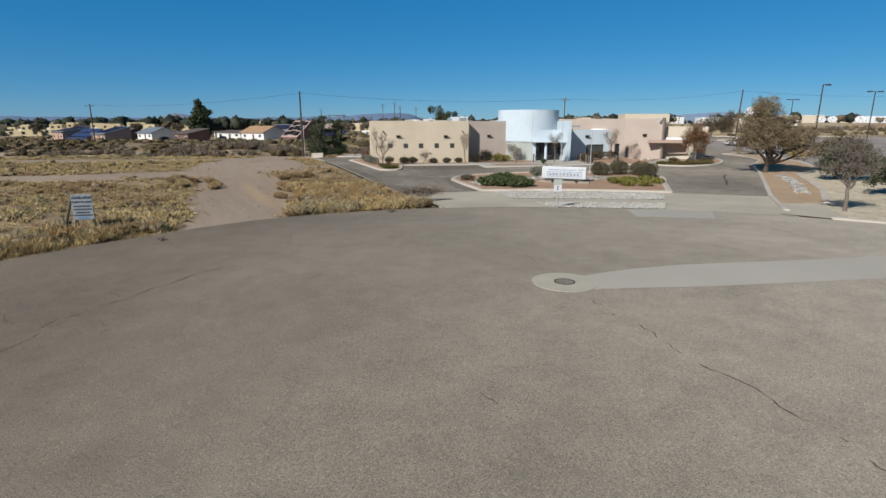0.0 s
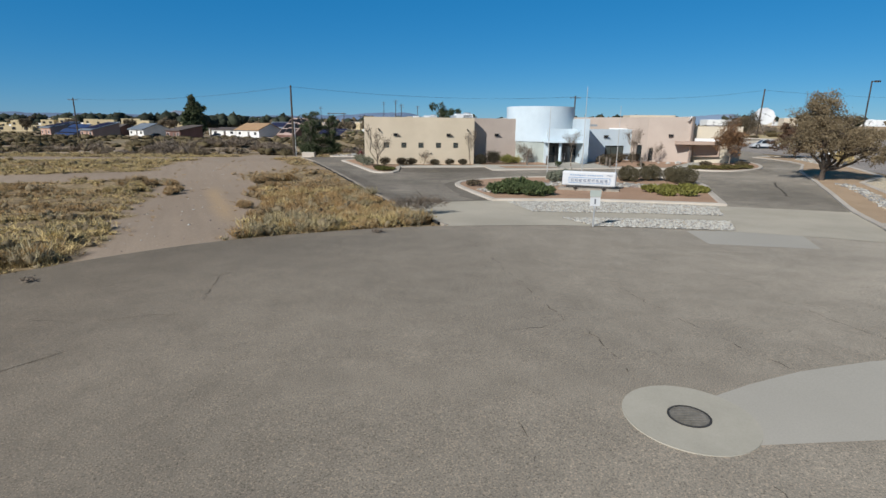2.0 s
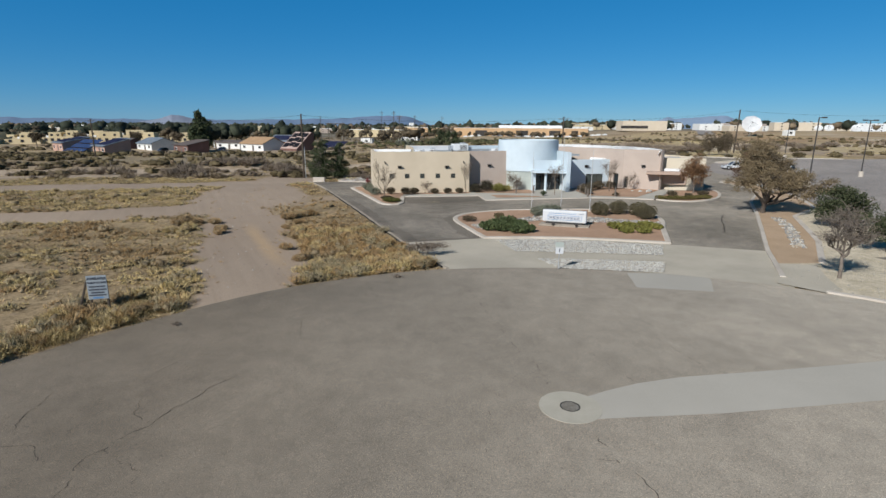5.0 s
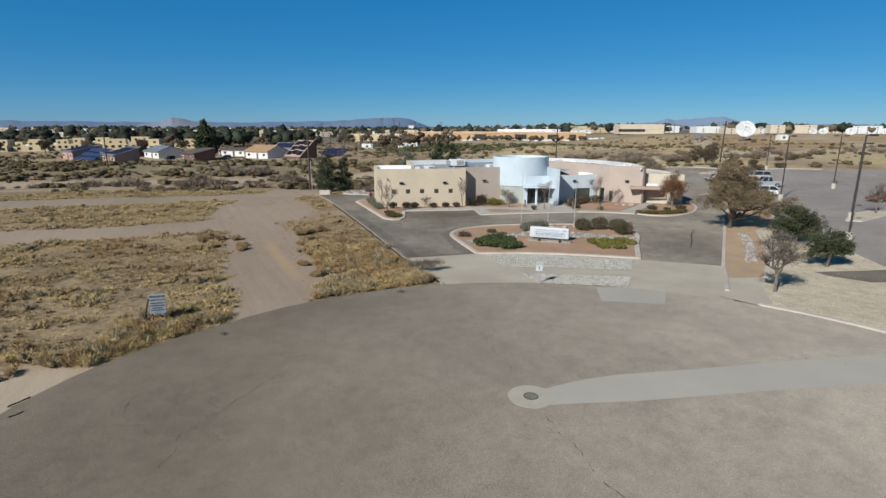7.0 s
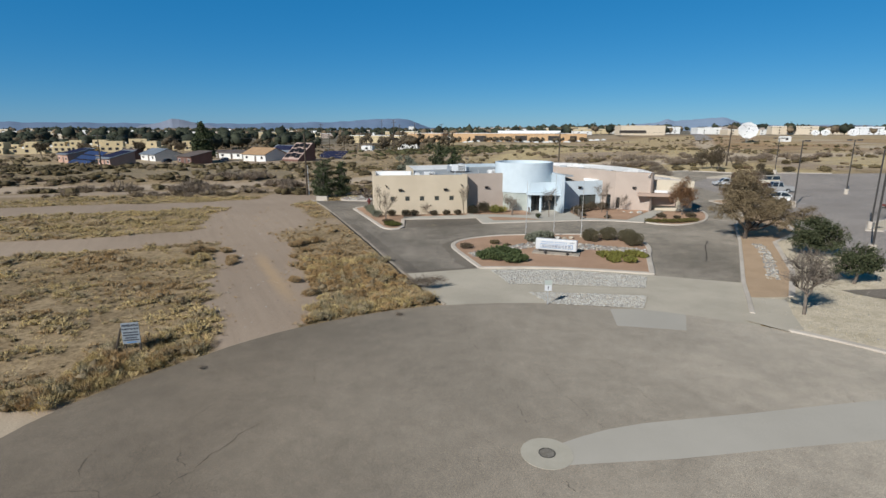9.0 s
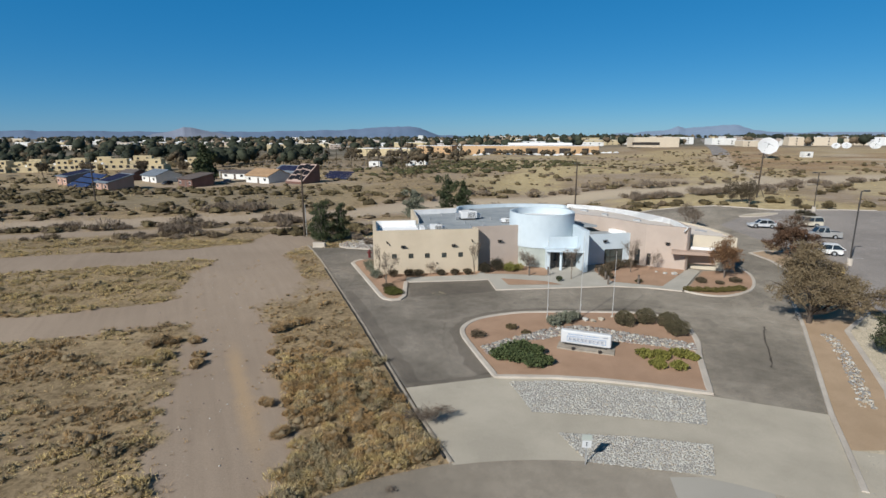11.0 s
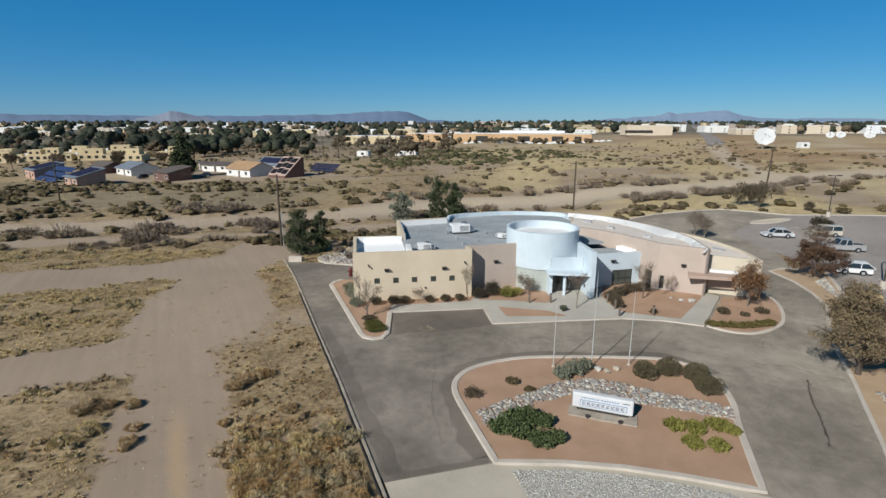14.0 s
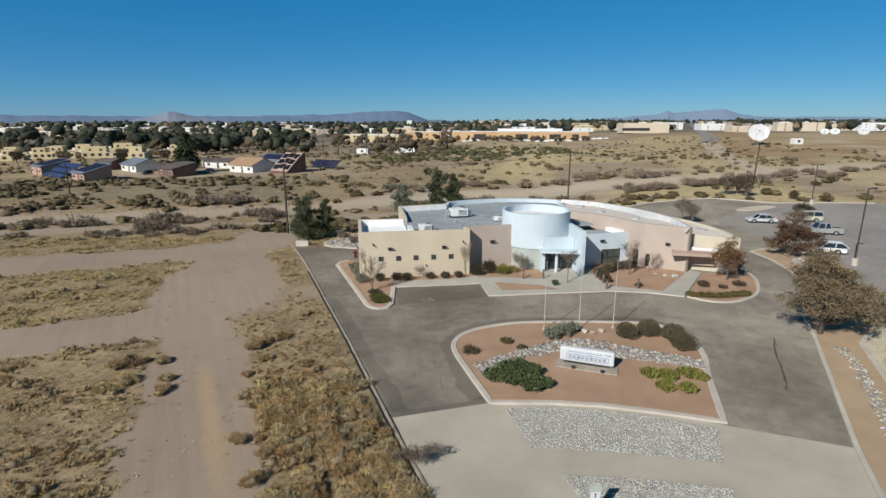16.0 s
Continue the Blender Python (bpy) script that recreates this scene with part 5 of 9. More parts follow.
shrub("groundcover", -8.9, 47.6, "low mossy green groundcover in the planter tip", 0.95, 0.36, 2400, 0.055, MOSS, 133, lobes=7)
shrub("groundcover", -9.4, 48.9, "low mossy green groundcover in the planter", 0.8, 0.4, 1000, 0.07, OLIVE, 131, lobes=6)
shrub("ball_shrub", 9.75, 50.4, "small dark ball shrub beside the entrance path", 0.45, 0.65, 700, 0.06, GREEN, 132, 0.15)
for i, (x, y, r, h) in enumerate(((15.5, 53.4, 0.9, 1.1), (15.4, 51.0, 0.8, 0.9), (16.8, 54.6, 0.9, 1.2), (18.2, 55.6, 0.95, 1.2), (19.7, 55.8, 0.95, 1.25), (15.5, 52.2, 0.8, 1.0))):
    shrub("hedge_shrub", x, y, "dark olive hedge shrub under the large window", r, h, 1300, 0.08, OLIVE, 140 + i, 0.17, group="window hedge")
shrub("dry_bush", 18.3, 49.2, "small brown bush on the gravel", 0.5, 0.45, 500, 0.06, SCRUB, 150, 0.17)
for i, (x, y, r, h) in enumerate(((25.0, 48.8, 0.8, 0.65), (28.6, 48.6, 0.75, 0.6), (26.6, 48.0, 0.5, 0.4))):
    shrub("round_shrub", x, y, "low brown shrub in the corner bed", r, h, 900, 0.08, OLIVE, 152 + i)
for i in range(7):
    shrub("groundcover", 22.3 + i * 0.88, 45.9 - 0.55 * math.sin(i * 0.5), "low green-brown groundcover along the corner kerb", 0.72, 0.5, 900, 0.07, LAWN, 160 + i, group="corner groundcover")
# small bare trees near the walls
bare = dict(leaves=260, size=0.05, mat=TWIGGY, twigs=16, bark=TWIGGY)
tree("bare_tree", -9.7, 49.6, "small leafless multi-stemmed tree before the tan wall", [((0.3, 0, 3.0), (1.0, 0.9, 1.2)), ((-0.9, 0.2, 3.6), (0.8, 0.8, 1.2)), ((1.1, 0.4, 2.4), (0.8, 0.8, 0.9)), ((-0.2, -0.4, 2.2), (0.9, 0.9, 0.9))], 0.7, 0.10, seed=201, **bare)
tree("bare_tree", 0.5, 54.35, "small leafless tree at the corner of the tan wall", [((0, 0, 2.6), (0.6, 0.5, 1.3)), ((0.4, 0.1, 3.4), (0.5, 0.4, 0.9)), ((-0.4, 0.0, 3.0), (0.5, 0.4, 1.0))], 0.8, 0.06, seed=202, **bare)
tree("bare_bush", -4.9, 53.8, "pale leafless bush against the tan wall", [((0, 0, 0.9), (0.8, 0.5, 0.8)), ((0.4, 0, 1.2), (0.5, 0.4, 0.6))], 0.15, 0.05, seed=203, category="shrub", **bare)
tree("bare_bush", 6.9, 55.9, "grey leafless bush in front of the tower", [((0, 0, 1.3), (0.9, 0.8, 1.2)), ((-0.5, 0, 1.8), (0.7, 0.6, 0.9)), ((0.6, 0.1, 1.2), (0.7, 0.6, 0.9))], 0.3, 0.06, leaves=900, size=0.07, mat=TWIGGY, twigs=16, bark=TWIGGY, seed=204, category="shrub")
tree("bare_tree", 11.3, 51.2, "young leafless tree on the entrance path", [((0, 0, 2.7), (0.9, 0.8, 0.9)), ((0.5, 0, 3.2), (0.7, 0.6, 0.8)), ((-0.5, 0.1, 3.0), (0.7, 0.6, 0.8))], 1.5, 0.055, seed=205, **bare)
tree("bare_tree", 18.9, 53.6, "young leafless tree in the gravel bed", [((0, 0, 2.9), (1.0, 0.8, 1.1)), ((0.6, 0, 3.5), (0.7, 0.6, 0.9)), ((-0.6, 0.1, 3.2), (0.8, 0.6, 0.9)), ((0.2, 0.2, 2.3), (1.1, 0.8, 0.6))], 1.2, 0.07, seed=206, **bare)
tree("bare_bush", -4.6, 21.4, "sprawling grey leafless bush leaning over the boundary kerb", [((0.2, 0, 0.45), (0.9, 0.8, 0.4)), ((1.2, 0.3, 0.55), (0.9, 0.5, 0.35)), ((-0.6, -0.2, 0.5), (0.8, 0.7, 0.4)), ((0.4, -0.5, 0.7), (0.7, 0.5, 0.4))], 0.1, 0.035, seed=209, category="shrub", leaves=900, size=0.05, mat=TWIGGY, twigs=26, bark=TWIGGY)
tree("bare_bush", 21.8, 54.6, "thin leafless bush by the pink wing wall", [((0, 0, 1.3), (0.8, 0.6, 1.1)), ((0.6, -0.2, 1.6), (0.6, 0.5, 0.9))], 0.2, 0.04, seed=207, category="shrub", **bare)
tree("rust_tree", 28.4, 50.6, "rust-leaved young tree in the corner bed", [((0, 0, 3.1), (1.4, 1.3, 1.3)), ((-1.0, 0.1, 2.6), (1.0, 1.0, 1.2)), ((0.95, -0.1, 2.7), (1.0, 1.0, 1.2)), ((0.1, 0, 4.3), (0.75, 0.75, 0.8)), ((0.1, -0.3, 1.7), (1.2, 1.0, 0.7)), ((-0.7, 0, 3.7), (0.7, 0.7, 0.8))], 0.9, 0.09, 8000, 0.085, RUSTBRIGHT, seed=208, shell=0.3, clumps=170)
# trees east of the drive
tree("bronze_tree", 28.3, 36.4, "large spreading tree with thinning bronze autumn leaves", [((-0.7, 0.2, 4.6), (2.5, 2.4, 1.7)), ((-0.5, 0.3, 5.9), (1.8, 1.8, 1.2)), ((2.5, -0.3, 3.2), (2.1, 2.0, 1.3)), ((5.0, -0.8, 2.5), (1.8, 1.7, 1.1)), ((-2.6, -0.2, 3.2), (1.7, 1.9, 1.3)), ((0.6, -1.9, 3.1), (2.0, 1.6, 1.2)), ((0.4, 1.9, 3.9), (2.2, 1.7, 1.4)), ((2.0, -2.5, 2.2), (1.7, 1.3, 0.9)), ((-1.4, -1.8, 3.3), (1.8, 1.6, 1.3)), ((1.6, 0.6, 4.6), (1.6, 1.6, 1.2))], 1.0, 0.24, 42000, 0.078, BRONZE, twigs=9, seed=211, bark=DARKBARK, shell=0.25, clumps=330)
tree("rust_tree", 41.8, 59.9, "rust-brown tree beside the drive", [((0, 0, 3.0), (2.1, 1.9, 1.4)), ((-2.2, 0.3, 2.0), (1.5, 1.4, 1.0)), ((2.5, 0.2, 2.1), (1.7, 1.4, 1.1)), ((0.2, 0, 4.7), (0.9, 0.9, 0.9)), ((0.5, -1.2, 1.4), (2.4, 1.4, 0.8)), ((-1.2, 0, 3.9), (1.0, 1.0, 0.9)), ((1.5, 0.2, 3.7), (1.0, 1.0, 0.9)), ((-1.0, -0.9, 1.2), (1.7, 1.2, 0.7))], 0.6, 0.15, 13000, 0.10, RUST, seed=212, shell=0.3, clumps=170)
tree("bare_tree", 49.8, 42.9, "small leafless tree on the car park island", [((0, 0, 2.4), (1.5, 1.4, 1.0)), ((-0.9, 0.1, 2.0), (1.0, 0.9, 0.8)), ((0.9, 0.1, 2.1), (1.0, 0.9, 0.8)), ((0.1, 0, 3.2), (1.0, 0.9, 0.7))], 0.9, 0.09, 700, 0.06, TWIGGY, twigs=22, seed=216, bark=TWIGGY)
tree("bare_tree", 18.9, 14.3, "small nearly leafless tree on the sandy verge", [((0, 0, 2.8), (1.3, 1.2, 0.9)), ((-0.8, 0.2, 3.2), (1.0, 0.9, 0.8)), ((0.9, 0.1, 3.0), (1.1, 1.0, 0.9)), ((0.1, -0.4, 2.3), (1.5, 1.3, 0.6)), ((0.0, 0.3, 3.6), (0.9, 0.8, 0.6)), ((-1.1, 0.0, 2.3), (0.9, 0.9, 0.6)), ((1.2, 0.2, 2.3), (0.9, 0.9, 0.6))], 1.5, 0.11, 900, 0.05, TWIGGY, twigs=30, seed=213, shell=0.3)
tree("live_oak", 30.35, 29.0, "dense dark green oak on the verge", [((-0.3, 0, 2.2), (1.8, 1.7, 1.3)), ((-1.2, 0.2, 1.6), (1.3, 1.2, 1.0)), ((1.5, 0.0, 1.7), (1.3, 1.3, 0.9)), ((-0.3, 0, 3.1), (1.0, 1.0, 0.8)), ((0.3, -0.6, 1.0), (1.7, 1.3, 0.7)), ((2.2, 0.1, 2.2), (0.7, 0.7, 0.5))], 1.0, 0.16, 15000, 0.085, OAK, seed=214, shell=0.3, clumps=170)
tree("live_oak", 27.3, 20.9, "small dark green oak on the gravel verge", [((0, 0, 1.9), (1.5, 1.4, 1.0)), ((-0.9, 0.2, 1.4), (1.0, 1.0, 0.8)), ((1.0, 0.0, 1.6), (1.0, 1.0, 0.8)), ((0.1, 0, 2.7), (0.8, 0.8, 0.6))], 0.8, 0.12, 10000, 0.08, OAK, seed=215, shell=0.3, clumps=130)
# conifers behind
for i, (x, y, h, r) in enumerate(((-22.6, 76.2, 7.2, 2.7), (-19.9, 77.4, 6.5, 1.8), (-23.8, 78.8, 5.8, 2.0))):
    tree("conifer", x, y, "dark green bushy pine beside the rear drive", [((0, 0, h * (0.14 + 0.14 * k)), (r * (0.8 - 0.12 * k), r * (0.8 - 0.12 * k), h * 0.13)) for k in range(6)] + [((r * (0.85 - 0.045 * k) * math.cos(k * 2.4 + i), r * (0.85 - 0.045 * k) * math.sin(k * 2.4 + i), h * (0.14 + 0.058 * k)), (r * 0.36, r * 0.36, h * 0.075)) for k in range(14)], h * 0.3, 0.16, 7000, 0.085, GREEN, seed=220 + i, twigs=4, z=lz(x, y), group="pines by the drive", upright=0.5, stretch=4.0, shell=0.3)
for i, (x, y, h, r) in enumerate(((-2.4, 99.0, 9.4, 2.4), (0.8, 98.5, 8.2, 1.9), (-9.0, 97.0, 6.4, 2.5))):
    tree("conifer", x, y, "ragged pine behind the building", [((0, 0, h * (0.2 + 0.13 * k)), (r * (1.0 - 0.13 * k), r * (1.0 - 0.13 * k), h * 0.11)) for k in range(6)] + [((r * 0.7 * math.cos(k * 1.9), r * 0.7 * math.sin(k * 1.9), h * (0.35 + 0.1 * k)), (r * 0.45, r * 0.45, h * 0.1)) for k in range(6)], h * 0.35, 0.16, 3800, 0.17, GREEN if i < 2 else SAGE, seed=230 + i, twigs=3, z=lz(x, y), group="pines behind the building", upright=0.5, stretch=2.4)
for i, (x, y, h, r) in enumerate(((37.6, 80.5, 4.6, 1.7), (38.6, 79.4, 3.6, 1.4), (50.5, 72.0, 4.0, 2.2))):
    tree("bare_tree", x, y, "leafless grey-brown tree at the edge of the car park", [((0, 0, h * 0.62), (r * 0.8, r * 0.8, h * 0.3)), ((r * 0.5, 0, h * 0.7), (r * 0.6, r * 0.6, h * 0.25)), ((-r * 0.5, 0.1, h * 0.66), (r * 0.6, r * 0.6, h * 0.28)), ((0, 0, h * 0.85), (r * 0.5, r * 0.5, h * 0.16))], h * 0.25, 0.10, 1500, 0.09, TWIGGY, seed=240 + i, twigs=14, z=lz(x, y) + 0.05, bark=TWIGGY)
for i, (x, y, h, r) in enumerate(((57.4, 102.9, 4.8, 2.6), (60.0, 103.4, 4.4, 1.9), (58.9, 98.9, 5.4, 1.8))):
    tree("olive_tree", x, y, "olive-brown bushy tree behind the car park kerb", [((0, 0, h * 0.5), (r * 0.8, r * 0.8, h * 0.32)), ((r * 0.45, 0, h * 0.62), (r * 0.6, r * 0.6, h * 0.28)), ((-r * 0.45, 0.1, h * 0.58), (r * 0.6, r * 0.6, h * 0.3)), ((0, 0, h * 0.82), (r * 0.55, r * 0.55, h * 0.18)), ((0.2, 0, h * 0.28), (r * 0.5, r * 0.5, h * 0.2))], h * 0.2, 0.10, 3200, 0.11, OLIVE, seed=270 + i, twigs=8, z=lz(x, y), bark=TWIGGY, group="olive trees behind the kerb")
for i, (x, y, r, h) in enumerate(((70.4, 92.8, 1.5, 1.3), (95.2, 123.6, 1.7, 1.5), (84.9, 115.2, 1.3, 1.2), (106.6, 135.4, 1.6, 1.2), (66.2, 95.4, 1.1, 1.9))):
    shrub("dark_bush", x, y, "low dark creosote bush on the dry grass", r, h, 900, 0.13, SCRUB if i < 4 else OLIVE, 280 + i, z=lz(x, y))
shrub("dark_bush", 58.6, 81.8, "very dark evergreen bush at the car park edge", 1.9, 2.5, 2600, 0.14, SHADEGREEN, 250)
shrub("straw_bush", 40.5, 50.2, "pale straw-coloured dry bush by the lamp base", 1.1, 1.6, 1500, 0.10, SEDGE, 251, upright=0.8)
for i, (x, y) in enumerate(((-17.0, 76.0), (-14.6, 72.0), (-16.4, 80.5), (-11.0, 84.0))):
    shrub("dry_bush", x, y, "grey-brown dry bush in the rear bed", 1.2, 1.1, 900, 0.1, TWIGGY, 255 + i)

# dry grass and scrub of the field, too many to count
FIELD_OUT = [DRIVE_LINE, APRON, GRAVEL_EAST, EASTBED, LOT_LINE]


def open_land(x, y):
    ok = np.hypot(x - CUL[0], y - CUL[1]) > street_r(np.degrees(np.arctan2(y - CUL[1], x - CUL[0])) % 360) + 0.05
    ok &= ~((x > -7.5) & (x < 10) & (y < -10))
    for poly in FIELD_OUT:
        ok &= ~inside(poly, x, y)
    ok &= np.hypot(x + 20.5, y - 1.5) > 2.5
    return ok & (line_far(WEST_LINE, x, y) > 0.5)


def tufts(name, x, y, h, blades, width, spread, mat, label, rs, droop=0.5):
    """Tufts of bent blades at the places given, all in one mesh."""
    n = len(x)
    base = np.repeat(np.stack([x, y, land_z(x, y)], 1), blades, 0)
    hh = np.repeat(h, blades) * (0.55 + 0.6 * rs.rand(n * blades))
    a = rs.rand(n * blades) * 2 * np.pi
    out = np.stack([np.cos(a), np.sin(a), np.zeros_like(a)], 1)
    side = np.stack([-np.sin(a), np.cos(a), np.zeros_like(a)], 1)
    foot = base + out * (rs.rand(n * blades) * spread)[:, None] * np.repeat(h, blades)[:, None] * 0.8
    foot[:, 2] -= 0.02
    lean = out * (hh * droop * (0.3 + rs.rand(n * blades)))[:, None]
    mid, tip = foot + lean * 0.35, foot + lean
    mid[:, 2] += hh * 0.6
    tip[:, 2] += hh
    w = (width * (0.6 + 0.8 * rs.rand(n * blades)))[:, None]
    v = np.stack([foot, mid + side * w, mid - side * w, tip], 1).reshape(-1, 3)
    k = (np.arange(n * blades) * 4)[:, None]
    f = np.concatenate([k + [0, 1, 2], k + [2, 1, 3]], 0)
    ob = solo(name, fast_mesh(name, v, f), mat, label, "grass", "stuff")
    return ob


def ico(sub):
    """The corners and faces of a small faceted ball."""
    bm = bmesh.new()
    bmesh.ops.create_icosphere(bm, subdivisions=sub, radius=1.0)
    bm.verts.ensure_lookup_table()
    v, f = np.array([q.co[:] for q in bm.verts]), np.array([[q.index for q in t.verts] for t in bm.faces])
    bm.free()
    return v, f


def lumps(c, r, rs, sub=2, rough=0.28, jag=0.2):
    """Uneven solid lumps with the centres and radii given: corners and three-cornered faces."""
    sv, sf = ico(sub)
    n, k = len(c), len(sv)
    ph = rs.rand(n, 1, 6) * 6.28
    x, y, z = sv[None, :, 0], sv[None, :, 1], sv[None, :, 2]
    d = 1 + rough * (0.6 * np.sin(3.1 * x + ph[..., 0]) * np.sin(2.7 * y + ph[..., 1]) + 0.5 * np.sin(5.3 * y + 2 * z + ph[..., 2]) * np.sin(4.1 * z + ph[..., 3]) ) + jag * 2 * (rs.rand(n, k) - 0.5)
    v = c[:, None, :] + sv[None] * d[..., None] * r[:, None, :]
    return v.reshape(-1, 3), (sf[None] + (np.arange(n) * k)[:, None, None]).reshape(-1, 3)


def scrub(name, x, y, r, leaves, size, mat, label, rs, flat=0.7, stretch=2.0, upright=0.4, sub=1, body=0.74, lobes=2, heart=None):
    """Many low bushes in one mesh: each a dense uneven heart of twigs in a coat of blades or leaves."""
    z, n = land_z(x, y), len(x)
    cs, rr = [np.stack([x, y, z + r * flat * 0.30], 1)], [np.stack([r, r * (0.75 + 0.5 * rs.rand(n)), r * flat * 0.62], 1)]
    for _ in range(lobes):
        a, q = rs.rand(n) * 6.283, 0.5 + 0.35 * rs.rand(n)
        cs.append(np.stack([x + r * q * np.cos(a), y + r * q * np.sin(a), z + r * flat * (0.18 + 0.2 * rs.rand(n))], 1))
        rr.append(np.stack([r * 0.6, r * 0.6, r * flat * (0.35 + 0.2 * rs.rand(n))], 1))
    c, ra = np.concatenate(cs), np.concatenate(rr)
    v1, f1 = lumps(c, ra * body, rs, sub, 0.34, 0.5)
    per = max(4, leaves // (lobes + 1))
    m = len(c) * per
    d = rs.normal(size=(m, 3))
    d[:, 2] = np.abs(d[:, 2]) * 0.9 - 0.12
    d /= np.linalg.norm(d, axis=1)[:, None]
    p = np.repeat(c, per, 0) + d * np.repeat(ra, per, 0) * (0.42 + 0.52 * rs.rand(m))[:, None]
    u = d * 0.9 + rs.normal(size=(m, 3)) * 0.5
    u[:, 2] += upright
    u /= np.linalg.norm(u, axis=1)[:, None]
    w = np.cross(u, rs.normal(size=(m, 3)))
    w /= np.linalg.norm(w, axis=1)[:, None]
    sc = (size * (0.6 + 0.8 * rs.rand(m)) * np.repeat(np.tile(0.7 + 0.5 * r, lobes + 1), per))[:, None]
    a, b2 = u * sc * stretch * 0.5, w * sc * 0.5
    v2 = np.stack([p - a, p + b2, p + a, p - b2], 1).reshape(-1, 3)
    k = (np.arange(m) * 4 + len(v1))[:, None]
    f2 = np.concatenate([k + [0, 1, 2], k + [0, 2, 3]], 0)
    me = fast_mesh(name, np.concatenate([v1, v2]), np.concatenate([f1, f2]))
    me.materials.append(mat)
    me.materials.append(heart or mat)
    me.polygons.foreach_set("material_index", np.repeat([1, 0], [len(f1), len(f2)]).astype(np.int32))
    return solo(name, me, mat, label, "shrubs", "stuff")


rs = np.random.RandomState(31)


def west_x(y):
    return np.interp(y, [p[1] for p in WEST_LINE], [p[0] for p in WEST_LINE])


def beside_drive(x, y):
    """The strip of weeds between the sandy track and the drive."""
    return (x > np.interp(y, [p[1] for p in TRACK], [p[0] for p in TRACK])) & (x < west_x(y)) & (y < 66)


# short growth
N = 150000
x, y = rs.uniform(-75, -2, N), rs.uniform(1, 80, N)
dense = straw_at(x, y) ** 2 * smooth((value_noise(x, y, 1.3, 43) - 0.30) / 0.35) * (1 - 0.6 * smooth((-x - 35) / 30))
strip = beside_drive(x, y)
dense = np.where(strip, dense * (0.55 + 0.45 * smooth((38 - y) / 10)), dense)
keep = open_land(x, y) & (rs.rand(N) < dense * 0.55)
x, y, strip = x[keep], y[keep], strip[keep]
h = 0.06 + 0.09 * rs.rand(len(x))
kind = rs.rand(len(x)) + 0.7 * (value_noise(x, y, 3.0, 44) - 0.5) + 0.22 * strip
for sel, mat, label in ((kind < 0.55, SEDGE, "short dry straw-coloured grass on sandy ground"), ((kind >= 0.55) & (kind < 0.85), LITTER, "low brown dry weeds between the grass"), (kind >= 0.85, GREYWEED, "low grey-olive weeds between the grass")):
    tufts("dry_grass", x[sel], y[sel], h[sel], 6, 0.017, 2.4, mat, label, rs, 1.3)
# rounded tussocks, in rows drawn out by the wind
TONES = ((-9, 0.45, SEDGE, "rounded tussocks of pale straw grass in the field"), (0.45, 0.64, GREYWEED, "rounded grey-olive weed tussocks in the field"), (0.64, 0.90, LITTER, "rounded brown weed tussocks in the field"), (0.90, 9, RUSTWEED, "rounded rust-brown weed tussocks in the field"))
for N, lo_r, hi_r, cut, blades, lobes in ((40000, 0.12, 0.30, 0.30, 22, 0), (10500, 0.28, 0.75, 0.45, 104, 2)):
    x, y = rs.uniform(-75, -2, N), rs.uniform(2, 80, N)
    strip = beside_drive(x, y)
    rows = 0.65 * value_noise(x, y * 2.0, 3.2, 47) + 0.35 * value_noise(x, y, 1.4, 46)
    dense = smooth((straw_at(x, y) - 0.25) / 0.5) * smooth((rows - cut) / 0.16) * (1 - 0.5 * smooth((-x - 45) / 30))
    dense = np.where(strip & (y > 33), dense * (0.6 if lobes == 0 else 0.22), dense)
    dense = np.where(strip & (y <= 33) & (lobes > 0), smooth((straw_at(x, y) - 0.2) / 0.4) * 0.9, dense)
    keep = open_land(x, y) & (rs.rand(N) < dense * (0.62 if lobes == 0 else 0.42))
    x, y, strip = x[keep], y[keep], strip[keep]
    r = lo_r + (hi_r - lo_r) * rs.rand(len(x)) ** 1.6 * (0.5 + value_noise(x, y, 6.0, 48))
    kind = rs.rand(len(x)) * 0.7 + 1.1 * (value_noise(x, y, 3.4, 49) - 0.36) + 0.40 * strip - 0.40 * smooth((y - 38) / 5) * ~strip + 0.12 * (lobes > 0)
    for lo, hi, mat, label in TONES:
        sel = (kind >= lo) & (kind < hi)
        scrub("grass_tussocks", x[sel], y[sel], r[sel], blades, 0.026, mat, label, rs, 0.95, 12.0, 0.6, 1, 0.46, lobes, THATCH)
ry = rs.uniform(4, 30, 160)
rx = west_x(ry) - 0.4 - np.abs(rs.normal(size=160)) * 3.0
keep = open_land(rx, ry) & (line_far(TRACK, rx, ry) > 3.0)
tufts("dry_grass", rx[keep], ry[keep], 0.22 + 0.34 * rs.rand(keep.sum()), 26, 0.010, 1.2, SEDGE, "taller dry grass along the boundary kerb", rs, 0.9)
ea = np.radians(rs.uniform(100, 190, 420))
er = street_r(np.degrees(ea)) + 0.3 + np.abs(rs.normal(size=420)) * 0.9
ex_, ey_ = CUL[0] + er * np.cos(ea), CUL[1] + er * np.sin(ea)
keep = open_land(ex_, ey_) & (line_far(TRACK, ex_, ey_) > 2.6) & (ey_ > 1.5)
tufts("dry_grass", ex_[keep], ey_[keep], 0.18 + 0.34 * rs.rand(keep.sum()), 26, 0.009, 1.2, SEDGE, "dry grass fringing the broken street edge", rs, 0.9)
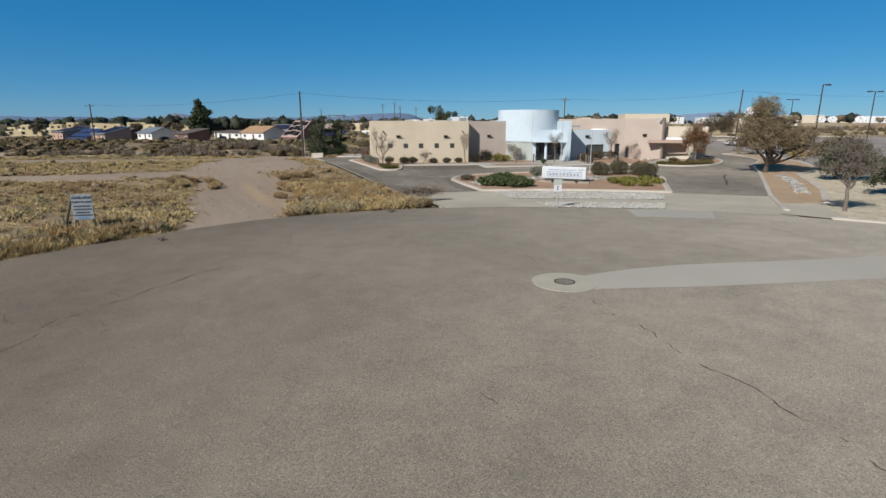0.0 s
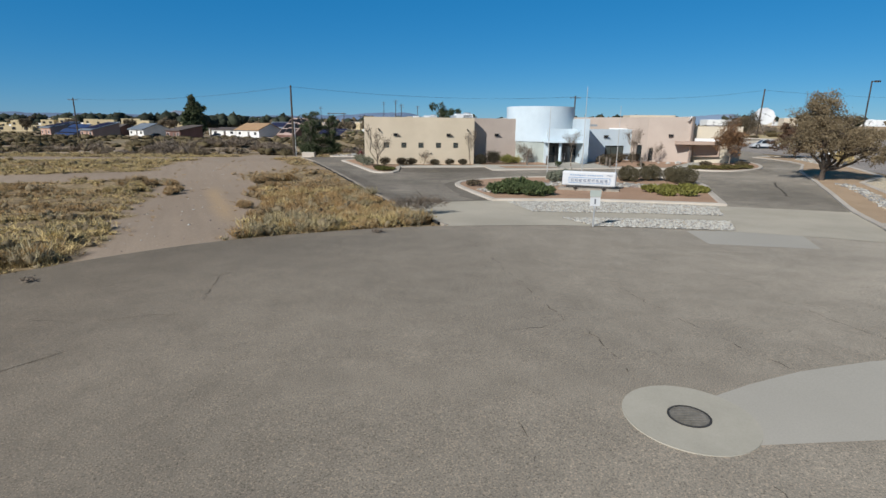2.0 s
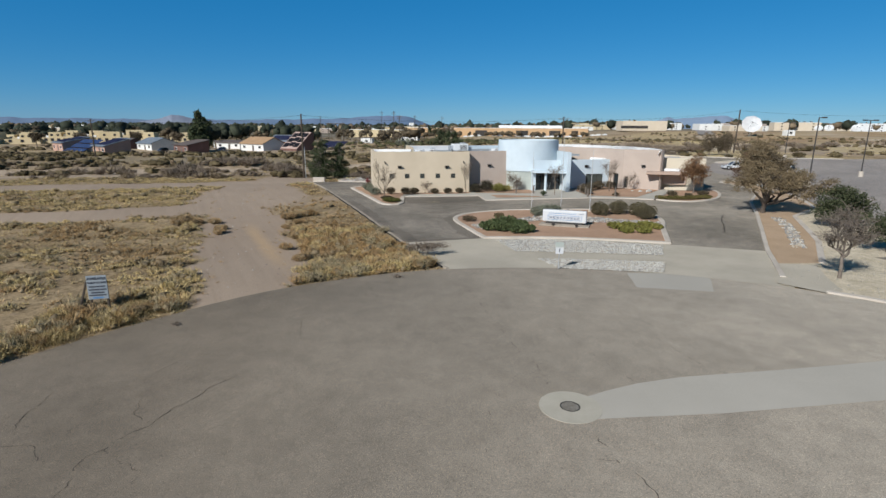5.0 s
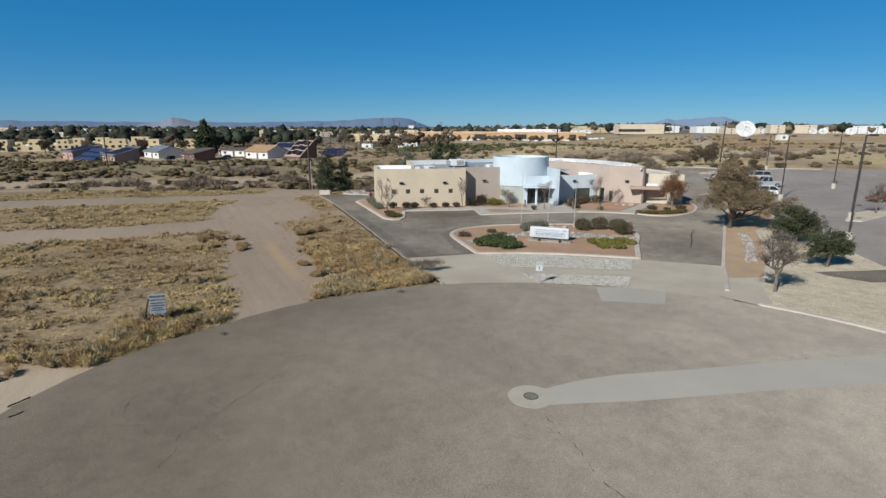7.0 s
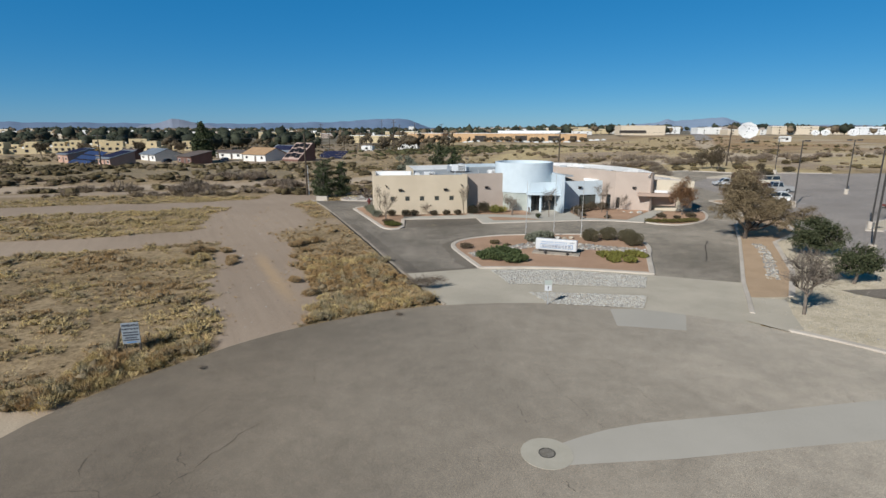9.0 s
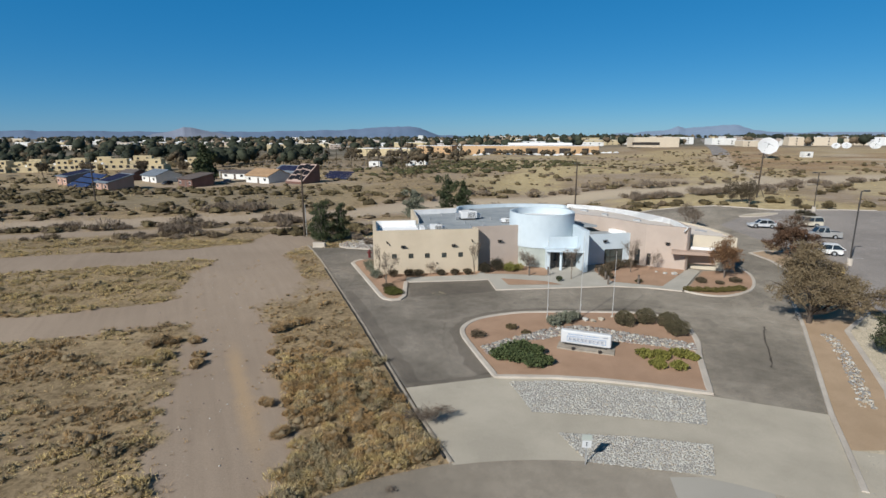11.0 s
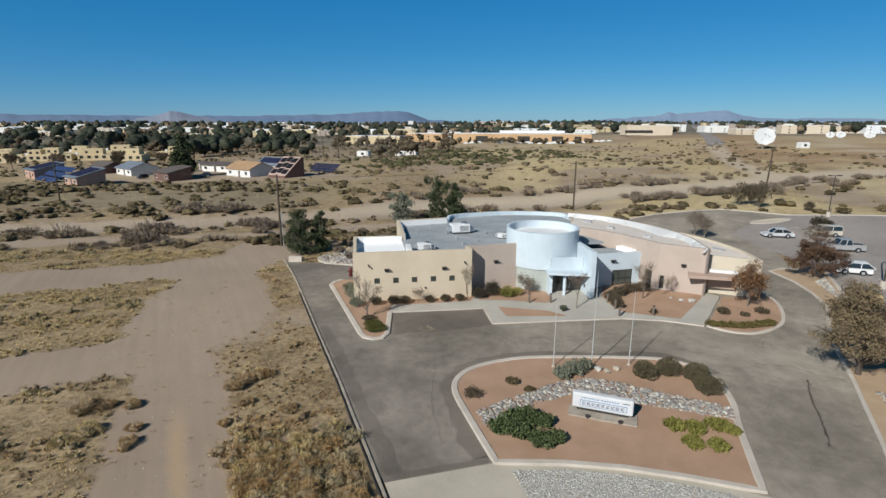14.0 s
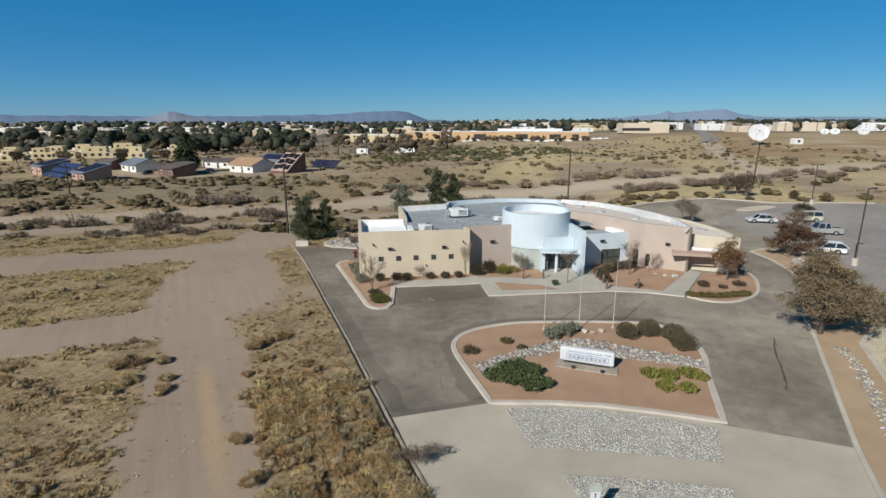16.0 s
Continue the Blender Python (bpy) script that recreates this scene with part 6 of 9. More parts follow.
# stray weeds creeping onto the track
wt_ = rs.rand(260)
wx = np.interp(wt_, np.linspace(0, 1, len(TRACK)), [p[0] for p in TRACK]) + np.where(rs.rand(260) < 0.5, -1, 1) * (2.0 + np.abs(rs.normal(size=260)) * 1.3)
wy = np.interp(wt_, np.linspace(0, 1, len(TRACK)), [p[1] for p in TRACK]) + rs.normal(size=260) * 2.0
keep = open_land(wx, wy) & (wy < 62)
tufts("dry_weeds", wx[keep], wy[keep], 0.05 + 0.13 * rs.rand(keep.sum()) ** 2, 22, 0.008, 1.6, LITTER, "sparse brown weeds creeping onto the track", rs, 1.1)
# bushes crowding the street edge and the end of the strip
ma = np.radians(rs.uniform(101, 172, 260))
mr = street_r(np.degrees(ma)) + 0.6 + np.abs(rs.normal(size=260)) * 1.6
sy_ = rs.uniform(16.5, 31, 150)
sx_ = west_x(sy_) - 0.5 - 7.5 * rs.rand(150)
mx, my = np.concatenate([CUL[0] + mr * np.cos(ma), sx_]), np.concatenate([CUL[1] + mr * np.sin(ma), sy_])
keep = open_land(mx, my) & (line_far(TRACK, mx, my) > 3.0) & (my > 1.5) & (np.hypot(mx - CUL[0], my - CUL[1]) > street_r(np.degrees(np.arctan2(my - CUL[1], mx - CUL[0])) % 360) + 0.5)
mx, my = mx[keep], my[keep]
mrad = 0.28 + 0.42 * rs.rand(len(mx)) ** 1.5
mk = rs.rand(len(mx)) + 0.5 * (value_noise(mx, my, 3.0, 58) - 0.5)
mk = mk + np.where((mx > -11) & (mk < 0.82), 0.22, 0.0)
for lo, hi, mat, label in ((-9, 0.4, SEDGE, "soft hay-coloured grass mound at the street edge"), (0.4, 0.62, RUSTWEED, "golden rust weed mound at the street edge"), (0.62, 0.82, LITTER, "brown weed mound at the street edge"), (0.82, 9, GREYWEED, "grey-olive weed mound at the street edge")):
    sel = (mk >= lo) & (mk < hi)
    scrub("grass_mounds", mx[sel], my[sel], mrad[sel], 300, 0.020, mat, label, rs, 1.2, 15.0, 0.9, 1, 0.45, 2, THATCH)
x, y = rs.uniform(-170, 120, 30000), rs.uniform(78, 260, 30000)
keep = open_land(x, y) & (rs.rand(30000) < straw_at(x, y) * 0.8 * smooth((value_noise(x, y, 5.0, 45) - 0.25) / 0.4))
tufts("dry_grass", x[keep], y[keep], 0.14 + 0.2 * rs.rand(keep.sum()), 4, 0.045, 2.2, SEDGE, "distant dry grass across the desert flat", rs, 1.0)


shrub("dead_weed", -5.9, 14.9, "small grey dead weed at the street edge", 0.35, 0.2, 260, 0.03, TWIGGY, 611, 0.06)
for places, mat, label in ((((-17.8, 36.5, 0.85), (-17.0, 36.9, 0.7), (-26.2, 33.4, 0.95), (-25.3, 33.5, 0.6), (-23.7, 33.6, 0.6), (-21.5, 29.4, 0.6), (-22.0, 31.0, 0.5), (-14.4, 23.6, 0.5), (-16.0, 34.0, 0.5), (-12.4, 19.8, 0.6), (-13.0, 33.2, 0.5), (-16.6, 31.6, 0.4)), LITTER, "large brown tumbleweed bush in the field"),
                           (((-16.3, 37.7, 0.7), (-15.7, 38.0, 0.6), (-9.8, 24.7, 0.9), (-10.5, 26.9, 0.75), (-8.3, 21.6, 0.8), (-9.2, 18.8, 0.7), (-7.2, 19.4, 0.6), (-12.0, 28.6, 0.55), (-11.2, 22.3, 0.6), (-7.6, 24.4, 0.8), (-8.9, 22.9, 0.7), (-6.2, 21.2, 0.65), (-12.6, 25.4, 0.6), (-9.4, 29.0, 0.6)), RUSTWEED, "rust-brown dry bush beside the drive"),
                           (((-24.6, 30.6, 0.8), (-25.6, 29.6, 0.6), (-6.6, 17.4, 0.6), (-8.4, 16.4, 0.7), (-5.6, 18.9, 0.5), (-10.2, 15.6, 0.6)), SEDGE, "tall straw-coloured grass clump in the field")):
    px_, py_, pr_ = (np.array(c) for c in zip(*places))
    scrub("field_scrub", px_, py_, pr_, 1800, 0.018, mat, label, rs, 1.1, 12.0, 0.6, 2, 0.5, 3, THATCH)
x, y = rs.uniform(-190, 200, 17000), 84 + 330 * rs.rand(17000) ** 1.5
keep = open_land(x, y) & (line_far(WASH, x, y) > np.where(x < -20, 6, 9)) & (rs.rand(17000) < np.where(x > 15, np.where((x > 55) & (y < 155), 0.08, 0.27), 0.56)) & (rs.rand(17000) < 0.16 + 0.84 * smooth((value_noise(x, y, 13.0, 51) - 0.45 + 0.05 * ((x < 0) & (y < 190))) / 0.2)) & (line_far(WASH_NEAR, x, y) > 3) & (np.hypot((x + 90) / 2.4, y - 192) > 19)
x, y = x[keep], y[keep]
r = 0.55 + 1.9 * rs.rand(len(x)) ** 1.7
pick = rs.rand(len(x)) < 0.6
for sel, lv, sb, lb in ((y < 150, 70, 2, 1), (y >= 150, 18, 1, 0)):
    scrub("desert_scrub", x[pick & sel], y[pick & sel], r[pick & sel] * 0.85, lv, 0.13, SCRUB, "dark creosote scrub dotted over the desert", rs, 0.8, sub=sb, body=0.66, lobes=lb)
    scrub("desert_scrub", x[~pick & sel], y[~pick & sel], r[~pick & sel] * 0.8, lv, 0.12, DRYSCRUB, "brown scrub dotted over the desert", rs, 0.7, sub=sb, body=0.66, lobes=lb)
x, y = rs.uniform(-48, 75, 900), rs.uniform(222, 352, 900)
keep = (rs.rand(900) < smooth((value_noise(x, y, 18.0, 53) - 0.26) / 0.2) * (0.25 + 0.75 * smooth((40 - x) / 30))) & (np.hypot((x + 40) / 1.3, y - 300) > 34)
scrub("creosote_belt", x[keep], y[keep], 1.0 + 1.5 * rs.rand(keep.sum()) ** 1.4, 20, 0.15, CREOSOTE, "belt of dark creosote bushes before the orange building", rs, 0.8, sub=1, body=0.75, lobes=1)
x, y = rs.uniform(-150, -30, 420), 140 + 30 * rs.rand(420) + 0.0
y = y + 0.12 * (x + 90)
keep = rs.rand(420) < 0.7 * smooth((value_noise(x, y, 9.0, 54) - 0.42) / 0.25)
scrub("creosote_belt", x[keep], y[keep], 0.7 + 1.5 * rs.rand(keep.sum()) ** 1.8, 80, 0.11, SCRUB, "dark bushes crowding the slope before the houses", rs, 0.75, sub=2, body=0.66, lobes=1)
t = rs.rand(420)
bx = np.interp(t, np.linspace(0, 1, len(WASH)), [p[0] for p in WASH]) + rs.normal(size=420) * 6
by = np.interp(t, np.linspace(0, 1, len(WASH)), [p[1] for p in WASH]) + np.where(rs.rand(420) < 0.55, -11, 11) + rs.normal(size=420) * 2.6
keep = open_land(bx, by) & (value_noise(bx, by, 14.0, 52) > 0.36) & (line_far(WASH, bx, by) > 8.5) & ((bx < 10) | (rs.rand(420) < 0.45))
scrub("wash_scrub", bx[keep], by[keep], 0.9 + 1.9 * rs.rand(keep.sum()) ** 1.5, 300, 0.055, TWIGGY, "grey leafless bushes along the dry wash", rs, 1.0, 9.0, 0.8, 1, 0.4, 2, THATCH)

t = rs.rand(260)
bx = np.interp(t, np.linspace(0, 1, len(WASH_NEAR)), [p[0] for p in WASH_NEAR]) + rs.normal(size=260) * 4
by = np.interp(t, np.linspace(0, 1, len(WASH_NEAR)), [p[1] for p in WASH_NEAR]) + np.where(rs.rand(260) < 0.5, -5.0, 7.0) + rs.normal(size=260) * 3.2
keep = open_land(bx, by) & (value_noise(bx, by, 9.0, 55) > 0.46) & (line_far(WASH_NEAR, bx, by) > 3.4) & (line_far(CROSS, bx, by) > 5.5) & (bx < -32)
for k, (mat, label) in enumerate(((TWIGGY, "grey leafless bushes along the near wash"), (DRYSCRUB, "brown low scrub along the near wash"))):
    sel = keep & ((np.arange(260) % 2) == k)
    scrub("wash_scrub", bx[sel], by[sel], 0.6 + 1.1 * rs.rand(sel.sum()) ** 1.6, 220, 0.05, mat, label, rs, 0.85, 8.0, 0.7, 1, 0.45, 2, THATCH)

# thickets on the far bank of the wash
t = np.array([(96, 141, 3.2), (102.5, 141, 2.6), (92, 139, 2.2), (88, 135, 2.0), (44, 111.8, 2.2), (47, 112.4, 2.4), (49.6, 112.6, 1.8), (40.5, 112, 1.6), (58, 117, 2.0), (61, 117.8, 2.4), (64, 119, 2.2), (81, 129.6, 2.0), (74, 126, 1.6), (118, 147, 2.4), (-35.5, 99.3, 2.6), (-38.6, 100.2, 2.2), (-33.2, 98.8, 1.6), (-50.7, 86.4, 2.2), (-53.4, 87.6, 1.8), (-48.2, 87.0, 1.4), (-76.0, 95.4, 2.0), (-79.5, 95.0, 1.5), (-55.0, 101.5, 1.6)])
scrub("wash_thicket", t[:, 0], t[:, 1], t[:, 2], 900, 0.05, TWIGGY, "grey leafless thickets along the dry wash", rs, 0.85, 9.0, 0.8, 1, 0.4, 2, THATCH)

# straw litter on the sandy verge
x, y = rs.uniform(15, 36, 5200), rs.uniform(4, 36, 5200)
keep = inside(GRAVEL_EAST, x, y) & (value_noise(x, y, 2.4, 57) > 0.42) & ~inside([(15.0, 13.0), (17.4, 18.3), (20.2, 17.6), (16.9, 11.4)], x, y) & ~inside([(25.0, 19.8), (34, 20.4), (33.5, 16.5), (27.0, 16.0)], x, y)
tufts("dry_grass", x[keep], y[keep], 0.06 + 0.1 * rs.rand(keep.sum()), 10, 0.012, 2.2, SEDGE, "short dry grass littering the sandy verge", rs, 1.3)

# ---- stones, kerbside and street details ----
def stone_shapes(n, seed):
    """A few broken-stone shapes to share."""
    out = []
    for i in range(n):
        bm = bmesh.new()
        bmesh.ops.create_icosphere(bm, subdivisions=1, radius=1.0)
        rs = np.random.RandomState(seed + i)
        for v in bm.verts:
            v.co *= 0.75 + 0.5 * rs.rand()
            v.co.z *= 0.6
        out.append(bm_mesh("stone", bm))
    return out


def stone_field(name, poly, count, lo, hi, lift, mats, label, seed, parent_kind="stuff"):
    """Loose stones over an outline: one mesh for each tone."""
    rs = np.random.RandomState(seed)
    xs, ys = [p[0] for p in poly], [p[1] for p in poly]
    x, y = rs.uniform(min(xs), max(xs), count * 3), rs.uniform(min(ys), max(ys), count * 3)
    ok = inside(poly, x, y)
    x, y = x[ok][:count], y[ok][:count]
    bm = bmesh.new()
    bmesh.ops.create_icosphere(bm, subdivisions=1, radius=1.0)
    bm.verts.ensure_lookup_table()
    sv = np.array([v.co[:] for v in bm.verts])
    sf = np.array([[v.index for v in f.verts] for f in bm.faces])
    bm.free()
    tone = rs.randint(0, len(mats), len(x))
    for k, m in enumerate(mats):
        xx, yy = x[tone == k], y[tone == k]
        n = len(xx)
        if not n:
            continue
        jit = 0.7 + 0.6 * rs.rand(n, len(sv), 1)
        size = (lo + (hi - lo) * rs.rand(n) ** 2)[:, None, None] * np.array([1, 1, 0.65]) * (0.75 + 0.5 * rs.rand(n, 1, 3))
        a = rs.rand(n) * 6.283
        v = sv[None] * jit * size
        c, s = np.cos(a)[:, None], np.sin(a)[:, None]
        v = np.stack([v[:, :, 0] * c - v[:, :, 1] * s, v[:, :, 0] * s + v[:, :, 1] * c, v[:, :, 2]], -1)
        v += np.stack([xx, yy, ground_z(xx, yy) + lift], 1)[:, None]
        f = sf[None] + (np.arange(n) * len(sv))[:, None, None]
        solo(name, fast_mesh(name, v.reshape(-1, 3), f.reshape(-1, 3)), m, label, "stones", "stuff")


ST1 = surface("pale_stone", (0.40, 0.385, 0.35), (0.52, 0.505, 0.46), 3, 30, 0.9, 0.2, 0.01)
ST2 = surface("grey_stone", (0.20, 0.188, 0.175), (0.30, 0.285, 0.265), 3, 30, 0.9, 0.2, 0.01)
ST3 = surface("buff_stone", (0.36, 0.315, 0.25), (0.44, 0.385, 0.31), 3, 30, 0.9, 0.2, 0.01)
ST4 = surface("dark_red_stone", (0.20, 0.155, 0.135), (0.28, 0.22, 0.19), 3, 30, 0.9, 0.2, 0.01)
stone_field("broken_stone", G1, 6500, 0.024, 0.068, 0.09, (ST1, ST1, ST3, ST1, ST2), "pale broken stones filling a bed in the apron", 301)
stone_field("broken_stone", G2, 4600, 0.024, 0.068, 0.09, (ST1, ST1, ST3, ST1, ST2), "pale broken stones filling a bed in the apron", 302)
BAND = [(-0.4, 32.6), (1.6, 33.9), (4.3, 35.3), (6.3, 36.4), (8.5, 36.7), (10.3, 35.9), (13.0, 34.3), (16.5, 32.3), (15.9, 31.0), (12.8, 32.2), (10.2, 33.3), (8.0, 34.6), (6.2, 34.5), (4.0, 33.6), (1.3, 31.5), (0.1, 30.9)]
stone_field("river_rock", BAND, 2300, 0.06, 0.19, 0.15, (ST2, ST4, ST2, ST3, ST2, ST1), "grey and brown river rocks crossing the island bed", 303)
STRIP = [(21.9, 22.6), (22.7, 22.2), (24.6, 25.6), (26.2, 28.6), (27.8, 32.0), (28.3, 33.6), (27.5, 33.9), (26.8, 32.0), (25.4, 29.0), (23.8, 26.0)]
stone_field("river_rock", STRIP, 900, 0.05, 0.14, 0.13, (ST2, ST1, ST2, ST3), "pale rocks laid down the middle of the gravel strip", 304)
stone_field("river_rock", [(38.3, 50.2), (39.9, 53.5), (42.6, 59.3), (40.6, 58.0)], 420, 0.08, 0.22, 0.12, (ST1, ST2, ST3), "pale rocks in the gravel strip by the car park", 305)
stone_field("river_rock", inset(BACKBED, 0.3), 900, 0.1, 0.28, 0.16, (ST1, ST2, ST4), "grey rocks covering the rear bed", 306)
stone_field("loose_gravel", [(-15.6, 10.0), (-11.0, 10.0), (-14.4, 24.0), (-17.6, 33.0), (-22.5, 44.0), (-22.0, 62.0), (-34.0, 62.0), (-34.0, 44.0), (-23.0, 34.0), (-18.6, 20.0)], 420, 0.02, 0.07, 0.0, (ST1, ST3, ST4), "stray stones on the sandy track", 308)
stone_field("loose_gravel", GRAVEL_EAST, 1500, 0.02, 0.06, 0.1, (ST3, ST2), "loose stones over the sandy verge", 307)

for i, (x, y, r, m) in enumerate(((9.4, 38.0, 0.32, ST1), (9.95, 37.6, 0.3, ST3), (10.8, 38.0, 0.28, ST3), (22.6, 52.6, 0.3, ST1), (23.6, 52.2, 0.42, ST1), (21.9, 53.4, 0.2, ST1))):
    ob = solo("boulder", stone_shapes(1, 400 + i)[0], m, "single rounded boulder lying on orange gravel", "boulder")
    ob.matrix_basis = pose(x, y, gz(x, y) + 0.13 + r * 0.3, 0, 0, i * 40) @ Matrix.Diagonal((r, r, r, 1))

# manhole with its concrete collar
IRON = surface("worn_cast_iron", (0.17, 0.155, 0.13), (0.24, 0.22, 0.19), 8, 60, 0.7, 0.4, 0.004, 0.2)
COLLAR = surface("buff_concrete_collar", (0.395, 0.362, 0.295), (0.445, 0.408, 0.335), 1.5, 40, 0.9, 0.2, 0.003, speck=0.05)
mh = thing("manhole", 0, 0, gz(0, 0) + 0.052, "round iron manhole cover in a pale concrete collar", "manhole")
part("collar", prism(arc(0, 0, 0.88, 0, 360, 48)[:-1], -0.05, 0.012), COLLAR, mh)
part("rim", ring_walls(arc(0, 0, 0.285, 0, 360, 40)[:-1], 0.0, 0.022, 0.03), DARKMETAL, mh)
cover = bmesh.new()
add_prism(cover, arc(0, 0, 0.255, 0, 360, 36)[:-1], 0.0, 0.018)
cov = part("cover", cover, IRON, mh)
for i in range(-5, 6):
    half = math.sqrt(max(0.232 ** 2 - (i * 0.042) ** 2, 0.001))
    part("cover_rib", box(0, i * 0.042, 0.021, half * 1.9, 0.018, 0.008), IRON, cov)

# cracks in the asphalt, and two pole shadows drawn the same way
def crack(line, width, seed, breaks=0.12, thin=0.15):
    """A jagged dark crack."""
    rs = np.random.RandomState(seed)
    pts = resample(line, 0.13)
    verts, faces = [], []
    off = 0.0
    for i, p in enumerate(pts):
        d = (pts[min(i + 1, len(pts) - 1)] - pts[max(i - 1, 0)]).normalized()
        s = Vector((-d.y, d.x))
        off = off * 0.72 + rs.normal() * 0.035
        w = 0.88 * width * (thin + 0.9 * rs.rand()) * (0.25 if i in (0, len(pts) - 1) else 1)
        c = p + s * off
        for q in (c - s * w / 2, c + s * w / 2):
            verts.append((q.x, q.y, gz(q.x, q.y) + 0.0545))
    gap = 0
    for i in range(len(pts) - 1):
        gap = gap - 1 if gap > 0 else (rs.randint(1, 5) if rs.rand() < breaks else 0)
        if gap == 0:
            faces.append((2 * i, 2 * i + 2, 2 * i + 3, 2 * i + 1))
    return verts, faces


# the short lines starting at x 13.3 and 14.7 are drawn pole shadows
CRACKS_AND_SHADOWS = [([(-10.3, 2.6), (-10.9, 1.6), (-11.3, 0.9), (-11.6, 0.6), (-11.8, -0.3), (-12.1, -0.5), (-12.4, -1.3), (-12.7, -1.5), (-12.7, -1.9), (-12.4, -2.7), (-12.5, -3.6)], 0.05), ([(-14.4, -0.9), (-14.2, -0.6), (-13.8, -0.1)], 0.035),
          ([(-16.2, -1.1), (-15.2, -1.0), (-14.4, -0.9), (-13.8, -1.6), (-13.4, -1.7)], 0.035), ([(-15.9, 1.8), (-15.9, 1.1), (-15.8, 0.4), (-15.6, -0.2)], 0.04), ([(-13.8, 2.6), (-13.4, 3.2), (-12.9, 4.2), (-12.6, 4.6), (-11.6, 4.4), (-10.7, 4.4), (-9.0, 4.4)], 0.035),
          ([(-12.9, 1.5), (-12.6, 0.6), (-12.0, 0.0)], 0.03), ([(-12.5, -1.3), (-11.6, -1.8), (-10.8, -2.4), (-10.9, -2.8)], 0.03), ([(-8.9, 5.3), (-9.6, 7.8)], 0.03), ([(-9.7, 7.5), (-8.3, 8.9)], 0.025), ([(-7.1, 13.0), (-6.6, 10.2)], 0.03),
          ([(-2.5, 14.7), (-1.3, 7.3), (-1.0, 5.1), (-0.5, 2.9), (-0.3, 1.1)], 0.045), ([(1.2, 6.4), (1.5, 4.6), (1.9, 3.1), (2.4, 1.5)], 0.04), ([(-2.1, 3.2), (-1.0, 3.5)], 0.025),
          ([(0.3, -1.4), (0.6, -2.4), (0.9, -3.3), (1.1, -4.8), (1.5, -5.6), (1.7, -6.1), (1.9, -6.9), (2.4, -10.5)], 0.06), ([(-2.9, -5.9), (-2.6, -6.4), (-2.4, -6.8)], 0.04), ([(-2.7, -2.0), (-2.4, -2.7)], 0.035), ([(-2.4, -0.1), (-2.3, -1.0)], 0.03),
          ([(0.0, -2.4), (0.6, -2.4)], 0.03), ([(7.3, -2.6), (8.0, -2.2), (8.4, -2.2)], 0.03), ([(4.6, 5.4), (5.2, 2.4)], 0.03), ([(13.3, 3.8), (12.9, 2.1)], 0.06), ([(14.7, 3.6), (14.4, 1.9)], 0.06), ([(5.5, 8.0), (7.6, 6.5), (9.8, 6.9)], 0.025), ([(3.5, 9.8), (5.0, 7.0), (5.4, 4.0)], 0.025)]
cv, cf = [], []
for i, (line, w) in enumerate(CRACKS_AND_SHADOWS):
    far = line[0][0] < -5 and line[0][1] > -5
    v, f = crack(line, w * (0.85 if far else 0.7), 500 + i, 0.06 if far else 0.13)
    k = len(cv)
    cv += v
    cf += [tuple(j + k for j in q) for q in f]
SEALMAT = surface("black_crack_sealer", (0.06, 0.05, 0.042), (0.10, 0.085, 0.07), 3, 30, 0.9, 0.2, 0.005)
CRACKMAT = surface("crack_shadow_dirt", (0.055, 0.045, 0.036), (0.10, 0.083, 0.066), 3, 30, 0.95, 0.2, 0.005)
solo("street_cracks_and_shadows", mesh_of("street_cracks_and_shadows", cv, cf), CRACKMAT, "jagged dark cracks and two drawn pole shadows on the worn street asphalt", "cracks", "stuff")
cv, cf = [], []
for i, (line, w) in enumerate((([(24.1, 35.9), (22.5, 33.2), (21.6, 31.1), (20.6, 29.3), (19.9, 28.0)], 0.16), ([(16.1, 42.1), (20.5, 39.3), (22.4, 38.3), (24.5, 37.9), (25.3, 36.4), (26.8, 35.6)], 0.05), ([(26.8, 43.5), (27.9, 41.4)], 0.05), ([(-7.3, 45.5), (-2.1, 46.3), (5.6, 44.4), (7.9, 43.5), (14.6, 44.0), (17.4, 42.2)], 0.04), ([(-3.0, 42.0), (-3.4, 34.0), (-2.8, 29.0)], 0.03), ([(24.0, 41.0), (25.5, 43.0)], 0.04), ([(1.4, 47.0), (4.0, 43.0)], 0.03))):
    v, f = crack(line, w, 540 + i, 0.0, 0.4)
    k = len(cv)
    cv += v
    cf += [tuple(j + k for j in q) for q in f]
solo("drive_cracks", mesh_of("drive_cracks", cv, cf), SEALMAT, "black sealed cracks winding over the drive", "cracks", "stuff")
# pipe along the boundary kerb
PIPE = resample([(-3.1, 17.6), (-4.9, 22.3), (-7.4, 29.3), (-10.2, 37.0), (-14.2, 47.4), (-18.0, 57.5)], 0.7)
pv, pf = tube([(x - 0.24, y, gz(x, y) + 0.10 + 0.03 * math.sin(i * 1.3)) for i, (x, y) in enumerate(PIPE)], [0.07] * len(PIPE), 6)
solo("drain_pipe", mesh_of("drain_pipe", pv, pf), RUBBER, "black plastic pipe lying along the boundary kerb", "pipe")

# ---- signs ----
def letters(name, text, size, material, parent, m, bold=0.012):
    cu = bpy.data.curves.new(name, "FONT")
    cu.body, cu.size, cu.align_x, cu.align_y, cu.extrude, cu.offset = text, size, "CENTER", "CENTER", 0.004, bold
    ob = new(name, cu)
    deps = bpy.context.evaluated_depsgraph_get()
    me = bpy.data.meshes.new_from_object(ob.evaluated_get(deps))
    bpy.data.objects.remove(ob)
    me.transform(m)
    return part(name, me, material, parent)


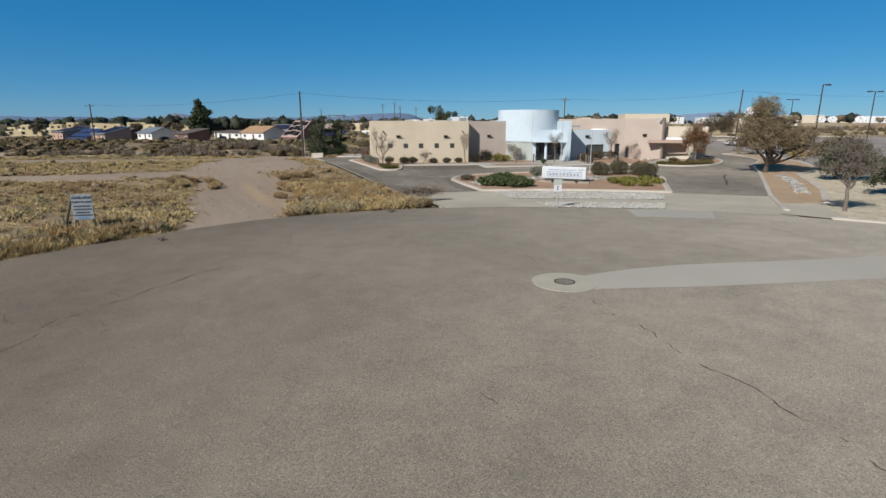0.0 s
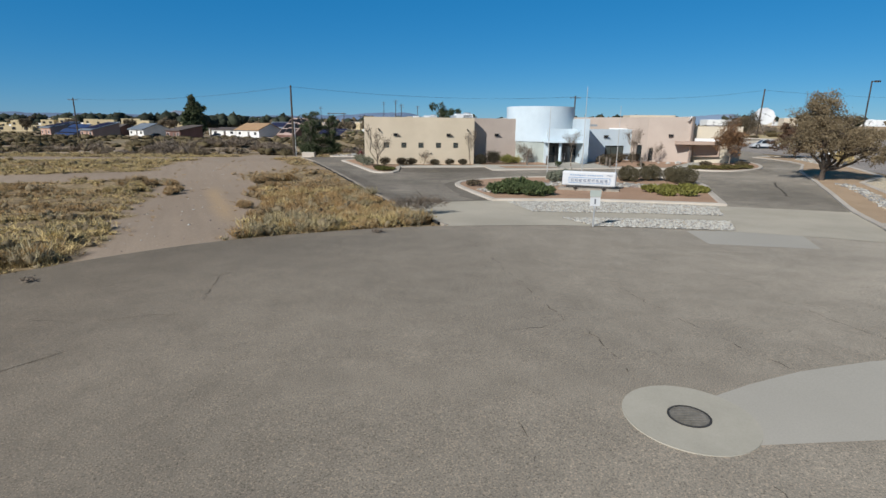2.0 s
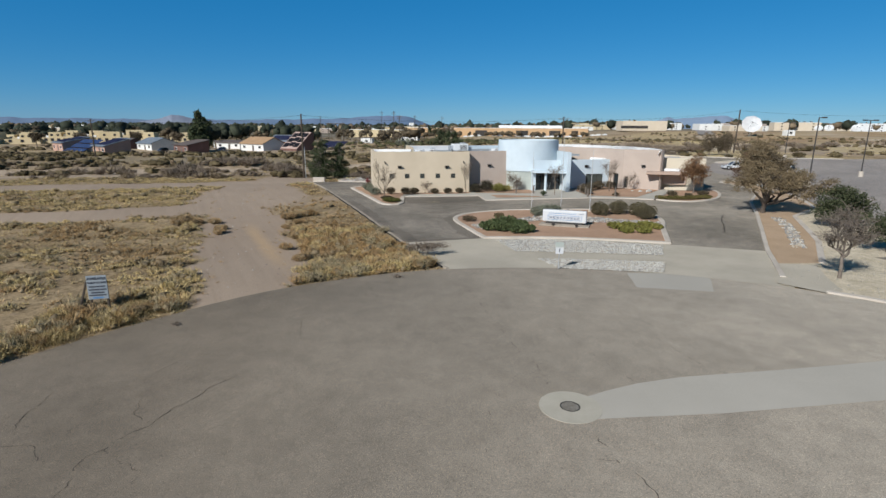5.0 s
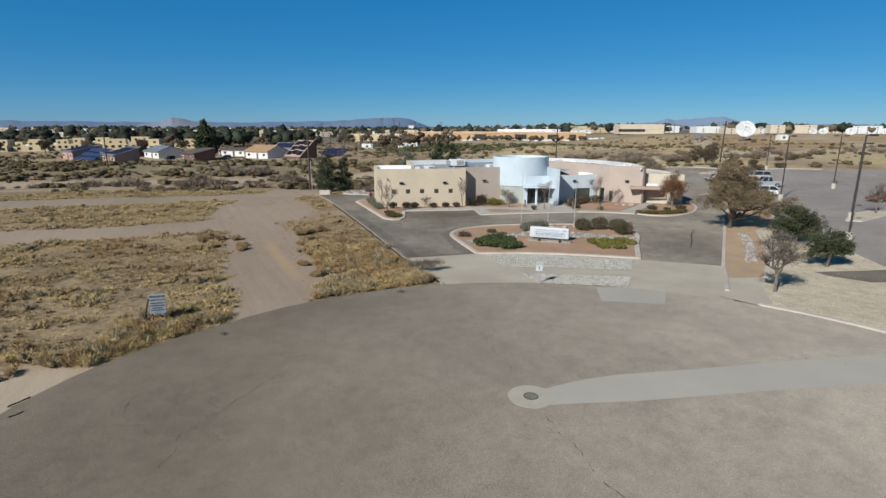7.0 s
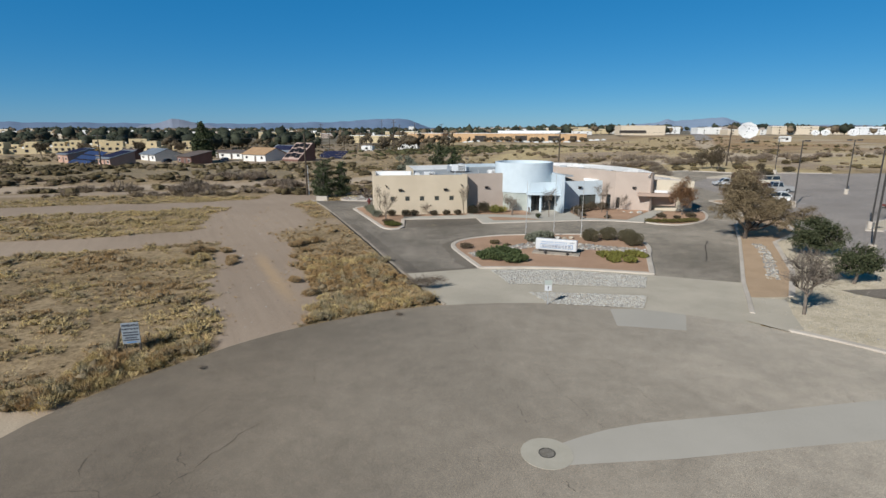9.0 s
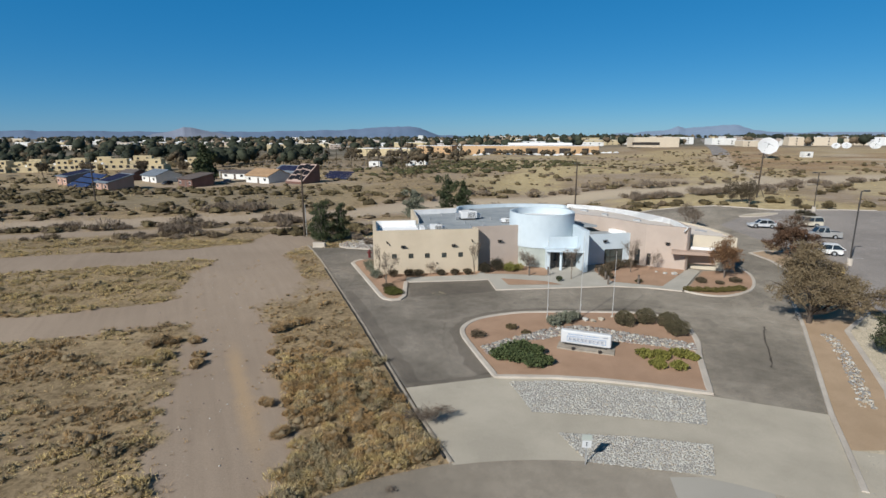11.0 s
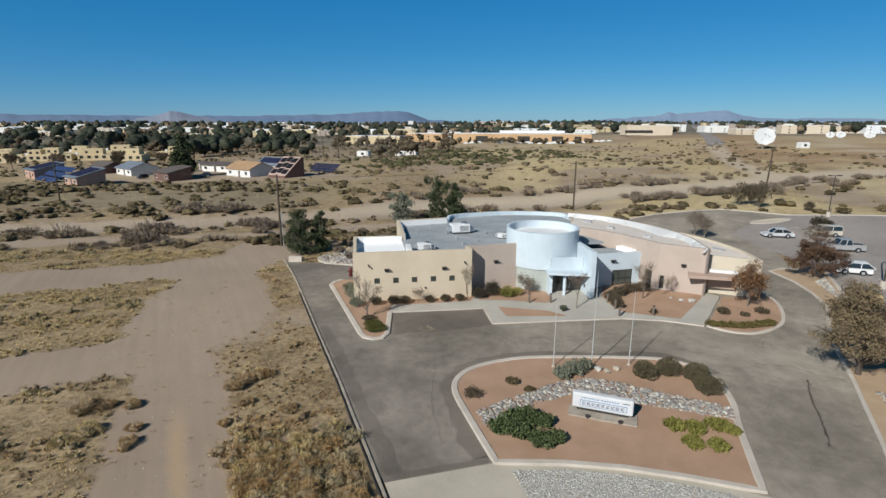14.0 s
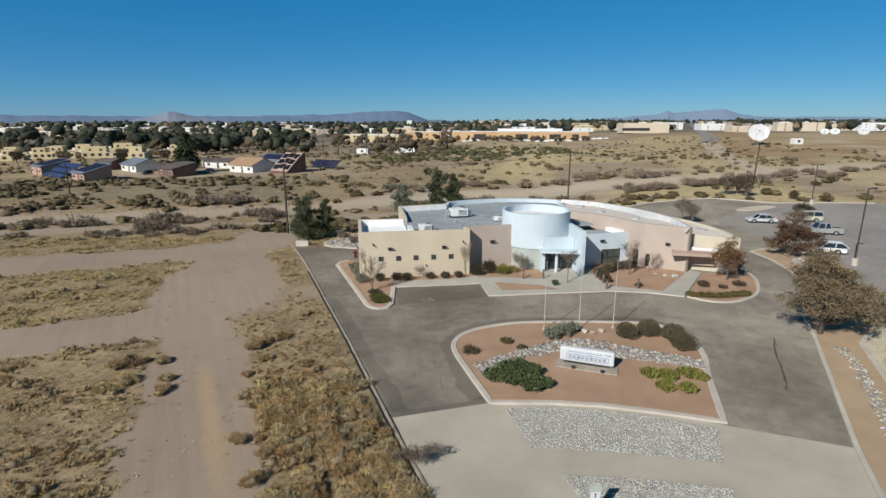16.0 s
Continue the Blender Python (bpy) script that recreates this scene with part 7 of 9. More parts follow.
SA = math.degrees(math.atan2(31.18 - 32.56, 9.51 - 5.985))
sx, sy = 7.75, 31.95
sz = gz(sx, sy) + 0.14
monument = thing("monument_sign", sx, sy, sz, "white monument sign with blue lettering on a concrete slab", "sign", turn=SA)
part("slab", box(0.05, -0.2, 0.03, 4.3, 1.35, 0.14, 0, 0.02), OLDKERB, monument)
part("cabinet", box(0, 0.1, 0.78, 3.82, 0.5, 1.06, 0, 0.10), SIGNWHITE, monument, "rounded white sign cabinet")
part("plinth", box(0, 0.1, 0.17, 3.2, 0.34, 0.2, 0, 0.02), DARKMETAL, monument)
face = part("name_panel", box(0.05, -0.155, 0.66, 2.95, 0.02, 0.42, 0, 0.008), SIGNBLUE, monument, "blue-rimmed name panel")
part("panel_white", box(0.05, -0.168, 0.66, 2.87, 0.012, 0.34), SIGNWHITE, face)
up = pose(0.0, -0.178, 0.655, 90, 0, 0)
for i in range(9):
    cx = -1.2 + i * 0.3
    for k, w in ((0.08, 0.22), (0.0, 0.16), (-0.08, 0.22)):
        part("name_bar", box(0.05 + cx, -0.178, 0.655 + k, w, 0.012, 0.035), SIGNSLATE, face)
    part("name_bar", box(0.05 + cx - 0.09, -0.178, 0.655, 0.035, 0.012, 0.16), SIGNSLATE, face)
for i in range(14):
    part("word_bar", box(-1.28 + i * 0.165 + (0.08 if i > 6 else 0), -0.158, 1.03, 0.10, 0.012, 0.075), SIGNBLUE, monument)
part("swoosh", box(1.45, -0.158, 1.06, 0.42, 0.012, 0.04, 0), SIGNSLATE, monument).rotation_euler = (0, 0, 0)
for x in (-1.15, 0.85):
    lamp = thing("uplight", sx + x * math.cos(radians(SA)) + 0.9 * math.sin(radians(SA)) * -1 - 0.35, sy + x * math.sin(radians(SA)) - 0.95, sz, "small dark floodlight aimed at the sign", "floodlight", "sign floodlights")
    part("stake", rod((0, 0, -0.05), (0, 0, 0.14), 0.02), DARKMETAL, lamp)
    part("head", box(0, 0, 0.2, 0.26, 0.2, 0.18, 0, 0.03), FRAME, lamp)

post = thing("post_sign", 3.72, 17.02, gz(3.72, 17.02) + 0.06, "small white notice on a thin steel post", "sign", turn=-4)
part("post", rod((0, 0, -0.1), (0, 0, 1.62), 0.03, 0.03, 8), STEEL, post)
plate = part("plate", box(0, -0.045, 1.16, 0.46, 0.02, 0.4, 0, 0.006), SIGNWHITE, post, "white notice plate with a dark mark")
part("mark", box(0, -0.058, 1.13, 0.05, 0.008, 0.16), SIGNDARK, plate)
part("mark_cap", box(0, -0.058, 1.25, 0.09, 0.008, 0.05), SIGNDARK, plate)
part("header_plate", box(0, -0.045, 1.53, 0.5, 0.02, 0.3, 0, 0.004), GREENPANEL, post, "pale green blank plate")

AX, AY = -18.98, 9.4
avail = thing("notice_board", AX, AY, lz(AX, AY), "white lettered board on dark wooden legs in the dry grass", "sign", turn=14)
# the shade on the board's face is put into this darker grey
BOARDGREY = surface("shaded_board_paint", (0.23, 0.26, 0.285), (0.31, 0.34, 0.36), 1.5, 20, 0.8, 0.1, 0.003)
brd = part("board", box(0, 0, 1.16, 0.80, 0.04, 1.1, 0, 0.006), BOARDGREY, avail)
for x in (-0.34, 0.34):
    part("leg", box(x, 0.07, 0.55, 0.09, 0.09, 1.3, 0, 0.01), POLEWOOD, avail)
bm = bmesh.new()
add_rod(bm, (-0.85, -0.05, -0.05), (-0.44, 0.08, 1.45), 0.05, 0.05, 6)
part("brace", bm, POLEWOOD, avail)
up = Matrix.Translation((0, -0.026, 1.57)) @ pose(0, 0, 0, 90, 0, 0)
letters("heading", "AVAILABLE", 0.152, SIGNDARK, brd, up, 0.008)
letters("heading", "BUILD TO SUIT", 0.112, SIGNDARK, brd, Matrix.Translation((0, -0.026, 1.38)) @ pose(0, 0, 0, 90, 0, 0), 0.006)
for i, (w, z) in enumerate(((0.66, 1.2), (0.71, 1.06), (0.52, 0.92), (0.7, 0.8), (0.44, 0.68))):
    part("text_bar", box(0, -0.024, z, w, 0.008, 0.065), SIGNDARK if i < 4 else SIGNBLUE, brd)

# flagpoles without flags
FLAGWHITE = surface("white_pole_paint", (0.40, 0.39, 0.375), (0.47, 0.46, 0.44), 2, 20, 0.5, 0.0)
for x, y, top in ((6.1, 38.75, 6.0), (9.05, 38.65, 7.5), (12.0, 38.7, 6.0)):
    fp = thing("flagpole", x, y, gz(x, y) + 0.13, "bare white flagpole on the island bed", "flagpole", "flagpoles")
    part("base", rod((0, 0, -0.05), (0, 0, 0.12), 0.16, 0.12, 12), CONCRETE, fp)
    part("pole", rod((0, 0, 0), (0, 0, top), 0.042, 0.016, 10), FLAGWHITE, fp)
    part("finial", rod((0, 0, top), (0, 0, top + 0.06), 0.022, 0.012, 8), STEEL, fp)
    part("cleat", box(0.06, 0, 1.2, 0.05, 0.05, 0.16), STEEL, fp)
# bollard lights along the paths
for x, y in ((6.8, 53.0), (9.0, 52.9), (14.75, 48.7), (18.0, 48.6), (15.0, 50.6), (14.9, 52.6)):
    bl = thing("bollard_light", x, y, gz(x, y) + 0.16, "short grey-brown wooden bollard beside the path", "bollard", "path bollards")
    part("post", box(0, 0, 0.45, 0.17, 0.17, 1.0, 12, 0.02), BARK, bl)
    part("cap", box(0, 0, 0.97, 0.2, 0.2, 0.06, 12, 0.015), FRAME, bl)
# utility box and drain by the rear drive
ub = thing("utility_box", -22.2, 71.9, gz(-22.2, 71.9), "pale concrete barrier block at the end of the kerb", "barrier", turn=-8)
part("block", box(0, 0, 0.35, 1.9, 0.6, 0.85, 0, 0.05), KERB, ub)
part("foot", box(0, 0, 0.06, 2.0, 0.75, 0.2, 0, 0.03), KERB, ub)
rv = thing("fire_hydrant", -13.4, 63.6, gz(-13.4, 63.6) + 0.05, "dark red standpipe beside the west wall", "hydrant")
REDPAINT = surface("dark_red_paint", (0.10, 0.02, 0.02), (0.15, 0.03, 0.028), 2, 20, 0.5, 0.1, 0.003)
part("barrel", rod((0, 0, -0.05), (0, 0, 0.9), 0.2, 0.18, 12), REDPAINT, rv)
part("bonnet", rod((0, 0, 0.9), (0, 0, 1.12), 0.23, 0.1, 12), REDPAINT, rv)
part("outlet", rod((-0.36, 0, 0.7), (0.36, 0, 0.7), 0.1, 0.1, 10), REDPAINT, rv)

# ---- poles and lamps ----
def utility_pole(x, y, top, label, arms=1, lean=(0, 0), brace=False, r=0.18):
    z = lz(x, y)
    up = thing("utility_pole", x, y, z, label, "utility pole", "utility poles")
    h = top - z
    part("pole", rod((0, 0, -0.3), (lean[0], lean[1], h), r, r * 0.72, 10), POLEWOOD, up)
    for i in range(arms):
        zz = h - 0.5 - i * 0.9
        fx, fy = lean[0] * zz / h, lean[1] * zz / h
        arm = part("crossarm", box(fx, fy - 0.14, zz, 2.4, 0.1, 0.12), POLEWOOD, up)
        for k in (-1.05, -0.5, 0.5, 1.05):
            part("insulator", rod((fx + k, fy - 0.14, zz + 0.05), (fx + k, fy - 0.14, zz + 0.24), 0.05, 0.03, 8), STEEL, arm)
    if brace:
        part("brace", rod((1.6, -0.4, -0.2), (lean[0] * 0.3, lean[1] * 0.3, h * 0.33), 0.08, 0.07, 8), POLEWOOD, up)
    return (x + lean[0], y + lean[1], top - 0.25)


P = [utility_pole(-92.0, 127.0, 9.2, "old wooden utility pole in the desert"), utility_pole(-27.3, 83.0, 9.8, "dark wooden utility pole beside the drive", 0), utility_pole(26.0, 108.4, 10.1, "wooden utility pole behind the building"), utility_pole(66.8, 109.8, 12.0, "leaning wooden utility pole with a brace", 0, (0.4, 0.1), True)]
bm = bmesh.new()
add_rod(bm, (0.38, -0.1, -0.1), (0.3, -0.05, 5.6), 0.06, 0.06, 8)
stub = thing("conduit_post", -27.3, 83.0, lz(-27.3, 83.0), "pale conduit riser beside a utility pole", "post")
part("riser", bm, STEEL, stub)
WIRE = surface("black_cable", (0.03, 0.03, 0.03), (0.04, 0.04, 0.04), 2, 10, 0.6, 0.0)


def wire(a, c, sag, r=0.012):
    a, c = Vector(a), Vector(c)
    pts = [a.lerp(c, i / 14) - Vector((0, 0, sag * 4 * (i / 14) * (1 - i / 14))) for i in range(15)]
    v, f = tube(pts, [r] * 15, 4)
    solo("overhead_wire", mesh_of("overhead_wire", v, f), WIRE, "thin black wire strung between utility poles", "cable", group="overhead wires")


for k in (-0.5, 0.5):
    for a, c in zip(P, P[1:]):
        wire((a[0] + k, a[1], a[2]), (c[0] + k, c[1], c[2]), 1.0)
    wire((P[3][0] + k, P[3][1], P[3][2]), (130.0 + k, 120.0, 12.0), 1.0)


def street_lamp(x, y, top, turn, double=False):
    z = gz(x, y) + 0.05
    lp = thing("parking_lamp", x, y, z, "tall dark square-armed car park lamp on a concrete base", "street lamp", "car park lamps", turn)
    h = top - z
    part("base", rod((0, 0, -0.1), (0, 0, 0.85), 0.33, 0.33, 16), KERB, lp, "round pale concrete base")
    part("pole", rod((0, 0, 0.8), (0, 0, h), 0.085, 0.07, 10), DARKMETAL, lp)
    for s in ((1,) if not double else (1, -1)):
        part("arm", box(s * 0.35, 0, h - 0.05, 0.6, 0.06, 0.08), DARKMETAL, lp)
        hd = part("lamp_head", box(s * 0.85, 0, h - 0.02, 0.62, 0.38, 0.16, 0, 0.03), DARKMETAL, lp)
        part("lens", box(s * 0.85, 0, h - 0.11, 0.5, 0.3, 0.03), STEEL, hd)


street_lamp(35.6, 29.3, 9.6, 10)
street_lamp(44.0, 39.6, 8.6, 10)
street_lamp(46.1, 55.2, 9.2, 15)
street_lamp(62.8, 67.1, 9.1, 0, True)
street_lamp(66.2, 90.6, 9.0, 0, True)

# ---- cars ----
CARWHITE = surface("white_car_paint", (0.68, 0.68, 0.67), (0.72, 0.72, 0.71), 1, 10, 0.4, 0.0, spec=0.4)
CARSILVER = surface("silver_car_paint", (0.36, 0.355, 0.345), (0.41, 0.405, 0.395), 1, 10, 0.38, 0.0, 0.01, 0.3, spec=0.5)
CARPALE = surface("pale_silver_car_paint", (0.55, 0.56, 0.57), (0.6, 0.61, 0.62), 1, 10, 0.35, 0.0, 0.01, 0.1, spec=0.5)
CARTAN = surface("tan_car_paint", (0.52, 0.47, 0.38), (0.56, 0.51, 0.42), 1, 10, 0.3, 0.0, spec=0.6)
CARDARK = surface("dark_blue_car_paint", (0.02, 0.025, 0.045), (0.03, 0.035, 0.06), 1, 10, 0.25, 0.0, spec=0.6)
CARRED = surface("dark_red_car_paint", (0.16, 0.03, 0.03), (0.2, 0.04, 0.035), 1, 10, 0.3, 0.0, spec=0.6)
LAMPRED = surface("red_lamp_glass", (0.3, 0.02, 0.02), (0.35, 0.03, 0.03), 2, 10, 0.2, 0.0)


def car(x, y, turn, paint, label, style, z=None):
    """A parked car: shell with wheel arches, cabin with windows, wheels, lamps, bumpers. Its nose points to -x."""
    L, W, H = {"hatch": (3.6, 1.62, 1.48), "wagon": (4.3, 1.75, 1.65), "sedan": (4.3, 1.7, 1.35), "pickup": (5.7, 1.85, 1.7)}[style]
    ob = thing("pickup_truck" if style == "pickup" else "car", x, y, gz(x, y) + 0.06 if z is None else z, label, "pickup" if style == "pickup" else "car", "parked cars", turn)
    hood = H * 0.56
    if style == "pickup":
        roof = [(-0.75, hood), (-0.2, H), (1.0, H), (1.2, hood)]
    elif style == "sedan":
        roof = [(-1.1, hood), (-0.35, H), (0.95, H), (1.75, hood + 0.1)]
    elif style == "wagon":
        roof = [(-1.0, hood), (-0.5, H), (2.0, H - 0.02), (2.2, hood + 0.1)]
    else:
        roof = [(-1.1, hood), (-0.3, H), (1.3, H - 0.06), (2.0, hood + 0.1)]
    lo = 0.26
    a = L / 2
    xf, xr = -a + 0.85, a - 0.95
    side = [(-a + 0.1, lo)]
    for cx in (xf, xr):
        side += [(cx + 0.40 * math.cos(t), lo + 0.05 + 0.40 * math.sin(t)) for t in [math.pi - math.pi * i / 8 for i in range(9)]]
    side += [(a - 0.08, lo), (a, 0.5), (a - 0.02, hood + (0.06 if style != "pickup" else 0.02)), (roof[-1][0], hood + 0.04), (roof[0][0], hood), (-a + 0.12, hood - 0.16), (-a, 0.55)]
    bm = bmesh.new()
    vs = []
    for k, yy in ((0.93, -W / 2), (1.0, -W / 2 + 0.04), (1.0, W / 2 - 0.04), (0.93, W / 2)):
        vs.append([bm.verts.new((px * (0.985 if k < 1 else 1), yy, pz if k == 1 else 0.5 + (pz - 0.5) * 0.95)) for px, pz in side])
    n = len(side)
    for p, q in zip(vs, vs[1:]):
        for i in range(n):
            bm.faces.new((p[i], p[(i + 1) % n], q[(i + 1) % n], q[i]))
    bm.faces.new(vs[0])
    bm.faces.new(vs[-1][::-1])
    body = part("body", bm, paint, ob)
    # cabin with glass sides and painted roof and pillars
    bm = bmesh.new()
    ins = 0.16
    low = [[bm.verts.new((px, s * (W / 2 - 0.05), pz)) for px, pz in (roof[0], roof[-1])] for s in (-1, 1)]
    top = [[bm.verts.new((px, s * (W / 2 - ins), pz)) for px, pz in roof[1:-1]] for s in (-1, 1)]
    bm.faces.new((low[0][0], low[0][1], top[0][1], top[0][0]))
    bm.faces.new((low[1][1], low[1][0], top[1][0], top[1][1]))
    bm.faces.new((low[0][0], top[0][0], top[1][0], low[1][0]))
    bm.faces.new((low[0][1], low[1][1], top[1][1], top[0][1]))
    bm.faces.new((top[0][0], top[0][1], top[1][1], top[1][0]))
    bm.faces.new((low[0][1], low[0][0], low[1][0], low[1][1]))
    cabin = part("cabin_glass", bm, GLASS, ob)
    bm = bmesh.new()
    add_prism(bm, [(roof[1][0] - 0.06, -W / 2 + ins - 0.03), (roof[2][0] + 0.06, -W / 2 + ins - 0.03), (roof[2][0] + 0.06, W / 2 - ins + 0.03), (roof[1][0] - 0.06, W / 2 - ins + 0.03)], H - 0.03, H + 0.03)
    part("roof_panel", bm, paint, cabin)
    for s in (-1, 1):
        for (p0, p1) in ((roof[0], roof[1]), (roof[-1], roof[-2]), (((roof[0][0] + roof[-1][0]) / 2 + 0.1, hood), ((roof[1][0] + roof[2][0]) / 2 + 0.1, H))):
            part("pillar", rod((p0[0], s * (W / 2 - 0.04), p0[1]), (p1[0], s * (W / 2 - ins + 0.01), p1[1]), 0.045, 0.04, 6), paint, cabin)
        part("mirror", box(roof[0][0] + 0.25, s * (W / 2 + 0.08), hood + 0.12, 0.12, 0.2, 0.14, 0, 0.03), paint, body)
        part("headlight", box(-a + 0.06, s * (W / 2 - 0.3), 0.64, 0.12, 0.36, 0.15, 0, 0.02), STEEL, body)
        part("tail_light", box(a - 0.03, s * (W / 2 - 0.18), 0.82, 0.1, 0.2, 0.25, 0, 0.02), LAMPRED, body)
        for cx in (xf, xr):
            wh = part("wheel", rod((cx, s * (W / 2 - 0.22), 0.32), (cx, s * (W / 2 - 0.0), 0.32), 0.32, 0.32, 20), RUBBER, ob)
            part("rim", rod((cx, s * (W / 2 - 0.02), 0.32), (cx, s * (W / 2 + 0.012), 0.32), 0.2, 0.18, 14), STEEL, wh)
    part("front_bumper", box(-a + 0.02, 0, 0.42, 0.16, W - 0.12, 0.18, 0, 0.04), paint if style != "pickup" else STEEL, body)
    part("rear_bumper", box(a - 0.02, 0, 0.45, 0.16, W - 0.12, 0.18, 0, 0.04), paint if style != "pickup" else STEEL, body)
    if style == "pickup":
        part("bed_floor", box(2.05, 0, hood + 0.045, 1.55, W - 0.3, 0.02), DARKMETAL, body)
        for s in (-1, 1):
            part("bed_rail", box(2.05, s * (W / 2 - 0.09), hood + 0.08, 1.6, 0.1, 0.1, 0, 0.02), paint, body)
    return ob


car(47.2, 60.9, -22, CARWHITE, "white compact hatchback parked in the car park", "hatch")
car(54.0, 71.8, -14, CARSILVER, "silver pickup truck with an open bed", "pickup")
car(57.4, 79.5, -12, CARTAN, "tan estate car parked beside a dark bush", "wagon")
car(50.0, 79.4, -12, CARPALE, "pale silver saloon car parked by the drive", "sedan")
car(58.5, 52.0, 5, CARRED, "dark red car parked across the car park", "sedan")
for i in range(7):
    solo("parking_line", box(47.6 + i * 1.2 + 3.2, 58.6 + i * 4.3, gz(50 + i, 58.6 + i * 4.3) + 0.062, 5.2, 0.1, 0.006, 4), SIGNWHITE, "worn white parking bay line", "road marking", "structure")

# faded marking of the reserved bay
mark = bmesh.new()
for a in range(18):
    if a not in (4, 5, 11):
        add_box(mark, -3.9 + 0.55 * math.cos(a * 0.349), 46.75 + 0.45 * math.sin(a * 0.349), gz(-3.9, 46.7) + 0.056, 0.17, 0.09, 0.004, a * 20 + 90)
for x, y, w, turn in ((-3.75, 47.2, 0.7, 80), (-3.5, 46.95, 0.45, 5), (-3.2, 46.6, 0.5, -50)):
    add_box(mark, x, y, gz(-3.9, 46.7) + 0.056, w, 0.1, 0.004, turn)
solo("bay_marking", mark, surface("worn_white_road_paint", (0.23, 0.20, 0.13), (0.34, 0.295, 0.19), 3, 30, 0.9, 0.1, 0.002, speck=0.25), "faded white round marking on the asphalt bay", "road marking", "structure")

# litter
for (x0, y0), (x1, y1) in (((-20.32, 0.42), (-20.02, 1.14)), ((-19.68, -0.38), (-19.44, 0.01))):
    pv, pf = tube([(x0 + (x1 - x0) * k / 5, y0 + (y1 - y0) * k / 5 + 0.04 * math.sin(k * 1.7), lz(x0, y0) + 0.06) for k in range(6)], [0.032] * 6, 6)
    solo("scrap_pipe", mesh_of("scrap_pipe", pv, pf), RUBBER, "black scrap pipe lying on bare pale dirt", "pipe")
shrub("dead_weed", -14.8, 7.65, "small dead weed blown onto the street", 0.3, 0.14, 120, 0.03, TWIGGY, 610, 0.06)

# ---- houses and distance ----
SOLARBLUE = surface("dark_blue_solar_cells", (0.018, 0.022, 0.05), (0.03, 0.035, 0.07), 0.5, 8, 0.9, 0.0, spec=0.02)
FARGLASS = surface("dark_distant_window", (0.03, 0.03, 0.033), (0.045, 0.045, 0.05), 1, 8, 0.8, 0.0, spec=0.05)
SOLARBLACK = surface("black_collector_glass", (0.010, 0.011, 0.014), (0.016, 0.017, 0.022), 0.5, 8, 0.7, 0.0, spec=0.05)
SOLARRICH = surface("blue_tarpaulin_cells", (0.022, 0.04, 0.10), (0.035, 0.06, 0.14), 0.5, 8, 0.7, 0.0, spec=0.1)
WALLPINK = surface("pink_house_wall", (0.42, 0.26, 0.20), (0.48, 0.30, 0.23), 0.4, 10, 0.9, 0.1)
WALLWHITE = surface("white_house_wall", (0.66, 0.65, 0.62), (0.74, 0.73, 0.70), 0.4, 10, 0.9, 0.1)
WALLRED = surface("brick_red_wall", (0.15, 0.085, 0.068), (0.20, 0.11, 0.09), 0.4, 10, 0.9, 0.1)
ROOFTAN = surface("tan_shingle_roof", (0.33, 0.21, 0.12), (0.40, 0.26, 0.15), 0.6, 12, 0.9, 0.2, 0.02)
ROOFDARK = surface("dark_shingle_roof", (0.09, 0.075, 0.07), (0.14, 0.115, 0.105), 0.6, 12, 0.9, 0.2, 0.02)
ROOFMETAL = surface("grey_metal_roof", (0.13, 0.155, 0.185), (0.19, 0.22, 0.255), 0.6, 6, 0.7, 0.1, 0.02)
ADOBE = surface("yellow_adobe_wall", (0.52, 0.42, 0.255), (0.60, 0.49, 0.31), 0.1, 6, 0.95, 0.1)
ORANGE = surface("orange_block_wall", (0.50, 0.32, 0.175), (0.57, 0.375, 0.215), 0.1, 6, 0.95, 0.1)


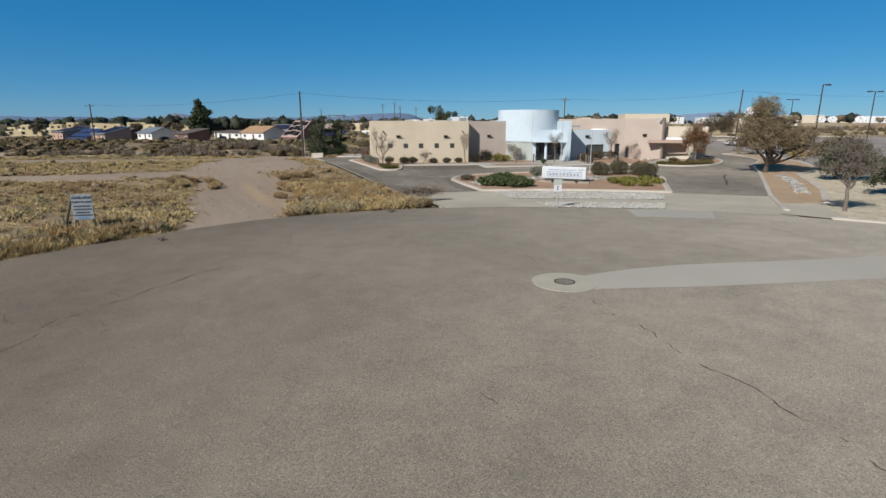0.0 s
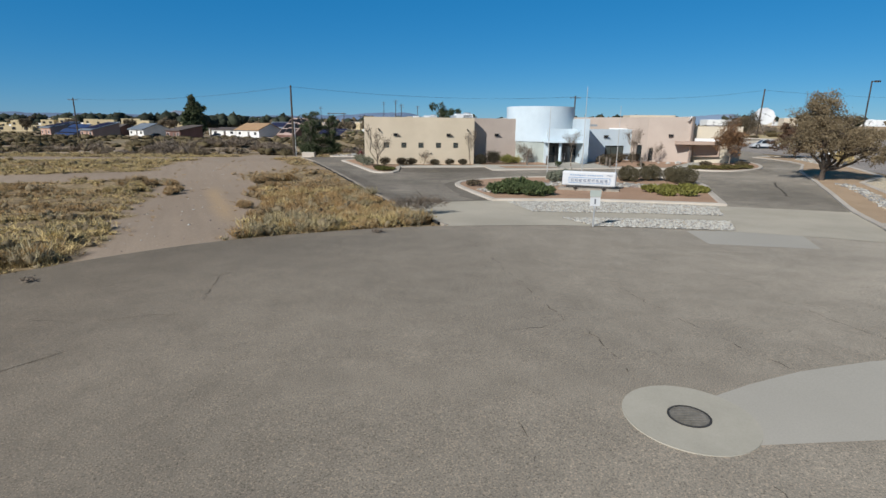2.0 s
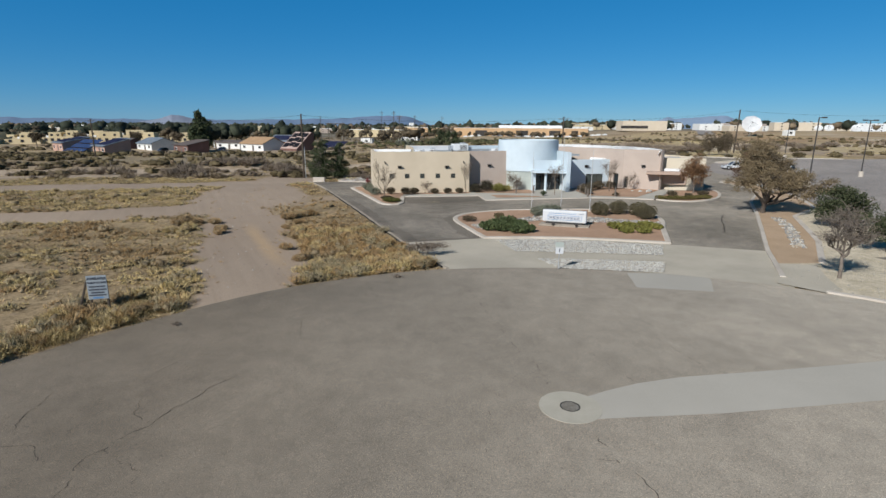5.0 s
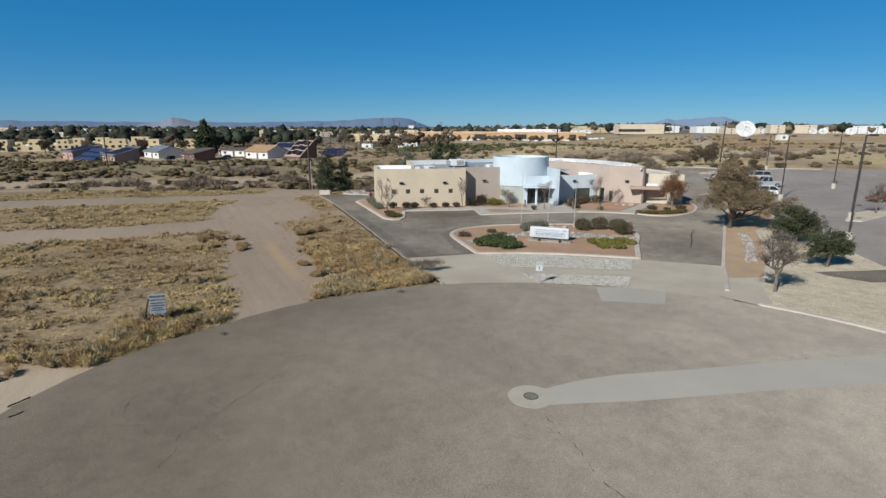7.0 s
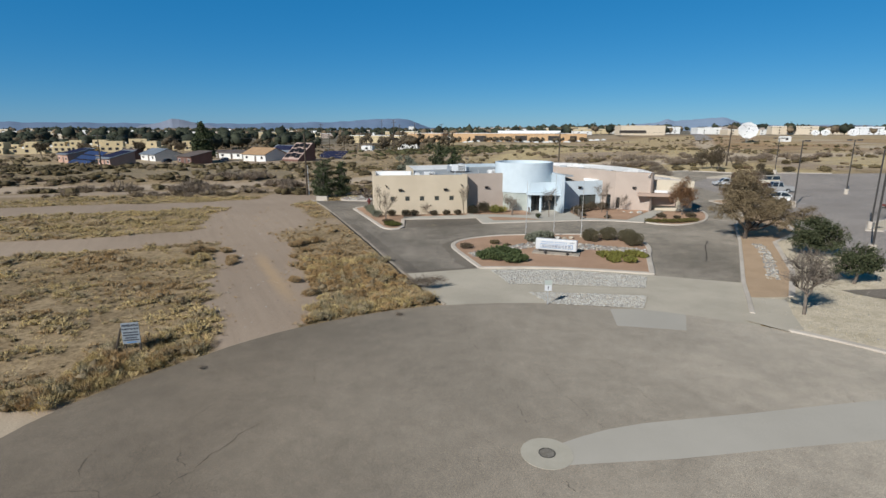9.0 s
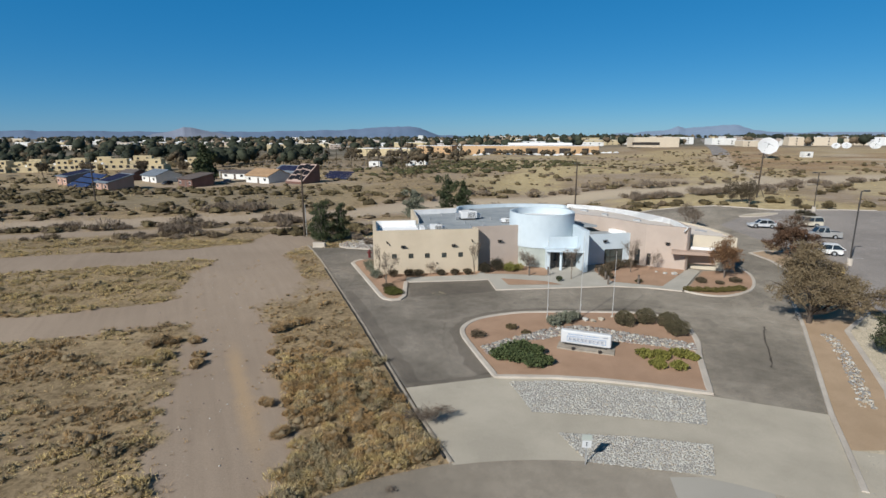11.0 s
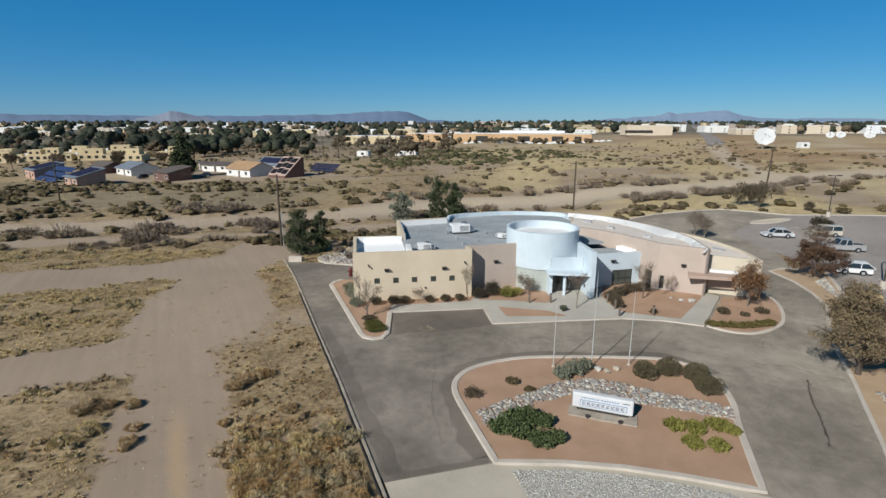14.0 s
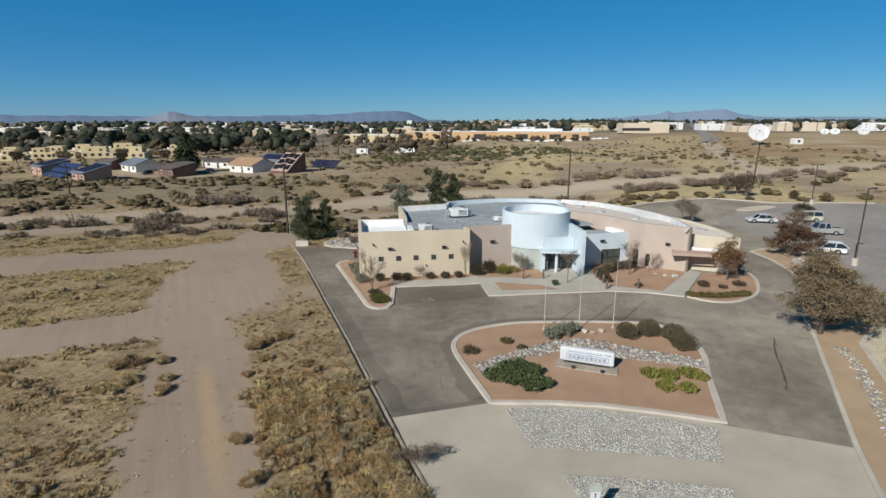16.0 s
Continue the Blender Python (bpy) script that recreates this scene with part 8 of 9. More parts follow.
def house(x, y, w, d, h, turn, wall, roof, label, style="gable", rise=1.8, panels=None):
    """A one-storey house: walls, roof with overhang, door and windows."""
    hs = thing("house", x, y, lz(x, y) - 0.1, label, "house", "houses across the wash", turn)
    bm = bmesh.new()
    if style == "gable":
        prof = [(-d / 2, 0), (d / 2, 0), (d / 2, h), (0, h + rise), (-d / 2, h)]
        rp = [(-d / 2 - 0.5, h - 0.3), (0, h + rise + 0.05), (d / 2 + 0.5, h - 0.3), (d / 2 + 0.5, h - 0.08), (0, h + rise + 0.3), (-d / 2 - 0.5, h - 0.08)]
    else:
        prof = [(-d / 2, 0), (d / 2, 0), (d / 2, h + rise), (-d / 2, h)]
        rp = [(-d / 2 - 0.5, h - 0.1), (d / 2 + 0.4, h + rise + 0.1), (d / 2 + 0.4, h + rise + 0.32), (-d / 2 - 0.5, h + 0.12)]
    a, c = [bm.verts.new((-w / 2, p, q)) for p, q in prof], [bm.verts.new((w / 2, p, q)) for p, q in prof]
    n = len(prof)
    for i in range(n):
        bm.faces.new((a[i], a[(i + 1) % n], c[(i + 1) % n], c[i]))
    bm.faces.new(a[::-1])
    bm.faces.new(c)
    wl = part("wall", bm, wall, hs)
    bm = bmesh.new()
    a, c = [bm.verts.new((-w / 2 - 0.4, p, q)) for p, q in rp], [bm.verts.new((w / 2 + 0.4, p, q)) for p, q in rp]
    n = len(rp)
    for i in range(n):
        bm.faces.new((a[i], a[(i + 1) % n], c[(i + 1) % n], c[i]))
    bm.faces.new(a[::-1])
    bm.faces.new(c)
    rf = part("roof", bm, roof, hs)
    if panels:
        slope = math.atan2(rise, d if style != "gable" else d / 2)
        cols = panels
        for i in range(cols):
            bm = box(0, 0, 0, w * 0.9 / cols - 0.15, (d if style != "gable" else d / 2) * 0.86, 0.08)
            yc = 0.0 if style != "gable" else -d / 4
            zc = h + rise / 2 + 0.34
            bmesh.ops.transform(bm, matrix=Matrix.Translation((-w * 0.45 + w * 0.9 * (i + 0.5) / cols, yc, zc)) @ Matrix.Rotation(slope, 4, "X"), verts=bm.verts)
            part("solar_panel", bm, SOLARBLUE, rf)
    for i, fx in enumerate((-0.33, 0.05, 0.34)):
        if i == 1:
            part("door", box(fx * w, -d / 2 - 0.03, 1.05, 1.0, 0.08, 2.1), ROOFDARK, hs)
        else:
            wn = part("window", box(fx * w, -d / 2 - 0.03, 1.5, 1.5, 0.08, 1.1), WALLWHITE, hs)
            part("pane", box(fx * w, -d / 2 - 0.075, 1.5, 1.3, 0.03, 0.9), FARGLASS, wn)
    return hs


house(-138.5, 188.0, 11, 9, 3.0, -40, WALLPINK, ROOFMETAL, "pink house with a blue solar roof", "shed", 1.8, 5)
house(-111.0, 166.5, 9.5, 8.0, 2.6, -38, WALLPINK, ROOFMETAL, "pink house with a sloping blue solar roof", "shed", 2.2, 4)
house(-113.0, 200.0, 12, 10, 2.8, -38, WALLWHITE, ROOFMETAL, "white house with a pale metal roof", "gable", 1.8, None)
house(-127.0, 205.0, 9, 8, 2.6, -30, WALLRED, ROOFDARK, "small brick house with a dark roof", "gable", 1.4, None)
house(-92.0, 183.0, 10, 8, 2.8, -38, WALLRED, ROOFDARK, "dark red house with a dark roof", "shed", 1.6, None)
house(-69.5, 194.0, 13.5, 10, 2.9, -35, WALLWHITE, ROOFTAN, "white house with a tan shingle roof", "gable", 2.0, None)
house(-88.0, 213.0, 12, 6, 2.6, -20, WALLWHITE, ROOFDARK, "long white shed with a dark roof", "shed", 0.6, None)
house(-64.0, 208.0, 13, 8, 3.2, -35, WALLWHITE, ROOFMETAL, "white house with solar collectors on its roof", "gable", 2.2, 6)
# solar test house with nine panels on its slope
sh = thing("solar_house", -54.0, 186.5, lz(-54, 186.5), "red-brown house with a pale slope of nine dark panels", "house", turn=-32)
bm = bmesh.new()
prof = [(-5.0, 0), (4.0, 0), (4.0, 6.4), (3.0, 6.6), (-5.0, 0.6)]
a, c = [bm.verts.new((-4.2, p, q)) for p, q in prof], [bm.verts.new((4.2, p, q)) for p, q in prof]
for i in range(5):
    bm.faces.new((a[i], a[(i + 1) % 5], c[(i + 1) % 5], c[i]))
bm.faces.new(a[::-1])
bm.faces.new(c)
part("wall", bm, WALLRED, sh)
ang = math.atan2(6.0, 8.0)
bm = box(0, 0, 0, 8.4, 9.7, 0.12)
m = Matrix.Translation((0, -1.0, 3.7)) @ Matrix.Rotation(ang, 4, "X")
bmesh.ops.transform(bm, matrix=m, verts=bm.verts)
slope = part("sloped_face", bm, surface("pale_pink_slope", (0.40, 0.29, 0.25), (0.46, 0.335, 0.29), 0.5, 8, 0.8, 0.1), sh)
for i in range(3):
    for k in range(3):
        bm = box(-2.6 + i * 2.6, -2.9 + k * 2.9 + (0.5 if i == 1 else 0.0), 0.12, 2.35, 2.3, 0.1)
        bmesh.ops.transform(bm, matrix=m, verts=bm.verts)
        part("panel", bm, SOLARBLACK, slope)


def solar_rack(x, y, w, d, turn, rows, label, cells=SOLARBLUE):
    rk = thing("solar_array", x, y, lz(x, y), label, "solar panels", "solar arrays", turn)
    for i in range(rows):
        bm = box(0, 0, 0, w, d / rows * 0.9, 0.1)
        bmesh.ops.transform(bm, matrix=Matrix.Translation((0, -d / 2 + d * (i + 0.5) / rows, 0.7 + i * d / rows * 0.55)) @ Matrix.Rotation(0.5, 4, "X"), verts=bm.verts)
        part("panel", bm, cells, rk)
    for sx in (-0.4, 0, 0.4):
        part("post", box(sx * w, d * 0.3, 0.9, 0.15, 0.15, 2.4), STEEL, rk)
        part("post", box(sx * w, -d * 0.35, 0.4, 0.15, 0.15, 1.2), STEEL, rk)


solar_rack(-44.0, 204.0, 11, 5, -32, 4, "tilted ground rack of dark solar panels")
solar_rack(-128.0, 178.0, 17, 8, -38, 3, "low blue ground-mounted solar panels", SOLARRICH)
solar_rack(-48.5, 214.0, 8, 4, -32, 3, "tilted solar panels behind the houses")


# carport, cars and bushes in the bare yards between the houses
cp = thing("carport", -97.0, 219.0, lz(-97, 219), "open timber carport with a dark flat roof", "carport", turn=-30)
part("roof", box(0, 0, 2.75, 12.5, 6.5, 0.25), ROOFDARK, cp)
for sx in (-5.8, -1.9, 1.9, 5.8):
    for sy in (-2.9, 2.9):
        part("post", box(sx, sy, 1.3, 0.28, 0.28, 2.7), WALLWHITE, cp)
part("rear_wall", box(2.6, 2.6, 1.35, 6.0, 0.2, 2.5), WALLWHITE, cp)
for x, y, turn, paint, label in ((-84.9, 192.0, 20, CARDARK, "dark hatchback parked in a bare house yard"), (-80.5, 205.0, -30, CARWHITE, "white hatchback parked between the houses"), (-104.0, 186.0, 60, CARDARK, "dark hatchback parked beside the brick house")):
    car(x, y, turn, paint, label, "hatch", lz(x, y) + 0.02)


def flat_building(x, y, w, d, h, turn, wall, label, windows=0, band=True, name="building", deep=False):
    """A flat-roofed block with parapet, windows and doors on its near side."""
    fb = thing(name, x, y, lz(x, y) - 0.2, label, "building", "", turn)
    wl = part("wall", box(0, 0, h / 2, w, d, h), wall, fb)
    if band:
        part("roof", box(0, 0, h + 0.12, w - 0.6, d - 0.6, 0.3), MEMBRANE, fb)
    for i in range(windows):
        fx = -w / 2 + w * (i + 0.5) / windows
        for lv in range(max(1, int((h + 0.8) // 3))):
            wn = part("window", box(fx, -d / 2 - 0.03, 1.7 + lv * 3.0, min(1.5, w / windows * 0.5), 0.08, 1.3), FRAME, fb)
            part("pane", box(fx, -d / 2 - 0.08, 1.7 + lv * 3.0, min(1.3, w / windows * 0.4), 0.03, 1.1), FARGLASS, wn)
    return fb


rs = np.random.RandomState(66)
for i in range(20):
    x = -268 + 6.3 * i + rs.uniform(-3, 3)
    y = 226 + 2.5 * i + (24 if i % 2 else 0) + rs.uniform(-3, 3)
    w, d, h = rs.uniform(9, 17), rs.uniform(8, 12), rs.choice([2.6, 3.0, 3.6])
    ab = flat_building(x, y, w, d, h, 12 + rs.uniform(-5, 5), ADOBE, "yellow adobe apartment block with small dark windows", rs.randint(3, 6), False, "apartment_block")
    uw, ux = w * rs.uniform(0.35, 0.6), w * rs.uniform(-0.2, 0.2)
    part("upper_storey", box(ux, 1.2, h + 1.2, uw, d * 0.6, 2.4 + rs.rand()), ADOBE, ab)
    for k in (-0.25, 0.25):
        part("upper_window", box(ux + k * uw, 1.2 - d * 0.3 - 0.04, h + 1.3, 1.1, 0.08, 1.0), FARGLASS, ab)
    part("roof_cooler", box(ux - uw * 0.75, 1.0, h + 0.5, 1.2, 1.2, 1.0, 0, 0.05), MEMBRANE, ab)
# long orange building with dark loading bays
ob = flat_building(80, 500, 124, 34, 8.0, -8, ORANGE, "long orange block building with a white roof", 0, True, "warehouse")
for fx, w in ((-36, 11), (2, 11), (32, 10), (50, 6)):
    part("bay", box(fx, -17.1, 3.2, w, 0.3, 5.6), FRAME, ob)
for i in range(12):
    part("window", box(-56 + i * 9.7, -17.1, 3.5, 1.6, 0.2, 2.6), GLASS, ob)
part("roof_screen", box(10, 4, 9.6, 60, 10, 2.2), MEMBRANE, ob)
flat_building(-52, 478, 50, 26, 7.0, -14, ADOBE, "tan block building with a white roof edge", 6, True, "warehouse")
flat_building(-8, 498, 34, 22, 7.4, -14, ORANGE, "reddish block building with a white roof", 4, True, "warehouse")
flat_building(206, 522, 43, 24, 9.6, -4, surface("pale_buff_wall", (0.56, 0.47, 0.36), (0.62, 0.53, 0.41), 0.1, 6, 0.95, 0.1), "pale buff hall with a dark window band", 0, False, "hall")
part("band_window", box(-10, -12.1, 3.6, 26, 0.2, 2.6), FRAME, bpy.data.objects["hall"])
flat_building(-18, 308, 12, 6, 3.0, -10, WALLWHITE, "small white utility building inside a fence", 2, True, "utility_building")
flat_building(-44, 318, 7, 5, 3.0, -10, WALLWHITE, "small white equipment cabin inside a fence", 1, True, "utility_building")
for x, y, w, h in ((250, 640, 60, 7), (372, 660, 80, 8), (478, 690, 70, 7), (160, 622, 50, 6), (92, 640, 70, 6), (22, 652, 60, 6), (300, 720, 70, 9)):
    flat_building(x, y, w, 22, h, -5, WALLWHITE, "long low white building at the edge of town", 5, True, "town_building")
rs = np.random.RandomState(77)
tones = [WALLWHITE, WALLWHITE, MEMBRANE, ADOBE, STUCCO_PINK, bpy.data.materials["pale_buff_wall"]]
for i in range(250):
    d = 540 + 1700 * rs.rand() ** 1.2
    a = radians(rs.uniform(-42, 42))
    if rs.rand() < 0.35:
        a = radians(rs.uniform(12, 40))
    x, y = d * math.tan(a), d
    if (-110 < x < 250 and d < 620) or abs(x - (238 + (d - 462) * 0.48)) < 45:
        continue
    w = rs.uniform(14, 46) * (1 + d / 2500)
    flat_building(x, y, w, rs.uniform(12, 26), rs.uniform(4, 8.5) * (1 + d / 4000), rs.uniform(-14, 14), tones[rs.randint(len(tones))], "flat-roofed town building far across the desert", 3 if d < 800 else 0, bool(rs.rand() < 0.7), "town_building")
# water tower-like block and far street
flat_building(-62, 1500, 14, 12, 20, 0, WALLWHITE, "distant tall white tower block", 0, False, "tower_block")
far_road = resample(FAR_ROAD, 30.0)
bm = bmesh.new()
prev = None
for i, (x, y) in enumerate(far_road):
    row = (bm.verts.new((x - 6, y, lz(x, y) + 0.35)), bm.verts.new((x + 6, y, lz(x, y) + 0.35)))
    if prev:
        bm.faces.new((*prev, row[1], row[0]))
    prev = row
solo("far_road", bm, LOT, "straight grey street running away to the town", "road", "structure")


# ---- large dish antenna ----
def dish(x, y, r, zc, tilt, turn, label, name="dish_antenna", segs=9):
    z = lz(x, y)
    da = thing(name, x, y, z, label, "antenna", "", turn)
    bm = bmesh.new()
    rows = []
    for k in range(5):
        q = r * (0.06 + 0.94 * k / 4)
        rows.append([bm.verts.new((q * math.cos(2 * math.pi * i / segs), q * math.sin(2 * math.pi * i / segs), 0.22 * r * (q / r) ** 2)) for i in range(segs)])
    for p, q in zip(rows, rows[1:]):
        for i in range(segs):
            bm.faces.new((p[i], p[(i + 1) % segs], q[(i + 1) % segs], q[i]))
    bm.faces.new(rows[0][::-1])
    bmesh.ops.solidify(bm, geom=bm.faces[:], thickness=0.12)
    m = Matrix.Translation((0, 0, zc - z)) @ Matrix.Rotation(radians(tilt), 4, "X")
    bmesh.ops.transform(bm, matrix=m, verts=bm.verts)
    rf = part("reflector", bm, BRIGHT, da, "white segmented reflector")
    bm = bmesh.new()
    for i in range(3):
        a = 2 * math.pi * i / 3
        add_rod(bm, (r * 0.6 * math.cos(a), r * 0.6 * math.sin(a), 0.08 * r), (0, 0, 0.62 * r), 0.05, 0.05, 6)
    add_rod(bm, (0, 0, 0.55 * r), (0, 0, 0.7 * r), 0.28, 0.2, 10)
    bmesh.ops.transform(bm, matrix=m, verts=bm.verts)
    part("feed", bm, DARKMETAL, rf)
    part("pedestal", rod((0, 1.0, -0.3), (0, 0.6, zc - z - 0.3), r * 0.12, r * 0.09, 12), KERB, da)
    return da


dish(181.0, 294.0, 5.4, 9.8, 62, -22, "large white dish antenna standing in the desert")
for i, (x, y, r) in enumerate(((302, 405, 3.0), (314, 410, 3.4), (341, 415, 4.0), (366, 410, 3.6), (398, 420, 3.6), (425, 428, 3.6))):
    dish(x, y, r, lz(x, y) + 2.4, 46, -35, "white dish antenna in a distant row", "small_dish")
flat_building(205, 296, 5, 4, 3.0, 0, WALLWHITE, "white equipment cabin beside the dish", 1, True, "equipment_cabin")

# substation frames, fence posts, far poles
def h_frame(x, y, w, h, label):
    hf = thing("line_frame", x, y, lz(x, y), label, "pylon", "substation frames", -10)
    for s in (-1, 1):
        part("post", rod((s * w / 2, 0, -0.3), (s * w / 2, 0, h), 0.22, 0.17, 8), POLEWOOD, hf)
    part("beam", box(0, 0, h - 0.6, w + 2.0, 0.3, 0.35), POLEWOOD, hf)
    for k in (-0.4, 0, 0.4):
        part("insulator", rod((k * w, 0, h - 0.4), (k * w, 0, h + 0.3), 0.1, 0.06, 6), STEEL, hf)


h_frame(-60, 300, 9, 12, "wooden H-frame of the fenced substation")
h_frame(-44, 306, 7, 11, "wooden H-frame of the fenced substation")
h_frame(-30, 300, 7, 10, "wooden H-frame of the fenced substation")
for x, y, top in ((-24, 268, 15.5), (-36, 330, 17.0), (-14, 300, 14.0), (2, 320, 14.0), (-20, 250, 13.0), (-75, 330, 14)):
    utility_pole(x, y, top, "distant wooden power pole near the substation", 2, r=0.2)
fence = thing("chain_fence", -40, 300, lz(-40, 300), "low dark chain-link fence round the substation", "fence")
FENCE = surface("galvanised_fence", (0.16, 0.16, 0.15), (0.22, 0.22, 0.21), 2, 10, 0.6, 0.0)
fp = resample([(-34, -22), (40, -32), (46, 22), (-34, 30)], 7.0, True)
for i, p in enumerate(fp):
    part("fence_post", rod((p.x, p.y, -0.5), (p.x, p.y, 2.4), 0.08, 0.08, 5), FENCE, fence)
for p, q in zip(fp, fp[1:]):
    for zz in (0.5, 1.4, 2.3):
        part("fence_rail", rod((p.x, p.y, zz), (q.x, q.y, zz), 0.035, 0.035, 4), FENCE, fence)
wh = thing("white_panel", -160.0, 172.0, lz(-160, 172), "white sheet panel leaning in the desert", "panel")
part("sheet", box(0, 0, 1.2, 2.2, 0.15, 2.6, -20, 0.02), WALLWHITE, wh)
part("prop", rod((0.4, 1.2, 0), (0.2, 0.1, 1.6), 0.06), POLEWOOD, wh)

# trees of the town
tree("conifer", -92.0, 191.0, "tall broad dark pine among the houses", [((0, 0, 3.0 + 2.1 * k), (5.4 - 0.75 * k, 5.4 - 0.75 * k, 2.0)) for k in range(6)] + [((2.8 * math.cos(k * 1.4), 2.8 * math.sin(k * 1.4), 4 + 1.3 * k), (2.2, 2.2, 1.6)) for k in range(6)], 4.0, 0.4, 6000, 0.5, GREEN, seed=701, z=lz(-92, 191), twigs=2, upright=0.4, stretch=2.0)
for i, (x, y, h) in enumerate(((-150, 212, 6.5), (-133, 222, 6.0), (-185, 206, 5.0), (-101, 207, 6.0), (-118, 228, 7.0), (-176, 222, 7.5), (-160, 226, 7.0), (-200, 226, 6.0), (-143, 240, 7.0))):
    tree("bare_tree", x, y, "leafless brown tree among the adobe blocks", [((0, 0, h * 0.6), (h * 0.35, h * 0.35, h * 0.3)), ((h * 0.2, 0, h * 0.7), (h * 0.25, h * 0.25, h * 0.22)), ((-h * 0.2, 0, h * 0.7), (h * 0.25, h * 0.25, h * 0.22))], h * 0.25, 0.2, 2200, 0.3, (DRYSCRUB, OLIVE)[i % 2], seed=710 + i, z=lz(x, y), twigs=10, bark=TWIGGY)


def woods(name, x, y, h, leaves, size, mat, label, rs, sub=1, body=0.86, lobes=4):
    """Far trees in one mesh: short trunks, crowns of uneven lumps in a coat of leaf clumps."""
    clear = line_far(FAR_ROAD, x, y) > 22
    x, y, h = x[clear], y[clear], h[clear]
    n, z = len(x), land_z(x, y)
    r = h * (0.38 + 0.2 * rs.rand(n))
    cs, rr = [np.stack([x, y, z + h * 0.55], 1)], [np.stack([r, r, h * 0.42], 1)]
    for _ in range(lobes):
        a = rs.rand(n) * 6.283
        cs.append(np.stack([x + r * 0.6 * np.cos(a), y + r * 0.6 * np.sin(a), z + h * (0.32 + 0.42 * rs.rand(n))], 1))
        rr.append(np.stack([r * 0.55, r * 0.55, h * 0.24], 1))
    c, ra = np.concatenate(cs), np.concatenate(rr)
    v1, f1 = lumps(c, ra * body, rs, sub, 0.3, 0.3)
    v3, f3 = lumps(np.stack([x, y, z + h * 0.12], 1), np.stack([h * 0.03, h * 0.03, h * 0.2], 1), rs, 1, 0.0)
    per = max(2, leaves // (lobes + 1))
    m = len(c) * per
    d = rs.normal(size=(m, 3))
    d /= np.linalg.norm(d, axis=1)[:, None]
    p = np.repeat(c, per, 0) + d * np.repeat(ra, per, 0) * (0.75 + 0.3 * rs.rand(m))[:, None]
    u = rs.normal(size=(m, 3))
    u /= np.linalg.norm(u, axis=1)[:, None]
    w = np.cross(u, d)
    w /= np.linalg.norm(w, axis=1)[:, None] + 1e-6
    sc = (size * 0.1 * np.repeat(np.tile(h, lobes + 1), per) * (0.6 + 0.8 * rs.rand(m)))[:, None]
    a, b2 = u * sc * 0.7, w * sc * 0.5
    v2 = np.stack([p - a, p + b2, p + a, p - b2], 1).reshape(-1, 3)
    k = (np.arange(m) * 4 + len(v1) + len(v3))[:, None]
    f2 = np.concatenate([k + [0, 1, 2], k + [0, 2, 3]], 0)
    return solo(name, fast_mesh(name, np.concatenate([v1, v3, v2]), np.concatenate([f1, f3 + len(v1), f2])), mat, label, "trees", "stuff")


rs = np.random.RandomState(81)
# dark belt behind the houses
n = 195
d = rs.uniform(290, 620, n)
a = np.radians(rs.uniform(-42, -13, n))
woods("tree_belt", d * np.tan(a), d, rs.uniform(6, 11.5, n) * (0.7 + 0.6 * value_noise(d, a * 300, 40.0, 61)), 90, 0.6, BELT, "belt of dark evergreen trees behind the houses", rs)
n = 170
d = rs.uniform(290, 600, n)
a = np.radians(rs.uniform(-42, 2, n))
woods("bare_trees", d * np.tan(a), d, rs.uniform(5, 10, n), 120, 0.55, OLIVE, "bare grey-brown trees in the town", rs, 1, 0.6)
n = 900
d = 560 + 1900 * rs.rand(n) ** 1.2
a = np.radians(rs.uniform(-43, 43, n))
woods("town_trees", d * np.tan(a), d, rs.uniform(7, 13, n) * (1 + d / 3000), 15, 1.1, BELT, "scattered dark trees across the distant town", rs, 1, 0.9, 1)
n = 700
d = 560 + 1900 * rs.rand(n) ** 1.2
a = np.radians(rs.uniform(-43, 43, n))
woods("town_trees", d * np.tan(a), d, rs.uniform(6, 11, n) * (1 + d / 3000), 15, 1.1, DRYSCRUB, "scattered leafless trees across the distant town", rs, 1, 0.8, 1)
n = 40
x, y = rs.uniform(20, 150, n), rs.uniform(452, 472, n)
woods("street_trees", x, y, rs.uniform(3.5, 6, n), 40, 0.9, OLIVE, "dark small trees before the orange building", rs)
# parked cars far away, too small to pick apart
vs, fs = [], []
for i in range(46):
    x, y = rs.uniform(25, 150), rs.uniform(455, 478)
    z = lz(x, y)
    bm = bmesh.new()
    add_box(bm, x, y, z + 0.6, 4.2, 1.8, 0.8, rs.uniform(-20, 20), 0.2)
    add_box(bm, x + 0.2, y, z + 1.2, 2.2, 1.6, 0.6, 0, 0.2)
    bm.verts.index_update()
    k = len(vs)
    vs += [v.co[:] for v in bm.verts]
    fs += [tuple(v.index + k for v in f.verts) for f in bm.faces]
    bm.free()
solo("distant_cars", mesh_of("distant_cars", vs, fs), CARWHITE, "row of parked cars before the orange building", "cars", "stuff")

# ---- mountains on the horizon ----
# distance haze is put into these paler, bluer base colours
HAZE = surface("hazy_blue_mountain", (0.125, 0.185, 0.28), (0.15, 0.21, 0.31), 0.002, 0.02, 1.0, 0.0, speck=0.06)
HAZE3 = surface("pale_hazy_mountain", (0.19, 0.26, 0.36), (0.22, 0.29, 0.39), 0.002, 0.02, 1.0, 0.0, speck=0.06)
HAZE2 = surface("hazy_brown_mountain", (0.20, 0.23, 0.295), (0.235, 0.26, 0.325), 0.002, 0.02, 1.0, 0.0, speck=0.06)


